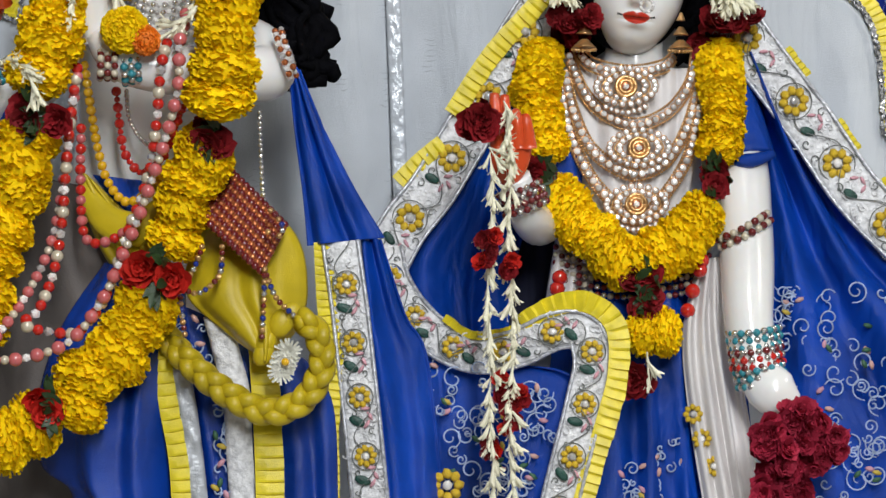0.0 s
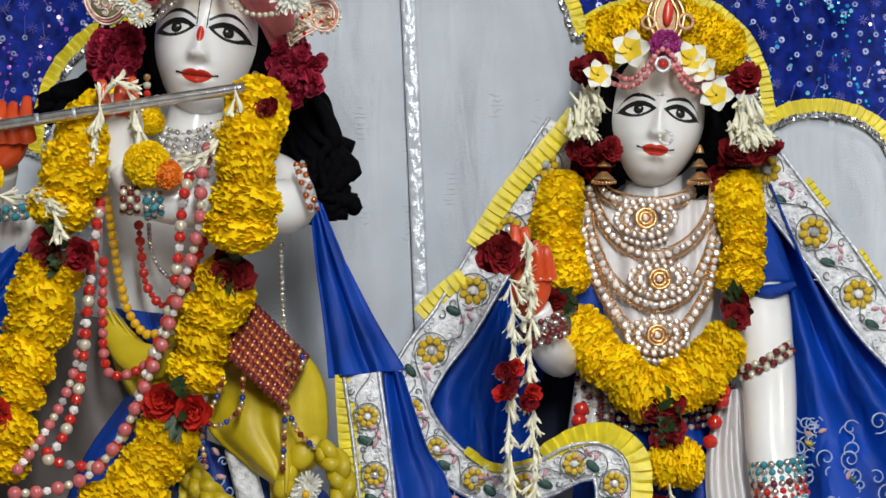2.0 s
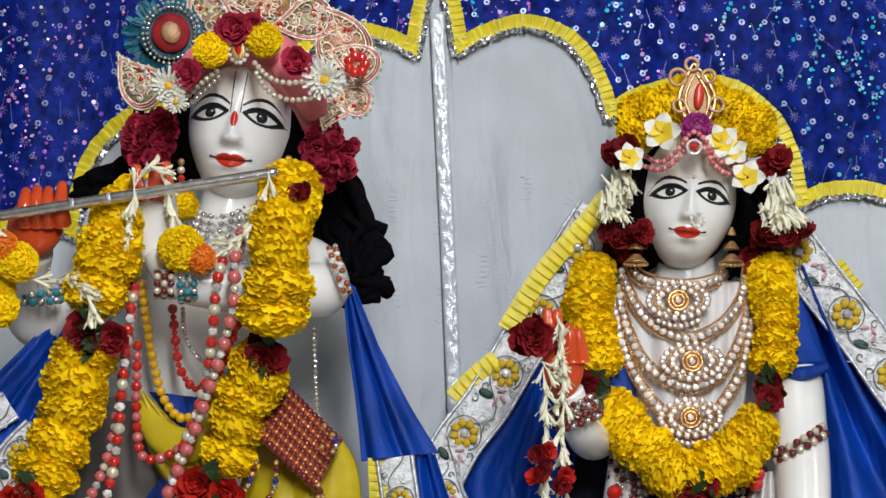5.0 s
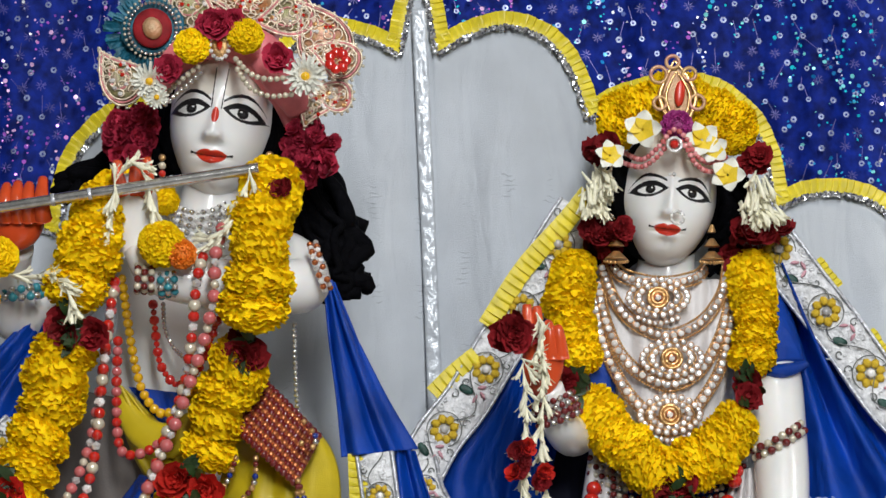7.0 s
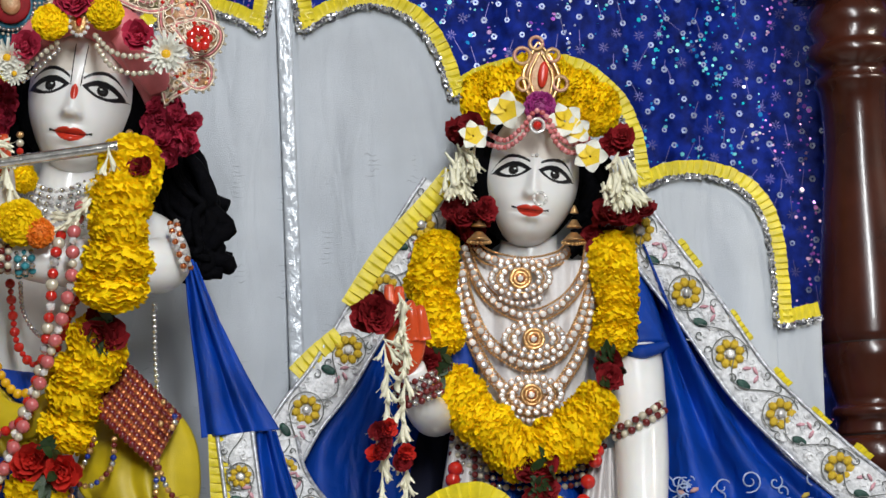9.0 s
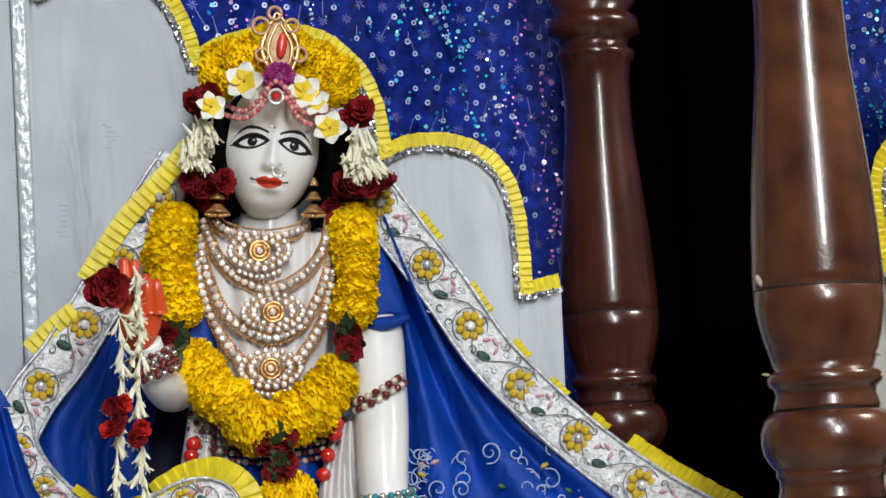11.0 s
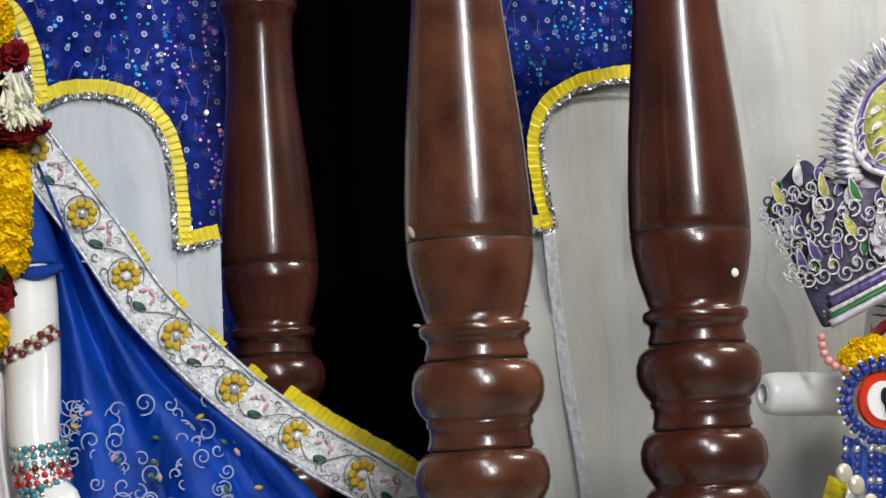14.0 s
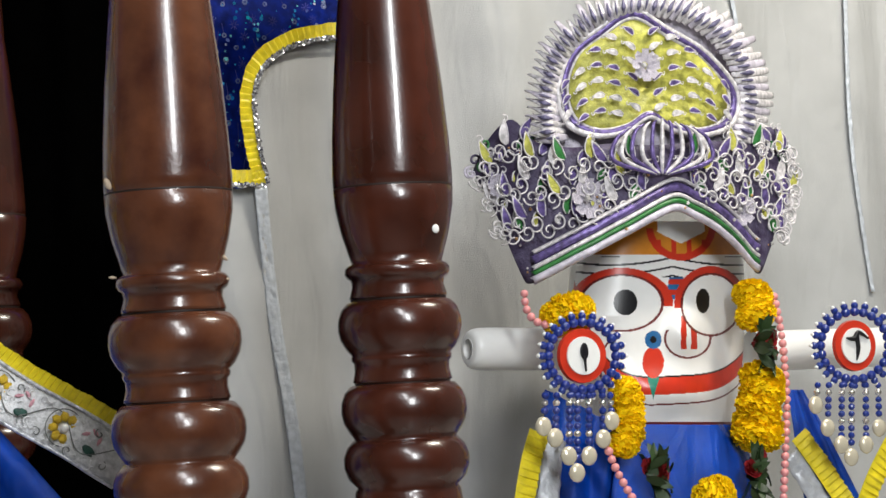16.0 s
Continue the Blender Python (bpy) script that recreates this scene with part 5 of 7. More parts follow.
path = even([T(290, 590, 2.165), T(330, 640, 2.135), T(400, 700, 2.125), T(475, 735, 2.12), T(540, 712, 2.12), T(572, 650, 2.12), T(560, 590, 2.12), T(530, 568, 2.12)], 0.004)
for k in range(3):
    bm = bmesh.new()
    ph = k * 2 * math.pi / 3
    tube(bm, [p + across(path, i) * 0.0068 * math.sin(i * 0.004 / 0.058 * 2 * math.pi + ph) + Vector((0, -0.008 * math.sin(2 * (i * 0.004 / 0.058 * 2 * math.pi + ph)), 0)) for i, p in enumerate(path)], [0.0072, 0.0075, 0.0070], 10, len(path) * 2, 0.85)
    local(part("strand", bm, MUSTARD, rope))
bm = bmesh.new()
for u, v, r in ((472, 610, 0.010), (500, 575, 0.012), (515, 562, 0.011), (468, 630, 0.010)):
    lump(bm, T(u, v, 2.125), (r, r * 0.7, r * 1.3), (0, 0.5, 0))
local(part("knot", bm, MUSTARD, rope))
t = thing("white_daisy", T(499, 652, 2.12), "white chrysanthemum tucked into the braided rope", "flower")
for k in range(3):
    piece("bloom", DAISY, t, Matrix.Translation(T(499 + 6 * k, 660 - 16 * k, 2.112)) @ Matrix.Rotation(k, 4, "Y") @ Matrix.Scale(0.014, 4))
piece("flower_centre", BALL["yellow"], t, Matrix.Translation(T(506, 645, 2.1)) @ Matrix.Scale(0.004, 4))

# ---- skirt and scarves of the flute player ----
TAUPE = mat("taupe_silk", (0.15, 0.13, 0.12), 0.55, vary=0.15, scale=20, bump=0.2, wave=2.0, wave_scale=18)
tp = tagged(thick(finish("taupe_cloth", cloth([A(-120, 640, 2.34), A(-120, 900, 2.34), A(-120, 1150, 2.34), Vector((A(-120, 1150, 2.34).x, 2.34, 0.96))], [A(296, 715, 2.222), A(335, 820, 2.222), A(380, 1100, 2.225), Vector((A(380, 1100, 2.225).x, 2.225, 0.96))], 60, 50, 4, 0.01, 6), TAUPE)), "plain taupe silk cloth hanging behind the flute player's legs", "cloth")
sk = thing("blue_skirt", T(250, 800, 2.22), "glossy royal blue satin skirt with embroidered panels", "skirt")
thick(local(part("drape", cloth([T(190, 470, 2.2), T(110, 590, 2.2), T(70, 720, 2.2), T(75, 830, 2.21), T(130, 890, 2.2), T(140, 1100, 2.2)], [T(330, 500, 2.2), T(330, 640, 2.19), T(330, 800, 2.18), T(335, 900, 2.18), T(335, 1000, 2.18), T(335, 1100, 2.18)], 80, 80, 3, 0.012, 7, 0.06), BLUE_SATIN_DARK, sk)))
thick(local(part("front_panel", cloth([T(270, 520, 2.2), T(290, 700, 2.185), T(320, 900, 2.18), T(330, 1100, 2.18)], [T(540, 640, 2.2), T(590, 720, 2.185), T(600, 900, 2.18), T(600, 1100, 2.18)], 70, 60, 4, 0.008, 8, 0.01), BLUE_SATIN_DARK, sk)))
for pts, w, mt, lb in (([(318, 650), (335, 750), (352, 900), (360, 1000)], 0.019, SILVER_SATIN, "silver brocade strip"), ([(385, 560), (405, 640), (420, 700), (425, 800), (438, 1000)], 0.026, EMBROIDERY, "white embroidered strip")):
    thick(local(part("embroidered_strip", ribbon([T(u, v, 2.16) for u, v in pts], w, 0.004, 0.005, 60), mt, sk, lb)), 0.0012)
thick(local(part("pleated_trim", ruffle([T(290, 620, 2.158), T(302, 720, 2.155), T(320, 830, 2.153), T(328, 1000, 2.153)], -0.011, 0.008, 0.012, 0.005), YELLOW_RIBBON, sk, "pleated yellow ribbon trim")), 0.0008)
thick(local(part("pleated_trim", ruffle([T(465, 600, 2.158), T(472, 700, 2.155), T(478, 830, 2.153), T(482, 1000, 2.153)], -0.014, 0.014, 0.012, 0.006), YELLOW_RIBBON, sk, "pleated yellow ribbon trim")), 0.0008)
embroider(sk, [(478, 990, 2.165), (500, 1090, 2.16), (510, 1180, 2.16), (500, 1250, 2.16)], A, 0.012)
for o in sk.children:
    if o.name.startswith("stitched"):
        local(o)

sc = thing("blue_scarf", A(700, 700, 2.26), "bright blue satin scarf hanging from the shoulder", "scarf")
thick(local(part("drape", cloth([(A(632, 500, 2.24)), A(640, 600, 2.24), A(655, 720, 2.24), A(664, 815, 2.24)], [A(650, 505, 2.24), A(690, 600, 2.25), A(745, 710, 2.25), A(800, 800, 2.25)], 50, 50, 2.5, 0.009, 3, 0.01), BLUE_SATIN, sc)))
thick(local(part("drape", cloth([T(640, 425, 2.25), T(650, 560, 2.25), T(670, 700, 2.25), T(690, 900, 2.25), T(690, 1100, 2.25)], [T(675, 425, 2.25), T(720, 560, 2.27), T(760, 640, 2.28), T(790, 900, 2.28), T(800, 1100, 2.28)], 50, 50, 2, 0.008, 5), BLUE_SATIN, sc)))
pn = thing("apron", T(610, 600, 2.23), "hanging white embroidered apron edged with pleated yellow ribbon", "apron")
border(pn, [(722, 808, 2.235), (738, 920, 2.23), (752, 1040, 2.225), (765, 1160, 2.22), (778, 1290, 2.22)], 0.038, A, 0.058, None, 0.3)
thick(part("pleated_trim", ruffle([A(694, 808, 2.235), A(700, 920, 2.23), A(712, 1010, 2.225), A(705, 1120, 2.22), A(708, 1290, 2.22)], -0.011, 0.009, 0.0085, 0.006), YELLOW_RIBBON, pn, "pleated yellow ribbon trim"), 0.0008)
for o in pn.children:
    if o.matrix_parent_inverse == Matrix.Identity(4):
        local(o)

sw = thing("blue_scarf", A(60, 700, 2.24), "blue satin scarf with white embroidered edge on the far shoulder", "scarf")
thick(local(part("drape", cloth([A(160, 510, 2.23), A(90, 590, 2.2), A(0, 680, 2.17), A(-80, 760, 2.15)], [A(165, 560, 2.23), A(130, 660, 2.2), A(85, 760, 2.17), A(40, 900, 2.15)], 50, 50, 3, 0.009, 2), BLUE_SATIN, sw)))
border(sw, [(100, 770, 2.155), (60, 810, 2.15), (25, 870, 2.145), (0, 960, 2.14)], 0.045, A, 0.06, None)
border(sw, [(45, 715, 2.16), (0, 745, 2.155), (-50, 790, 2.15)], 0.03, A, 0.06, None)
for o in sw.children:
    if o.matrix_parent_inverse == Matrix.Identity(4):
        local(o)


def settle(t):
    for o in t.children:
        if o.matrix_parent_inverse == Matrix.Identity(4):
            local(o)


# ---- the lady's veil ----
ve = thing("embroidered_veil", A(1464, 481, 2.38), "blue satin veil with white embroidered border and yellow flowers", "veil")
border(ve, [(1395, 395, 2.385), (1430, 438, 2.385), (1464, 483, 2.38), (1556, 600, 2.375), (1637, 712, 2.36), (1735, 808, 2.33), (1838, 895, 2.30), (1960, 978, 2.26), (2080, 1045, 2.225), (2185, 1110, 2.20)], 0.056, A, 0.087, None, -0.02)
VEIL = even(draw([(1395, 395, 2.385), (1430, 438, 2.385), (1464, 483, 2.38), (1556, 600, 2.375), (1637, 712, 2.36), (1735, 808, 2.33), (1838, 895, 2.30), (1960, 978, 2.26), (2080, 1045, 2.225), (2185, 1110, 2.20)]), 0.004)
for a, b, o in ((0.12, 0.19, 0.008), (0.27, 0.34, 0.006), (0.40, 0.45, 0.008), (0.50, 0.55, 0.006), (0.60, 0.64, 0.008), (0.68, 1.0, 0.016)):
    run = VEIL[int(a * len(VEIL)):int(b * len(VEIL))]
    thick(part("pleated_trim", ruffle(run, 0.026, 0.028 + o, 0.0075, 0.006), YELLOW_RIBBON, ve, "pleated yellow ribbon trim"), 0.0008)
thick(part("drape", cloth([A(1432, 470, 2.41), A(1448, 640, 2.41), A(1470, 800, 2.4), A(1490, 1000, 2.36), A(1500, 1320, 2.33)], [A(1440, 475, 2.39), A(1560, 660, 2.385), A(1700, 840, 2.35), A(1900, 1000, 2.29), A(2180, 1300, 2.24)], 90, 80, 2.6, 0.024, 4, 0.01), BLUE_SATIN, ve, "blue satin"))
embroider(ve, [(1500, 920, 2.345), (1520, 960, 2.335), (1560, 930, 2.34), (1590, 1010, 2.32), (1540, 1060, 2.32), (1640, 1080, 2.30), (1600, 1150, 2.30), (1700, 950, 2.315), (1760, 980, 2.30), (1700, 1040, 2.295), (1800, 1060, 2.275), (1680, 1170, 2.28), (1640, 1230, 2.28), (1560, 1220, 2.30)], A)
# The left side of the veil falls from the head and swings round to the front.
border(ve, [(1085, 375, 2.41), (1040, 445, 2.41), (985, 545, 2.41), (930, 640, 2.41), (885, 715, 2.40), (835, 780, 2.39), (800, 845, 2.375)], 0.054, A, 0.083, None, 0.1)
for pts, o in (([(1090, 335), (1050, 385), (975, 470), (908, 575)], 0.02), ([(895, 622), (855, 655), (815, 695)], 0.018)):
    thick(part("pleated_trim", ruffle([A(u, v, 2.402) for u, v in pts], -0.002, o, 0.010, 0.006), YELLOW_RIBBON, ve, "pleated yellow ribbon trim"), 0.0008)
thick(part("drape", cloth([A(1040, 500, 2.43), A(960, 640, 2.43), A(880, 770, 2.42), A(830, 850, 2.41), A(850, 960, 2.4)], [A(1075, 500, 2.44), A(1060, 640, 2.44), A(1050, 770, 2.44), A(1030, 880, 2.44), A(1020, 1000, 2.42)], 60, 60, 2.2, 0.014, 9), BLUE_SATIN, ve, "blue satin"))
# Shade behind the raised arm, added as a dark blue sheet.
BLACK_SHADE = mat("veil_shade_blue", (0.006, 0.008, 0.03), 0.8, bump=0.1)
thick(part("lining", cloth([A(1000, 760, 2.455), A(1000, 1000, 2.455)], [A(1140, 760, 2.455), A(1140, 1000, 2.455)], 20, 20, 3, 0.006, 9), BLACK_SHADE, ve, "dark sheet standing in for shade"))
settle(ve)
sa = thing("stole", T(900, 620, 2.3), "blue satin stole with embroidered border swung across the skirt", "stole")
border(sa, [(800, 820, 2.36), (815, 880, 2.34), (850, 935, 2.32), (905, 985, 2.30), (970, 1008, 2.285), (1040, 995, 2.275), (1105, 965, 2.265), (1155, 968, 2.26), (1172, 1020, 2.255), (1160, 1090, 2.25), (1142, 1170, 2.245), (1125, 1240, 2.245), (1110, 1310, 2.245)], 0.040, A, 0.056, None, 0.2)
thick(part("pleated_trim", ruffle([A(905, 945, 2.298), A(960, 978, 2.283), (A(1030, 968, 2.272))], -0.002, 0.007, 0.009, 0.004), YELLOW_RIBBON, sa, "pleated yellow ribbon trim"), 0.0008)
thick(part("pleated_trim", ruffle([A(1050, 962, 2.27), A(1100, 930, 2.262), A(1160, 922, 2.255), A(1205, 960, 2.25), A(1210, 1040, 2.245), A(1192, 1120, 2.242), A(1170, 1200, 2.242), A(1145, 1300, 2.242)], -0.006, 0.016, 0.010, 0.006), YELLOW_RIBBON, sa, "pleated yellow ribbon trim"), 0.0008)
thick(part("drape", cloth([A(790, 830, 2.35), A(810, 960, 2.33), A(830, 1080, 2.31), A(840, 1320, 2.3)], [A(840, 860, 2.345), A(930, 1010, 2.305), A(1150, 1060, 2.27), A(1130, 1320, 2.265)], 70, 60, 2, 0.010, 12), BLUE_SATIN, sa, "blue satin"))
embroider(sa, [(850, 1080, 2.30), (870, 1140, 2.295), (930, 1100, 2.285), (980, 1080, 2.275), (960, 1160, 2.275), (1060, 1100, 2.262), (1080, 1180, 2.26), (890, 1220, 2.285), (840, 1240, 2.29), (1040, 1240, 2.262), (1000, 1230, 2.27)], A)
piece("embroidered_flower", FLOWER, sa, Matrix.Translation(A(915, 1245, 2.28)) @ Matrix.Scale(0.018, 4))
settle(sa)

# ---- the lady's skirt ----
sk = thing("blue_skirt", A(1280, 1150, 2.36), "royal blue satin skirt with white silk panel", "skirt")
thick(part("drape", cloth([A(1120, 860, 2.37), A(1100, 1000, 2.34), A(1080, 1320, 2.32)], [A(1400, 860, 2.37), A(1440, 1000, 2.34), A(1480, 1320, 2.32)], 70, 60, 6, 0.012, 2, 0.02), BLUE_SATIN, sk))
thick(part("white_panel", cloth([A(1360, 840, 2.34), A(1335, 960, 2.315), A(1345, 1100, 2.3), A(1385, 1320, 2.29)], [A(1400, 830, 2.34), A(1420, 960, 2.32), A(1455, 1120, 2.305), A(1490, 1320, 2.29)], 50, 60, 4, 0.010, 5, 0.01), WHITE_SILK, sk, "gathered white silk"))
thick(part("white_panel", cloth([A(1105, 800, 2.36), A(1090, 900, 2.35), A(1085, 960, 2.34)], [A(1180, 800, 2.35), A(1170, 900, 2.345), A(1165, 960, 2.34)], 30, 30, 3, 0.006, 5, 0.01), WHITE_SILK, sk, "gathered white silk"))
embroider(sk, [(1310, 1190, 2.305), (1290, 1260, 2.305), (1250, 1240, 2.305)], A, 0.01)
for u, v in ((1355, 1115), (1395, 1210), (1372, 1160)):
    piece("embroidered_flower", FLOWER, sk, Matrix.Translation(A(u, v, 2.288)) @ Matrix.Scale(0.011, 4))
settle(sk)
wb = thing("waist_belt", A(1250, 860, 2.34), "dark red and white beaded waist belt with red bead tassels", "belt")
for k in range(6):
    beads(wb, draw([(1105, 815 + 14 * k, 2.35), (1180, 830 + 14 * k, 2.325), (1250, 835 + 14 * k, 2.32), (1330, 828 + 14 * k, 2.33), (1385, 815 + 12 * k, 2.345)]), 0.0036, ["maroon", "pearl", "maroon", "silver"][k % 2:] , 2.0)
for u, v in ((1362, 855), (1350, 893), (1342, 928), (1108, 890), (1112, 870), (1365, 838)):
    piece("bead", BALL["red"], wb, Matrix.Translation(A(u, v, 2.31)) @ Matrix.Scale(0.0085, 4))

# ---- the lady's garland and necklaces ----
ga = thing("marigold_garland", A(1250, 840, 2.33), "thick yellow marigold garland with roses and leaves on the lady", "garland")
flowers(ga, draw([(1072, 478, 2.38), (1070, 530, 2.345), (1075, 590, 2.33), (1088, 650, 2.325)]), 0.031, 0.66)
flowers(ga, draw([(1108, 722, 2.325), (1140, 765, 2.315), (1190, 815, 2.305), (1240, 850, 2.3), (1290, 825, 2.3), (1345, 780, 2.305), (1378, 735, 2.31)]), 0.034, 0.62)
flowers(ga, draw([(1390, 478, 2.38), (1393, 540, 2.345), (1392, 600, 2.33), (1388, 655, 2.325)]), 0.030, 0.66)
flowers(ga, [T(1140, 590, 2.28), T(1185, 592, 2.28), T(1200, 600, 2.285)], 0.030)
accent(ga, A(1085, 688, 2.31), 0.022)
accent(ga, A(1380, 690, 2.31), 0.022, None, 8)
accent(ga, A(1265, 880, 2.285), 0.024, None, 6)
accent(ga, T(1150, 685, 2.27), 0.024, None, 0)
accent(ga, T(1140, 540, 2.275), 0.018, None, 7)
tuberoses("tuberose_tassel", "small tassel of cream tuberose buds under the garland", [(1270, 1005, 2.25), (1272, 1025, 2.25), (1274, 1050, 2.25)])
for lb, pts, r in (("crystal choker", [(1140, 470, 2.385), (1165, 493, 2.36), (1230, 505, 2.345), (1290, 495, 2.36), (1310, 475, 2.385)], 0.0047),
                   ("upper crystal necklace", [(1125, 478, 2.385), (1150, 540, 2.36), (1190, 580, 2.345), (1245, 598, 2.34), (1300, 575, 2.345), (1335, 530, 2.36), (1345, 480, 2.385)], 0.0047),
                   ("middle crystal necklace", [(1118, 510, 2.38), (1135, 580, 2.355), (1165, 640, 2.34), (1210, 675, 2.335), (1250, 685, 2.333), (1300, 660, 2.337), (1335, 600, 2.35), (1355, 520, 2.38)], 0.0052),
                   ("lower crystal necklace", [(1112, 540, 2.375), (1130, 620, 2.35), (1165, 690, 2.335), (1205, 735, 2.328), (1245, 765, 2.325), (1290, 730, 2.328), (1335, 660, 2.34), (1352, 590, 2.355), (1362, 530, 2.375)], 0.0052)):
    t = thing("crystal_necklace", A(*pts[0]), lb + " with gold links on the lady", "necklace")
    beads(t, draw(pts), r * 0.9, ["set"], 2.05, "crystal")
    for k, dv in ((0.95, -12), (1.045, 11)):
        off = [(1240 + (u - 1240) * k, v + dv, y + 0.002) for u, v, y in pts]
        beads(t, draw(off), r * 0.33, ["gold"], 2.0, "gold_link")
for u, v, y in ((1225, 530, 2.337), (1250, 638, 2.33), (1247, 738, 2.32)):
    t = thing("gold_pendant", A(u, v, y), "round gold pendant set with crystals", "pendant")
    bm = bmesh.new()
    for rr in (0.0105, 0.0065):
        tube(bm, [A(u, v, y) + Vector((rr * math.cos(a * 0.35), 0, rr * math.sin(a * 0.35))) for a in range(19)], [0.0022] * 3, 8, 40)
    local(part("gold_ring", bm, GOLD, t))
    for k in (0.86,):
        bm = bmesh.new()
        tube(bm, [A(u, v, y + 0.001) + Vector((0.031 * k * math.cos(a * 0.2618), 0, 0.019 * k * math.sin(a * 0.2618) * abs(math.sin(a * 0.2618)) ** 0.3)) for a in range(25)], [0.0009] * 3, 6, 60)
        local(part("filigree", bm, GOLD, t, "eye-shaped gold filigree"))
    piece("stone", BALL["copper"], t, Matrix.Translation(A(u, v, y + 0.001)) @ Matrix.Diagonal((0.007, 0.002, 0.007, 1)))
    piece("stone", GEM["crystal"], t, Matrix.Translation(A(u, v, y - 0.003)) @ Matrix.Scale(0.0038, 4))
    for n, rx, rz, sz in ((22, 0.0325, 0.0195, 0.0036), (15, 0.0215, 0.0140, 0.0036)):
        for k in range(n):
            a = k * 2 * math.pi / n
            piece("crystal", GEM["set"], t, Matrix.Translation(A(u, v, y + 0.0005) + Vector((rx * math.cos(a), 0, rz * math.sin(a) * (0.75 + 0.25 * abs(math.sin(a)))))) @ Matrix.Scale(sz, 4))
    for k in range(8):
        piece("crystal", GEM["set"], t, Matrix.Translation(A(u - 35 + 10 * k, v + 36 + 10 * math.sin(math.pi * k / 7), y + 0.003)) @ Matrix.Scale(0.003, 4))
bm = bmesh.new()
tube(bm, [A(1259, 388, 2.28) + Vector((0.0068 * math.cos(a * 0.35), 0, 0.0068 * math.sin(a * 0.35))) for a in range(19)], [0.0016] * 3, 6, 40)
nr = tagged(finish("nose_ring", bm, CRYSTAL), "small crystal nose ring on the lady", "nose ring")
for dx, r in ((-0.0022, 0.0022), (0.0022, 0.0027)):
    piece("crystal", GEM["crystal"], nr, Matrix.Translation(A(1249, 311, 2.2745) + Vector((dx, 0, 0.0004 * dx))) @ Matrix.Scale(r, 4), "crystal brow jewel")
for k in range(9):
    a = k * 0.698
    piece("crystal", GEM["crystal"], nr, Matrix.Translation(A(1259, 388, 2.278) + Vector((0.0068 * math.cos(a), 0, 0.0068 * math.sin(a)))) @ Matrix.Scale(0.0021, 4))
bodice = thing("white_bodice", A(1240, 640, 2.36), "white pleated silk bodice on the lady", "bodice")
thick(local(part("drape", cloth([A(1120, 500, 2.385), A(1120, 600, 2.37), A(1140, 720, 2.365), A(1160, 820, 2.36)], [A(1355, 500, 2.385), A(1358, 600, 2.37), A(1340, 720, 2.365), A(1330, 820, 2.36)], 50, 50, 5, 0.004, 4, 0.022), WHITE_SILK, bodice)))

# ---- the lady's headdress ----
hd = thing("flower_crown", A(1260, 220, 2.36), "crown of marigolds, pink beads and a gold paisley ornament", "crown")
flowers(hd, draw([(1145, 225, 2.37), (1180, 205, 2.36), (1215, 185, 2.355)]), 0.030, 0.4)
flowers(hd, draw([(1150, 200, 2.38), (1190, 180, 2.37)]), 0.024, 0.4)
flowers(hd, draw([(1300, 185, 2.355), (1345, 210, 2.355), (1385, 245, 2.365)]), 0.030, 0.4)
flowers(hd, draw([(1315, 215, 2.35), (1350, 240, 2.35), (1370, 258, 2.35)]), 0.022, 0.4)
flowers(hd, draw([(1225, 160, 2.38), (1290, 160, 2.38)]), 0.024, 0.5)
c = A(1258, 165, 2.325)
bm = bmesh.new()
for s in (-1, 1):
    tube(bm, [c + Vector((s * 0.012, 0, -0.03)), c + Vector((s * 0.020, 0, -0.005)), c + Vector((s * 0.011, 0, 0.018)), c + Vector((-0.002, 0, 0.036))], [0.002, 0.0026, 0.0022, 0.001], 10, 20, 0.5)
    tube(bm, [c + Vector((s * 0.008, -0.001, -0.026)), c + Vector((s * 0.013, -0.001, -0.005)), c + Vector((s * 0.007, -0.001, 0.012)), c + Vector((0, -0.001, 0.024))], [0.0012, 0.0018, 0.0014, 0.0008], 8, 18, 0.5)
local(part("gold_leaf", bm, GOLD, hd, "gold paisley frame"))
bm = bmesh.new()
lump(bm, c + Vector((0, 0.003, -0.002)), (0.0165, 0.002, 0.032))
local(part("brocade_plate", bm, ORANGE_BROCADE, hd, "gold and pink brocade plate"))
bm = bmesh.new()
lump(bm, c + Vector((0.002, -0.002, -0.002)), (0.0058, 0.003, 0.015), (0, 0.15, 0))
local(part("red_inlay", bm, PAINT_RED, hd, "red inlay"))
bm = bmesh.new()
for dx, dz, r in ((-0.02, 0.02, 0.009), (-0.004, 0.034, 0.007), (0.014, 0.02, 0.007), (-0.02, -0.012, 0.007), (0.021, -0.012, 0.008)):
    tube(bm, [c + Vector((dx + r * math.cos(a * 0.35), 0, dz + r * math.sin(a * 0.35))) for a in range(19)], [0.0022] * 3, 7, 30)
local(part("scalloped_edge", bm, PINK_ORNAMENT, hd, "pink scalloped edge"))
piece("flower", crinkled(mat("magenta_petal", (0.3, 0.02, 0.16), 0.5, vary=0.3, bump=0.2), 0.8, 9), hd, Matrix.Translation(A(1257, 225, 2.315)) @ Matrix.Scale(0.018, 4), "magenta bloom")
for v in (0, 16):
    beads(hd, draw([(1162, 272 + v * 1.2, 2.35), (1195, 285 + v * 0.8, 2.32), (1225, 262 + v, 2.3), (1250, 232 + v, 2.295), (1272, 245 + v, 2.295), (1290, 275 + v, 2.3), (1315, 290 + v, 2.32), (1345, 280 + v, 2.35)]), 0.0032, ["rose", "pink"], 1.9)
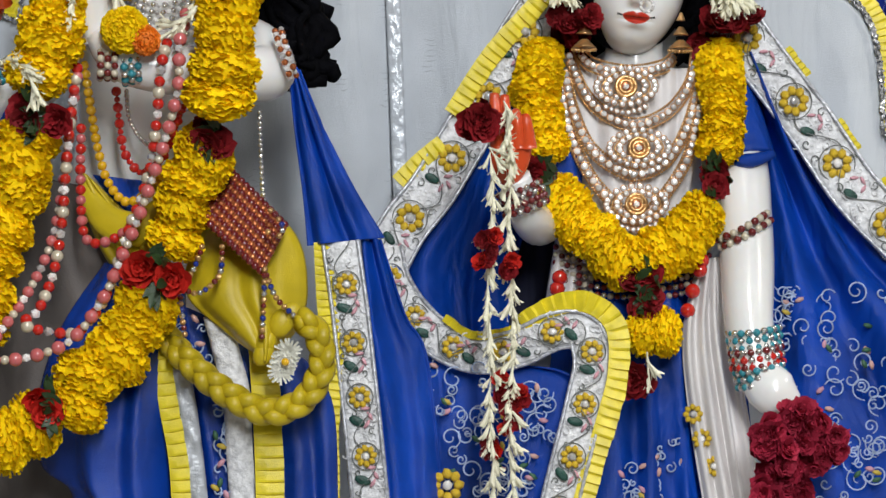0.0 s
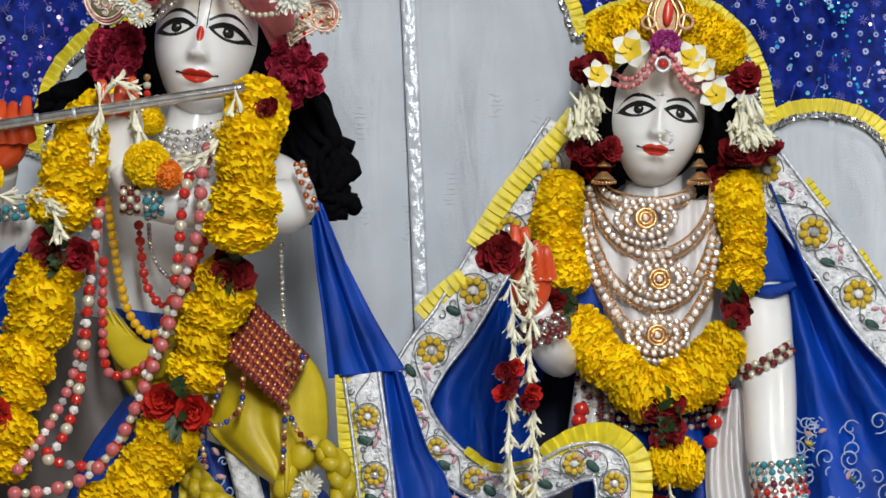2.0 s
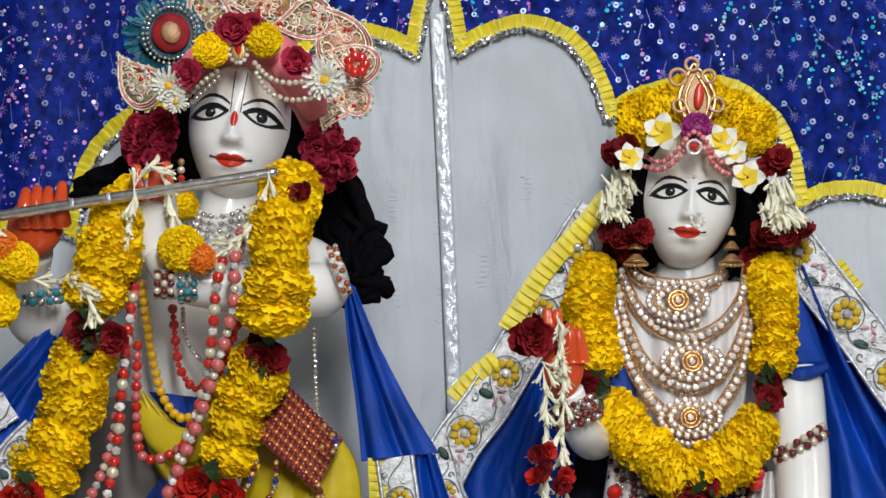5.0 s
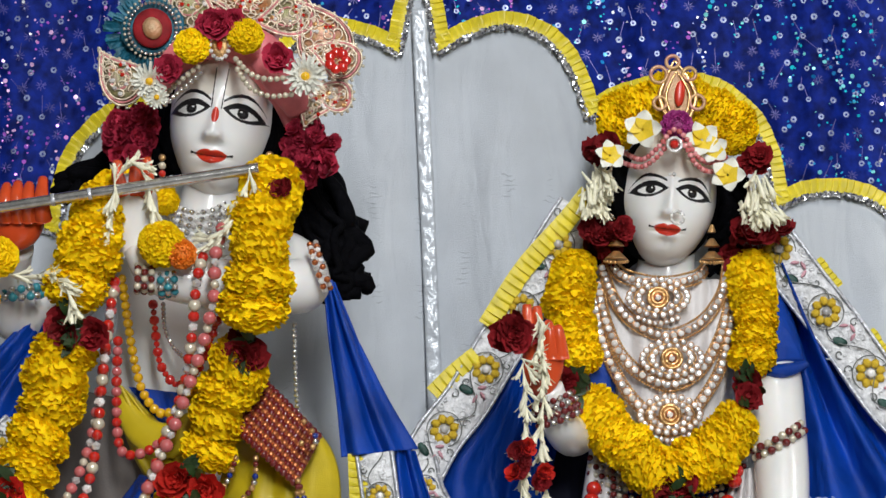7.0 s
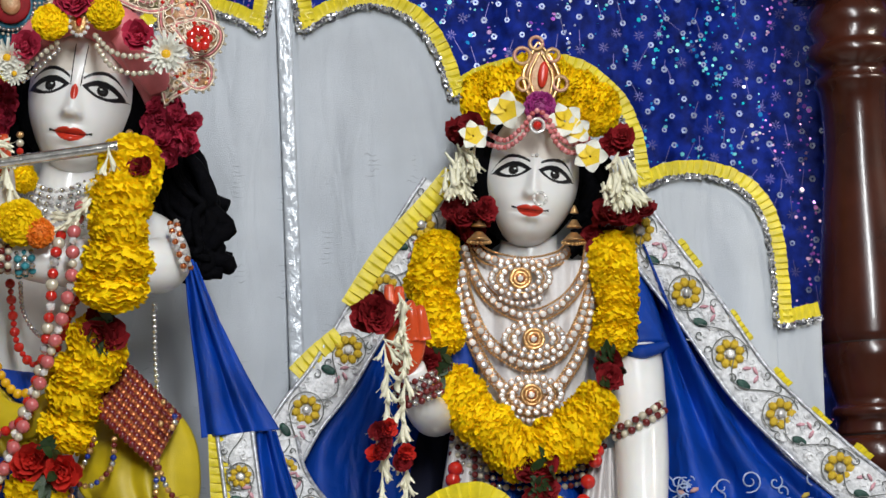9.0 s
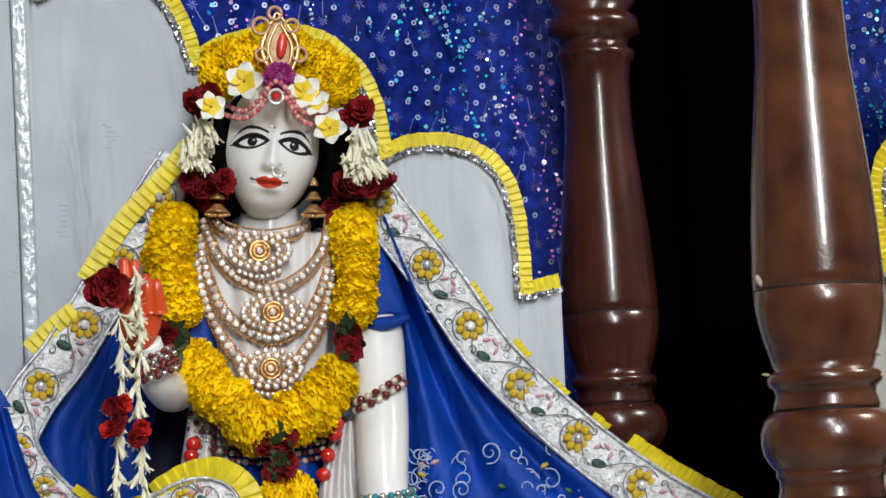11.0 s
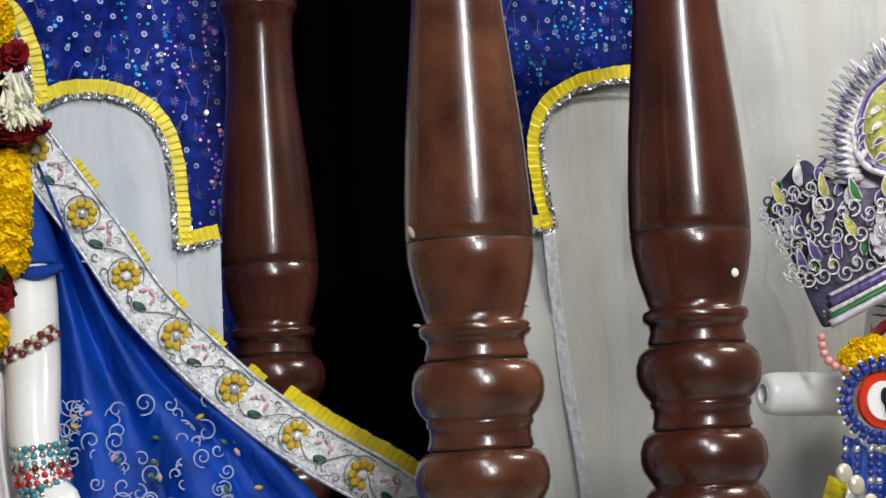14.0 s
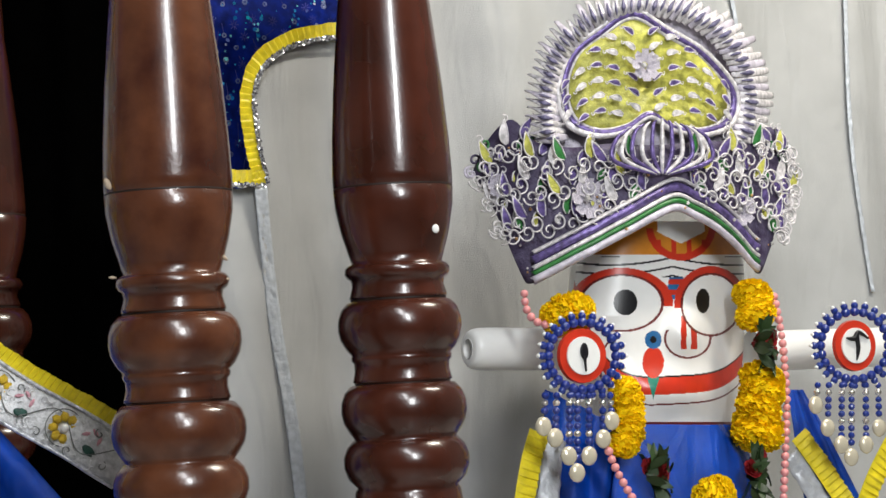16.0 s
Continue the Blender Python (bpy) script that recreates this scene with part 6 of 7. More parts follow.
for u, v, r, me in ((1196, 232, 0.022, PLUMERIA), (1302, 250, 0.022, PLUMERIA), (1322, 266, 0.017, PLUMERIA), (1138, 278, 0.018, PLUMERIA), (1348, 312, 0.020, PLUMERIA)):
    piece("flower", me, hd, spun(A(u, v, 2.31), r, tilt=0.2))
piece("stone", BALL["red"], hd, Matrix.Translation(A(1253, 258, 2.287)) @ Matrix.Scale(0.005, 4))
bm = bmesh.new()
tube(bm, [A(1253, 258, 2.288) + Vector((0.0075 * math.cos(a * 0.35), 0, 0.0075 * math.sin(a * 0.35))) for a in range(19)], [0.0018] * 3, 6, 40)
local(part("stone_setting", bm, CRYSTAL, hd, "crystal setting"))
for k, (u, v) in enumerate(((1122, 268), (1398, 285))):
    cluster("red_rose_bunch", "dark red rose petals at the side of the crown", (u, v), (18, 16), 5, 0.015, ROSE, 2.345)
    t = thing("tuberose_tassel", A(u, v + 20, 2.34), "hanging tassel of cream tuberose buds beside the face", "tassel")
    for q in range(46):
        s = random.random()
        p = A(u + random.gauss(0, 7 + 9 * s) + (-6 if k == 0 else 6) * s, v + 20 + 72 * s, 2.335 + random.uniform(-0.01, 0.01))
        piece("bud", BUD, t, Matrix.Translation(p) @ Euler((random.gauss(0, 0.25), random.gauss(0, 0.35), q)).to_matrix().to_4x4() @ Matrix.Scale(0.026, 4))
    cluster("red_rose_bunch", "dark red roses under the tuberose tassel", (u + (0 if k == 0 else 10), 412), (46, 14), 10, 0.015, ROSE, 2.35)
    cluster("red_rose_bunch", "dark red roses beside the neck", (u - 20 if k else u + 5, 450), (30, 25), 7, 0.015, ROSE, 2.385)
    e = thing("earring", A(1152 if k == 0 else 1318, 440, 2.36), "tiered gold bell earring", "earring")
    x = 1150 if k == 0 else 1320
    bm = bmesh.new()
    for v0, r0 in ((400, 0.005), (425, 0.009), (448, 0.013)):
        tube(bm, [A(x, v0, 2.35), A(x, v0 + 8, 2.35), A(x, v0 + 14, 2.35)], [r0 * 0.3, r0 * 0.7, r0], 12, 8)
    local(part("bell", bm, GOLD, e))
    beads(e, draw([(x - 20, 466, 2.35), (x, 468, 2.34), (x + 20, 466, 2.35)]), 0.0022, ["gold"])

# ---- the lady's arms ----
bangle("arm_band", "narrow beaded band with white stones round the upper arm", A, (1440, 783, 2.318), 50, -0.5, 2, ["maroon", "pearl"], 0.0045, 0.026)
bangle("bangles", "stack of silver, turquoise and red bead bangles", T, (1345, 600, 2.28), 46, -0.12, 3, ["silver", "turquoise"], 0.0042, 0.032)
bangle("bangles", "stack of silver, turquoise and red bead bangles", T, (1350, 635, 2.275), 46, -0.15, 3, ["maroon", "silver", "red"], 0.0042, 0.032)
bangle("bangles", "stack of silver, turquoise and red bead bangles", T, (1358, 668, 2.27), 44, -0.2, 3, ["turquoise", "silver"], 0.0042, 0.03)
bangle("bangles", "dark silver bead bangle on the raised wrist", A, (1045, 728, 2.258), 40, -0.35, 4, ["maroon", "silver", "maroon"], 0.0038, 0.02)
cluster("rose_bouquet", "bouquet of crimson roses held in the lowered hand", (1428, 786), (78, 60), 80, 0.0115, ROSE_CRIMSON, 2.2, "bouquet", T)
cluster("rose_bouquet", "trailing crimson roses below the bouquet", (1400, 880), (40, 45), 26, 0.0125, ROSE_CRIMSON, 2.21, "bouquet", T)
ro = cluster("hand_roses", "dark red roses tied to the raised hand", (975, 592), (24, 22), 6, 0.017, ROSE, 2.215)
tuberoses("tuberose_string", "long string of tuberose buds and red roses from the hand", [(985, 650, 2.2), (992, 720, 2.2), (985, 800, 2.2), (984, 900, 2.2), (990, 1000, 2.19), (990, 1120, 2.18), (996, 1200, 2.18), (1000, 1300, 2.18)])
tuberoses("tuberose_string", "long string of tuberose buds and red roses from the hand", [(1010, 560, 2.215), (1018, 620, 2.205), (1022, 700, 2.2), (1020, 800, 2.2), (1028, 900, 2.2), (1030, 1000, 2.19), (1028, 1100, 2.18), (1025, 1180, 2.18), (1038, 1300, 2.18)])
tuberoses("tuberose_string", "short loop of tuberose buds over the hand", [(985, 640, 2.2), (1003, 660, 2.2), (1015, 610, 2.2)])
for u, v in ((983, 805), (983, 832), (1028, 845), (1028, 1090), (1015, 1075), (1040, 1085), (995, 1180), (1020, 1140)):
    t = thing("red_rose", A(u, v, 2.185), "red rose threaded on the tuberose string", "rose")
    for k in range(3):
        piece("bloom", ROSE_SCARLET if k == 0 else ROSE, t, spun(A(u, v, 2.185) + Vector((random.gauss(0, 0.006), 0, random.gauss(0, 0.005))), 0.0105))

# ---- sleeves of the lady ----
for pts, lab in (([(1385, 545, 2.395), (1412, 600, 2.385), (1434, 665, 2.37)], "short blue satin sleeve on the lowered arm"), ([(1112, 590, 2.41), (1096, 680, 2.38), (1088, 745, 2.355)], "short blue satin sleeve on the raised arm")):
    t = thing("sleeve", A(*pts[0]), lab, "sleeve")
    bm = bmesh.new()
    tube(bm, draw(pts), [0.037, 0.038, 0.036], 20, 16)
    local(part("drape", bm, BLUE_SATIN, t))
    bm = bmesh.new()
    p = A(*pts[-1])
    tube(bm, [p + Vector((-0.03, -0.02, 0.006)), p + Vector((0, -0.04, 0)), p + Vector((0.03, -0.02, 0.008))], [0.005, 0.008, 0.005], 10, 14)
    local(part("gathered_hem", bm, BLUE_SATIN, t))

# ---- the wooden figure of the neighbouring altar ----
FACE = [PAINT_WHITE, PAINT_BLACK, PAINT_RED, mat("orange_paint", (0.6, 0.22, 0.02), 0.35, vary=0.15, bump=0.02), PAINT_GREEN, mat("blue_paint", (0.02, 0.12, 0.3), 0.35, bump=0.02), mat("dark_red_paint", (0.13, 0.012, 0.01), 0.35, bump=0.02)]


def ring(u, v, cu, cv, ru, rv):
    return math.sqrt(((u - cu) / ru) ** 2 + ((v - cv) / rv) ** 2)


def mask_paint(u, v):
    """The painted pattern of the broad wooden face."""
    for cu, cv, ru, rv, pu, pv, pr, ps in ((1100, 537, 76, 52, 1107, 536, 21, 23), (1258, 540, 54, 57, 1244, 533, 12, 22)):
        if ring(u, v, pu, pv, pr, ps) < 1:
            return 1
        e = ring(u, v, cu, cv, ru, rv)
        if e < 0.92:
            return 0
        if e < 0.99:
            return 6
        if e < 1.2 and v < cv + 6:
            return 2
    if ring(u, v, 1156, 602, 15, 16) < 1:
        return 5 if ring(u, v, 1156, 602, 6, 6) > 1 else 1
    if ring(u, v, 1156, 642, 19, 28) < 1:
        return 2
    if abs(u - 1156) < 11 * (708 - v) / 40 and 668 < v < 708:
        return 4
    if v < 492:
        if abs(u - 1205) < 42 and v < 432 - abs(u - 1205) * 0.5:
            return 0
        t = ring(u, v, 1205, 400, 62, 62)
        if 0.8 < t < 1 and v > 405:
            return 2
        if t <= 0.8 and v > 425:
            return 3 if (u // 9) % 3 else 2
        k = (v - 500 + 0.0011 * (abs(u - 1190) - 110) ** 2) % 16
        if 455 < v and k < 3.5:
            return 1
        return 3 if v < 452 else 0
    if 560 < v < 618 and (1205 < u < 1215 or 1223 < u < 1234):
        return 2
    if 480 < v < 530 and abs(u - 1197) < 10 + (v - 480) * 0.2:
        return 2 if int(v / 9) % 2 else 5
    if abs(ring(u, v, 1217, 600, 40, 34) - 1) < 0.05 and v > 585:
        return 6
    s = (u - 1195) / 110
    top = 668 - 26 * s ** 4 - 6 * s
    if top - 3 < v < top:
        return 1
    if top <= v < top + 30:
        return 2
    if top + 46 < v < top + 49:
        return 6
    if v > 748:
        return 6
    if abs(ring(u, v, 1120, 645, 60, 55) - 1) < 0.03 and u < 1110 and v > 600:
        return 6
    return 0


bm = bmesh.new()
rows, spots = [], []
nv, nu = 240, 420
for i in range(nv + 1):
    v = 392 + 372 * i / nv
    lo = 1005 + 20 * math.cos((v - 392) / 110) + max(0, v - 560) * 0.42
    hi = 1318 - 0.0004 * (v - 540) ** 2
    row, srow = [], []
    for j in range(nu):
        a = 2 * math.pi * j / nu - math.pi
        a = a - 0.35 * math.sin(a)
        s = math.sin(a)
        u = (lo + hi) / 2 + 30 + (hi - lo) / 2 * s
        u = (lo + hi) / 2 + (hi - lo) / 2 * s
        nose = 0.022 * math.exp(-((u - 1215) / 34) ** 2 - ((v - 590) / 45) ** 2)
        lips = 0.018 * math.exp(-((u - 1195) / 95) ** 2 - ((v - 690) / 42) ** 2)
        y = 2.26 - 0.075 * math.cos(a) - (nose + lips if math.cos(a) > 0 else 0)
        row.append(C(u, v, y) if math.cos(a) > 0 else C(u, v, 2.26) + Vector((0, y - 2.26, 0)))
        srow.append((u, math.cos(a)))
    rows.append(row)
    spots.append((v, srow))
vs = grid(bm, rows, True)
bm.faces.ensure_lookup_table()
n = 0
for i in range(nv):
    for j in range(nu):
        if spots[i][1][j][1] > 0.02:
            bm.faces[n].material_index = mask_paint((spots[i][1][j][0] + spots[i][1][(j + 1) % nu][0]) / 2, spots[i][0] + 1.2)
        n += 1
tube(bm, draw([(828, 618, 2.27), (840, 618, 2.27), (920, 618, 2.27), (1040, 618, 2.27)], C), [0.012, 0.0245, 0.026, 0.026], 28, 24)
tube(bm, draw([(1330, 622, 2.27), (1450, 618, 2.27), (1620, 612, 2.27)], C), [0.026, 0.026, 0.026], 28, 20)
c = C(1200, 760, 2.27)
tube(bm, [c, c + Vector((0, 0, -0.15)), Vector((c.x, c.y, 1.2)), Vector((c.x, c.y, 0.955))], [0.065, 0.11, 0.12, 0.13], 28, 24, 0.7)
tagged(finish("painted_wooden_figure", bm, FACE), "broad white painted wooden figure with round eyes and arm stumps", "statue")

LILAC = mat("lilac_silver", (0.58, 0.54, 0.62), 0.45, vary=0.25, scale=90, metal=0.08, bump=0.6, fine=300)
PURPLE = mat("purple_velvet", (0.035, 0.018, 0.06), 0.55, second=(0.10, 0.085, 0.15), second_scale=75, bump=0.6, fine=300)
VIOLET = mat("violet_sequin", (0.14, 0.10, 0.28), 0.3, vary=0.5, scale=150, metal=0.3, bump=0.4)
LIME = mat("lime_embroidery", (0.48, 0.47, 0.09), 0.45, vary=0.3, scale=120, bump=0.6)
SCROLL_SILVER = mat("silver_zari", (0.66, 0.63, 0.64), 0.4, metal=0.12, vary=0.35, scale=150, bump=0.3)
GREEN_SATIN = mat("green_band", (0.03, 0.17, 0.04), 0.4, vary=0.3, scale=90, bump=0.4)


def cy(u, base=2.135):
    return base + 0.085 * ((u - 1150) / 270) ** 2


def fill(name, outline, material, parent, y, label=""):
    """A flat padded shape inside an outline."""
    ring_ = [C(u, v, cy(u, y)) for u, v in outline]
    path = spline(ring_, 80, True)
    mid = sum(path, Vector()) / len(path)
    bm = bmesh.new()
    grid(bm, [[mid.lerp(p, k) + Vector((0, -0.003 * (1 - k), 0)) for p in path] for k in (0.02, 0.25, 0.5, 0.75, 1.0)], True)
    return thick(local(part(name, bm, material, parent, label)), 0.003)


SLATE = mat("slate_violet", (0.13, 0.12, 0.21), 0.5, vary=0.3, scale=120, bump=0.5)
cr = thing("tall_crown", C(1150, 300, 2.16), "tall fan-shaped crown embroidered in silver, purple and lime", "crown")
fill("fan_plate", [(1150 + 190 * math.cos(a * 0.3142), 178 + 178 * math.sin(a * 0.3142)) for a in range(20)], LILAC, cr, 2.15, "lilac silver fan plate")
for k in range(54):
    a = radians(-205 + 230 * k / 53)
    bm = bmesh.new()
    far = random.uniform(0.96, 1.04)
    p, q = (1146 + 156 * math.cos(a), 180 + 150 * math.sin(a)), (1146 + 216 * far * math.cos(a + 0.06), 176 + 194 * far * math.sin(a + 0.06))
    mid = ((p[0] + q[0]) / 2, (p[1] + q[1]) / 2)
    tube(bm, [C(*p, cy(p[0], 2.143)), C(*mid, cy(p[0], 2.136)), C(*q, cy(q[0], 2.143))], [0.0034, 0.0062, 0.0038], 8, 12, 0.35)
    ray = local(part("fan_ray", bm, SCROLL_SILVER if k % 3 else LILAC, cr))
    bm = bmesh.new()
    tube(bm, [C(p[0] * 0.75 + q[0] * 0.25, p[1] * 0.75 + q[1] * 0.25, cy(p[0], 2.1345)), C(*mid, cy(p[0], 2.132)), C(p[0] * 0.1 + q[0] * 0.9, p[1] * 0.1 + q[1] * 0.9, cy(q[0], 2.1375))], [0.0006, 0.0019 + 0.0012 * (k % 2), 0.0005], 6, 10, 0.5)
    part("inlay", bm, SLATE, ray, "grey-violet inlay")
SPADE = [(1118, 22), (1180, 55), (1245, 95), (1298, 160), (1292, 215), (1245, 236), (1190, 228), (1150, 205), (1110, 228), (1060, 238), (1010, 218), (992, 160), (1012, 95), (1060, 55)]
for k, (m, w) in enumerate(((SCROLL_SILVER, 0.0042), (VIOLET, 0.0045), (SCROLL_SILVER, 0.003))):
    bm = bmesh.new()
    s = 1.03 - 0.055 * k
    tube(bm, spline([C(1145 + (u - 1145) * s, 145 + (v - 145) * s, cy(u, 2.142)) for u, v in SPADE], 70, True) + [C(1145 + (SPADE[0][0] - 1145) * s, 145 + (SPADE[0][1] - 145) * s, cy(1118, 2.142))], [w] * 3, 7, 100)
    local(part("spade_edge", bm, m, cr, "raised spade outline"))
fill("spade_field", [(1145 + (u - 1145) * 0.9, 145 + (v - 145) * 0.9) for u, v in SPADE], LIME, cr, 2.143, "lime embroidered field")
TOP = [(838, 305), (860, 255), (905, 212), (945, 250), (1010, 262), (1080, 255), (1150, 258), (1230, 252), (1300, 248), (1350, 226), (1388, 240), (1394, 300), (1385, 345)]
LOW = [(905, 440), (925, 488), (942, 502), (1000, 472), (1060, 440), (1120, 408), (1190, 372), (1230, 385), (1270, 408), (1305, 440), (1330, 470), (1345, 482), (1360, 420)]
bm = bmesh.new()
ta, lb = spline([C(u, v, cy(u)) for u, v in TOP], 70), spline([C(u, v, cy(u)) for u, v in LOW], 70)
grid(bm, [[a.lerp(b, k / 11) + Vector((0, -0.006 * math.sin(math.pi * k / 11), 0)) for k in range(12)] for a, b in zip(ta, lb)])
thick(local(part("lower_band", bm, PURPLE, cr, "dark purple velvet band")), 0.004)
for off, m, w in ((-4, LILAC, 0.009), (-16, GREEN_SATIN, 0.006), (-26, SCROLL_SILVER, 0.005), (-40, VIOLET, 0.010), (-54, SCROLL_SILVER, 0.004)):
    pts = [C(u, v + off, cy(u, 2.126)) for u, v in LOW[2:12]]
    thick(local(part("edge_band", ribbon(pts, w, 0.004, 0.001), m, cr, "embroidered edge band")), 0.0015)
silver, greens, lilacs = bmesh.new(), bmesh.new(), bmesh.new()
limes = bmesh.new()


def motif(fill_bm, edge_bm, place, angle, length, width, bend, edge=0.0009):
    """A padded, curving leaf with a corded outline; place: its root, angle: which way it grows."""
    along_, over = Vector((math.cos(angle), 0, math.sin(angle))), Vector((-math.sin(angle), 0, math.cos(angle)))
    n = 9
    mid = [place + along_ * length * (i / (n - 1)) + over * bend * length * (i / (n - 1)) ** 2 for i in range(n)]
    half = [width * 0.5 * math.sin(math.pi * min(1.0, 0.06 + 0.94 * (i / (n - 1)))) ** 0.8 for i in range(n)]
    up = Vector((0, -0.0016, 0))
    grid(fill_bm, [[m - over * h, m + up, m + over * h] for m, h in zip(mid, half)])
    for sg in (-1, 1):
        tube(edge_bm, [m + over * h * sg - Vector((0, 0.0006, 0)) for m, h in zip(mid, half)], [edge] * 3, 5, 12)
    scroll(edge_bm, mid[-1] + over * bend * length * 0.2, length * 0.18, 0.9, angle, 1 if bend > 0 else -1, edge)


for k in range(16):
    for side in (-1, 1):
        row = k / 15
        i = max(2, min(67, int(35 + side * (4 + 30 * row))))
        for lift in (0.12, 0.36, 0.60):
            p = ta[i].lerp(lb[i], lift + 0.06 * ((k + int(lift * 10)) % 2)) + Vector((0, -0.0095, 0))
            ang = (0.4 + 1.9 * ((k * 0.37 + lift * 2.3) % 1)) if side > 0 else math.pi - (0.4 + 1.9 * ((k * 0.37 + lift * 2.3) % 1))
            motif((lilacs, greens, silver, lilacs, limes)[(k + int(lift * 9)) % 5], silver, p, ang, 0.027, 0.013, 0.45 * side)
            scroll(silver, p + Vector((0.012 * side, -0.001, -0.008)), 0.011, 1.25, ang + 2, -side, 0.0013)
for tier in range(6):
    v = 62 + 27 * tier
    for k in range(1 + min(tier + 1, 5)):
        for side in (-1, 1):
            u = 1134 + 2.4 * tier + side * (14 + 30 * k)
            p = C(u, v + 8 * (k % 2), cy(u, 2.1385))
            motif((lilacs, silver, silver, lilacs)[(tier + k) % 4], silver, p, math.pi / 2 - side * (0.5 + 0.35 * k), 0.015, 0.0075, -0.5 * side, 0.0007)
for k in range(11):
    x = (k - 5) / 5
    tube(silver if k % 2 else lilacs, [C(1172 + 12 * x, 308, 2.118), C(1172 + 85 * x, 285 - 15 * (1 - abs(x)), 2.116), C(1172 + 80 * x, 245 - 25 * (1 - abs(x)), 2.118), C(1172 + 52 * x, 225 - 15 * (1 - abs(x)), 2.12)], [0.002, 0.003, 0.0025, 0.001], 6, 18)
for nm, b, m in (("silver_scroll", silver, SCROLL_SILVER), ("lilac_scroll", lilacs, VIOLET), ("green_scroll", greens, GREEN_SATIN), ("lime_scroll", limes, LIME)):
    local(part(nm, b, m, cr, "raised curling embroidery"))["kind"] = "stuff"
WHITE_FLOWER = mesh_of("crown_flower", (lambda b: ([petal(b, Vector((math.cos(k * 0.785), 0, math.sin(k * 0.785))) * 0.15, Vector((math.cos(k * 0.785), -0.15, math.sin(k * 0.785))).normalized(), Vector((0, -1, 0)), 0.85, 0.6, 0.1) for k in range(8)], b)[1])(bmesh.new()), LILAC)
for u, v, r in ((1140, 116, 0.020), (1040, 352, 0.024), (1310, 372, 0.02), (880, 330, 0.015)):
    piece("crown_flower", WHITE_FLOWER, cr, Matrix.Translation(C(u, v, cy(u, 2.126))) @ Matrix.Scale(r, 4))
    piece("stone", GEM["crystal"], cr, Matrix.Translation(C(u, v, cy(u, 2.118))) @ Matrix.Scale(r * 0.2, 4))
for k in range(46):
    i, s = random.randrange(1, 69), random.random()
    piece("stone", GEM[random.choice(("crystal", "crystal", "gold"))], cr, Matrix.Translation(ta[i].lerp(lb[i], s) + Vector((0, -0.013, 0))) @ Matrix.Scale(random.uniform(0.0012, 0.0026), 4))
for k in range(26):
    a = k / 25
    u, v = (838 + 66 * a, 300 - 90 * a) if k < 13 else (1340 + 50 * (a - 0.5) * 2, 232 + 60 * (a - 0.5) * 2)
    bm = bmesh.new()
    scroll(bm, C(u + random.uniform(-12, 12), v + random.uniform(-14, 14), cy(u, 2.13)), 0.008, 1.1, random.random() * 6, 1, 0.0016)
    local(part("edge_curl", bm, random.choice((SCROLL_SILVER, LILAC, GREEN_SATIN, PURPLE)), cr))


# ---- ornaments of the wooden figure ----
def emblem(bm, c, kind):
    if kind:
        tube(bm, [c + Vector((-0.016, 0, 0.010)), c + Vector((-0.004, 0, 0.009)), c + Vector((0.003, 0, 0.016)), c + Vector((0.018, 0, 0.008))], [0.001, 0.0035, 0.003, 0.0012], 6, 16)
        tube(bm, [c + Vector((0, 0, 0.012)), c + Vector((0.001, 0, -0.004)), c + Vector((-0.002, 0, -0.018))], [0.003, 0.003, 0.001], 6, 12)
    else:
        lump(bm, c + Vector((0, 0, 0.005)), (0.0055, 0.0012, 0.010))
        tube(bm, [c, c + Vector((0.001, 0, -0.018))], [0.0022, 0.0012], 6, 8)


def disc(c0, kind, strings):
    t = thing("arm_disc", C(*c0), "round blue beaded disc with red ring and bead tassels", "ornament", "beaded arm discs")
    u, v, y = c0
    for k in range(24):
        a = k * 2 * math.pi / 24
        for r, s, m in ((60, 0.0062, "blue"), (71, 0.0048, "blue"), (77, 0.0026, "white")):
            piece("bead", BALL[m], t, Matrix.Translation(C(u + r * math.cos(a), v + r * math.sin(a), y)) @ Matrix.Scale(s, 4))
    for nm, r, m, dy in (("red_disc", 0.032, PAINT_RED, 0.0), ("white_disc", 0.0225, PAINT_WHITE, -0.002)):
        bm = bmesh.new()
        c = C(u, v, y)
        bmesh.ops.create_cone(bm, cap_ends=True, segments=40, radius1=r, radius2=r * 0.97, depth=0.005, matrix=Matrix.Translation(c + Vector((0, dy, 0))) @ Matrix.Rotation(radians(90), 4, "X"))
        plate = local(part(nm, bm, m, t, "", False))
    bm = bmesh.new()
    emblem(bm, C(u, v, y) + Vector((0, -0.006, 0)), kind)
    part("emblem", bm, PAINT_BLACK, plate, "small black emblem")
    for du, n in strings:
        beads(t, [C(u + du, v + 70, y), C(u + du * 1.02, v + 70 + n * 0.5, y), C(u + du * 1.04, v + 70 + n, y)], 0.0044, ["blue", "silver", "blue", "blue"], 2.0)
        p = C(u + du * 1.05, v + 85 + n, y - 0.003)
        piece("pearl_drop", BALL["pearl"], t, Matrix.Translation(p) @ Matrix.Diagonal((0.0105, 0.006, 0.0115, 1)), "ribbed white drop")


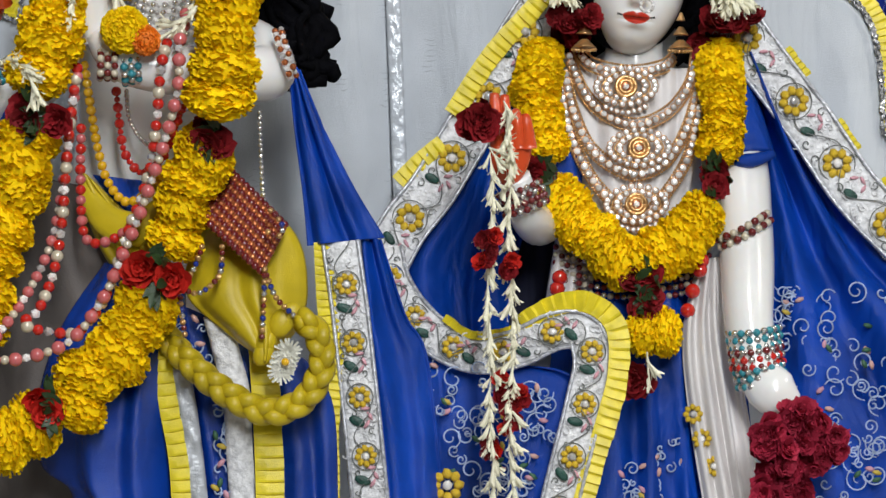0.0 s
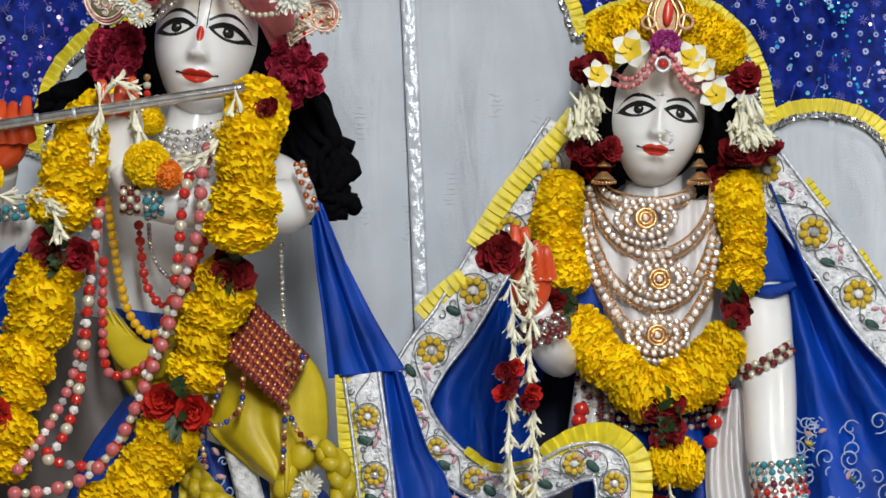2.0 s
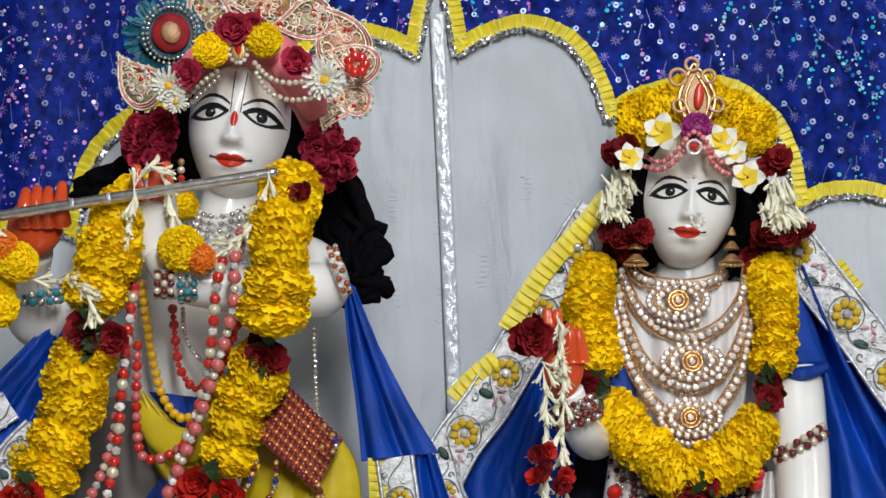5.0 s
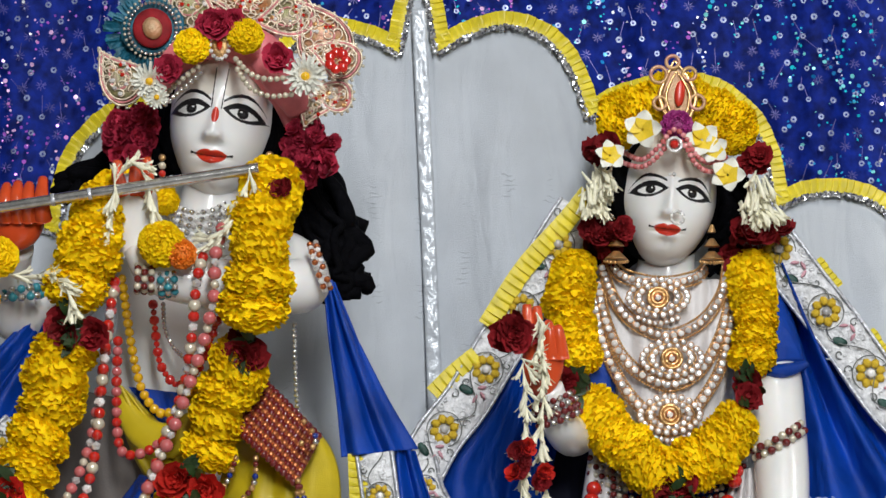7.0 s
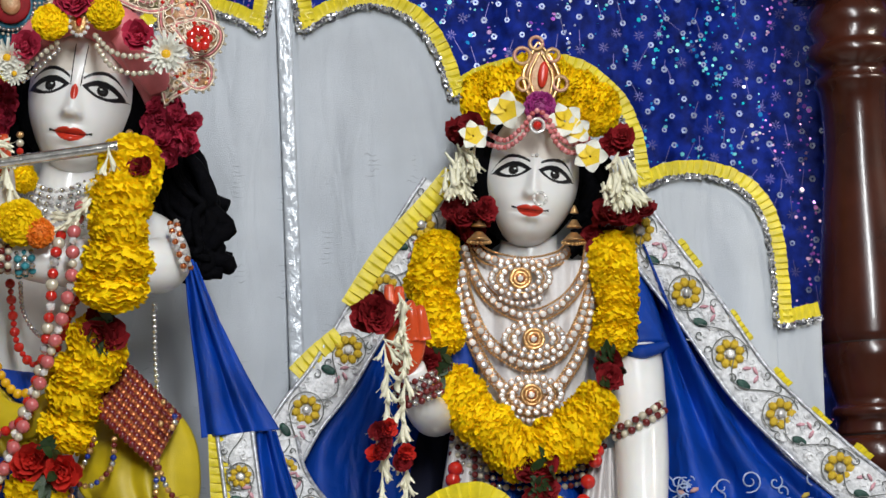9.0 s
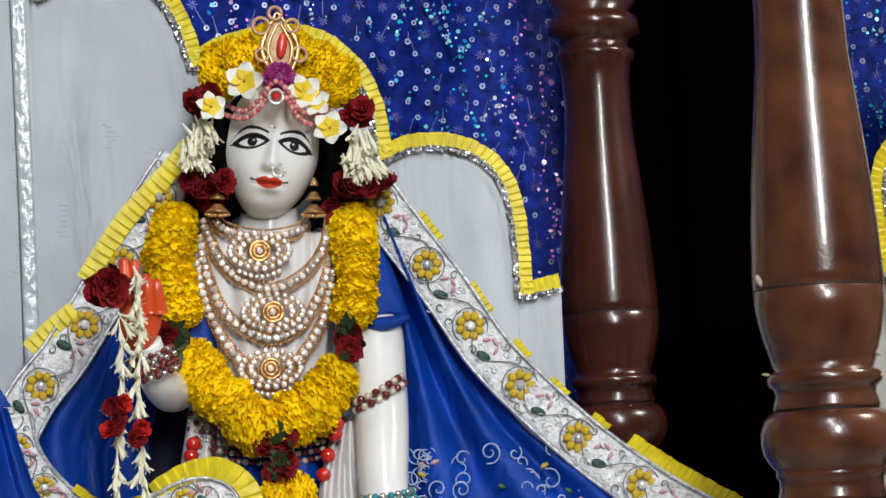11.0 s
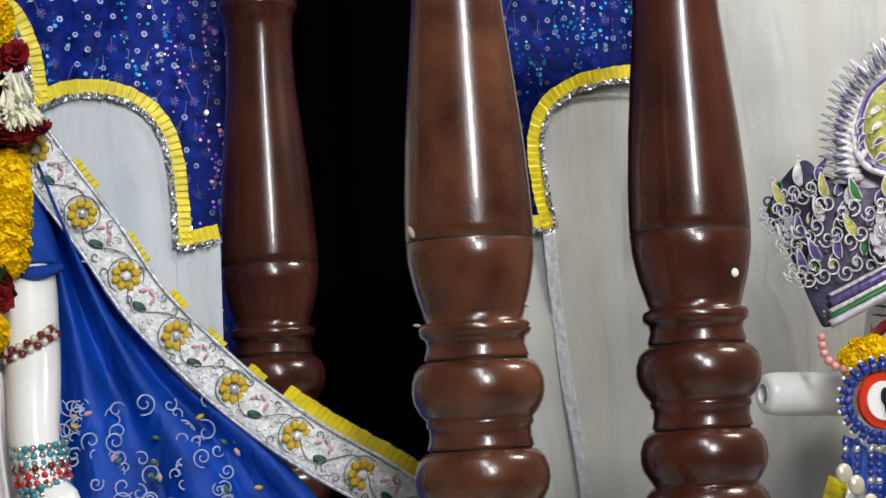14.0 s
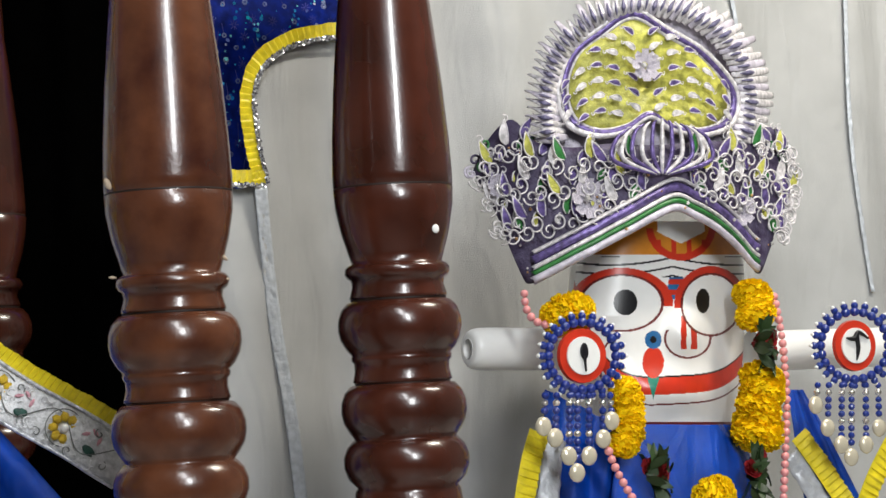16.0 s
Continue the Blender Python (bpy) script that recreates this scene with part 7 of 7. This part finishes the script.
disc((1030, 630, 2.13), 0, ((-65, 40), (-45, 60), (-22, 92), (-8, 122), (12, 92), (36, 62), (50, 30)))
disc((1512, 612, 2.13), 1, ((-65, 20), (-45, 60), (-22, 90), (-5, 112), (20, 90), (42, 60)))
ga = thing("marigold_garland", C(1345, 650, 2.15), "marigold garland with roses and green leaves on the figure", "garland")
flowers(ga, draw([(1335, 522, 2.165), (1342, 560, 2.155)], C), 0.027, 0.5)
flowers(ga, draw([(1345, 675, 2.15), (1342, 720, 2.145), (1340, 790, 2.14)], C), 0.034, 0.5)
flowers(ga, draw([(985, 565, 2.165), (1015, 548, 2.16), (1035, 560, 2.16)], C), 0.024, 0.5)
flowers(ga, draw([(1105, 690, 2.15), (1115, 750, 2.145), (1098, 800, 2.14)], C), 0.022, 0.6)
flowers(ga, draw([(1255, 880, 2.13), (1290, 870, 2.13)], C), 0.026, 0.6)
accent(ga, C(1345, 612, 2.14), 0.028, ROSE, 12)
accent(ga, C(1330, 840, 2.13), 0.028, ROSE, 12)
accent(ga, C(1155, 840, 2.13), 0.028, ROSE, 14)
for pts in ([(1370, 525, 2.16), (1384, 600, 2.15), (1392, 700, 2.14), (1390, 800, 2.135), (1385, 920, 2.13)], [(1072, 785, 2.13), (1090, 830, 2.125), (1118, 880, 2.12), (1150, 930, 2.12)], [(928, 520, 2.18), (932, 548, 2.175), (950, 570, 2.17), (985, 578, 2.165)]):
    t = thing("pink_bead_string", C(*pts[0]), "string of pale pink beads on the figure", "necklace")
    beads(t, draw(pts, C), 0.0052, ["pink"], 1.9)
rb = thing("blue_robe", C(1210, 830, 2.2), "glossy blue satin robe with pleated yellow edges", "robe")
thick(local(part("drape", cloth([C(1118, 752, 2.19), C(1090, 820, 2.18), C(1070, 980, 2.17)], [C(1300, 752, 2.19), C(1330, 820, 2.18), C(1360, 980, 2.17)], 50, 40, 3, 0.006, 3, 0.04), BLUE_SATIN, rb)))
thick(local(part("side_drape", cloth([C(965, 690, 2.22), C(960, 800, 2.2), C(950, 980, 2.19)], [C(1110, 760, 2.2), C(1100, 840, 2.19), C(1100, 980, 2.18)], 40, 40, 3, 0.008, 6), BLUE_SATIN, rb)))
thick(local(part("side_drape", cloth([C(1395, 690, 2.21), C(1410, 800, 2.2), C(1440, 980, 2.19)], [C(1420, 690, 2.22), C(1480, 800, 2.2), C(1570, 980, 2.19)], 30, 30, 3, 0.006, 6), BLUE_SATIN, rb)))
for pts, a, b in (([(952, 765, 2.185), (935, 830, 2.18), (915, 960, 2.17)], -0.012, 0.014), ([(1412, 770, 2.18), (1455, 830, 2.175), (1520, 930, 2.17)], -0.012, 0.014), ([(1585, 770, 2.17), (1545, 850, 2.17), (1510, 950, 2.17)], -0.012, 0.014)):
    thick(local(part("pleated_trim", ruffle(draw(pts, C), a, b, 0.0095, 0.006), YELLOW_RIBBON, rb, "pleated yellow ribbon trim")), 0.0008)
for pts, w in (([(985, 775, 2.19), (975, 830, 2.18), (965, 950, 2.175)], 0.028), ([(1400, 800, 2.185), (1440, 870, 2.18), (1490, 960, 2.175)], 0.028)):
    thick(local(part("brocade_strip", ribbon(draw(pts, C), w, 0.004, 0.005, 60), SILVER_SATIN, rb, "silver brocade strip")), 0.0012)
for u, y0, y1 in ((1290, -20, 110), (1495, -20, 520)):
    ob = part("brocade_strip", ribbon([C(u, y0, BACK - 0.02), C(u + 12, (y0 + y1) / 2, BACK - 0.02), C(u + (50 if u > 1400 else 0), y1, BACK - 0.02)], 0.007, 0.004, 0.0025, 170, 0.0008), EMBOSSED, east, "shiny silver brocade strip")
    thick(ob, 0.001)
# Chips in the posts' varnish.
CHIP = mat("bare_chip", (0.42, 0.33, 0.24), 0.6, vary=0.3, scale=200)
for p, m, a in ((B(1234, 566, 1.875), (0.006, 0.002, 0.0022), 0.7), (B(1031, 441, 1.868), (0.003, 0.002, 0.006), -0.4), (B(1042, 606, 1.87), (0.004, 0.002, 0.0014), 0.1), (B(1240, 606, 1.87), (0.004, 0.002, 0.0014), 0.1)):
    bm = bmesh.new()
    lump(bm, p, m, (0, a, 0), 2)
    tagged(finish("varnish_chip", bm, CHIP), "pale chip in the varnish of the worn post", "chip")
for p, m in ((C(771, 405, 1.965), (0.0042, 0.0015, 0.0048)),):
    bm = bmesh.new()
    lump(bm, p, m, sub=2)
    tagged(finish("paint_spot", bm, PAINT_WHITE), "small white paint spot on the turned post", "spot")
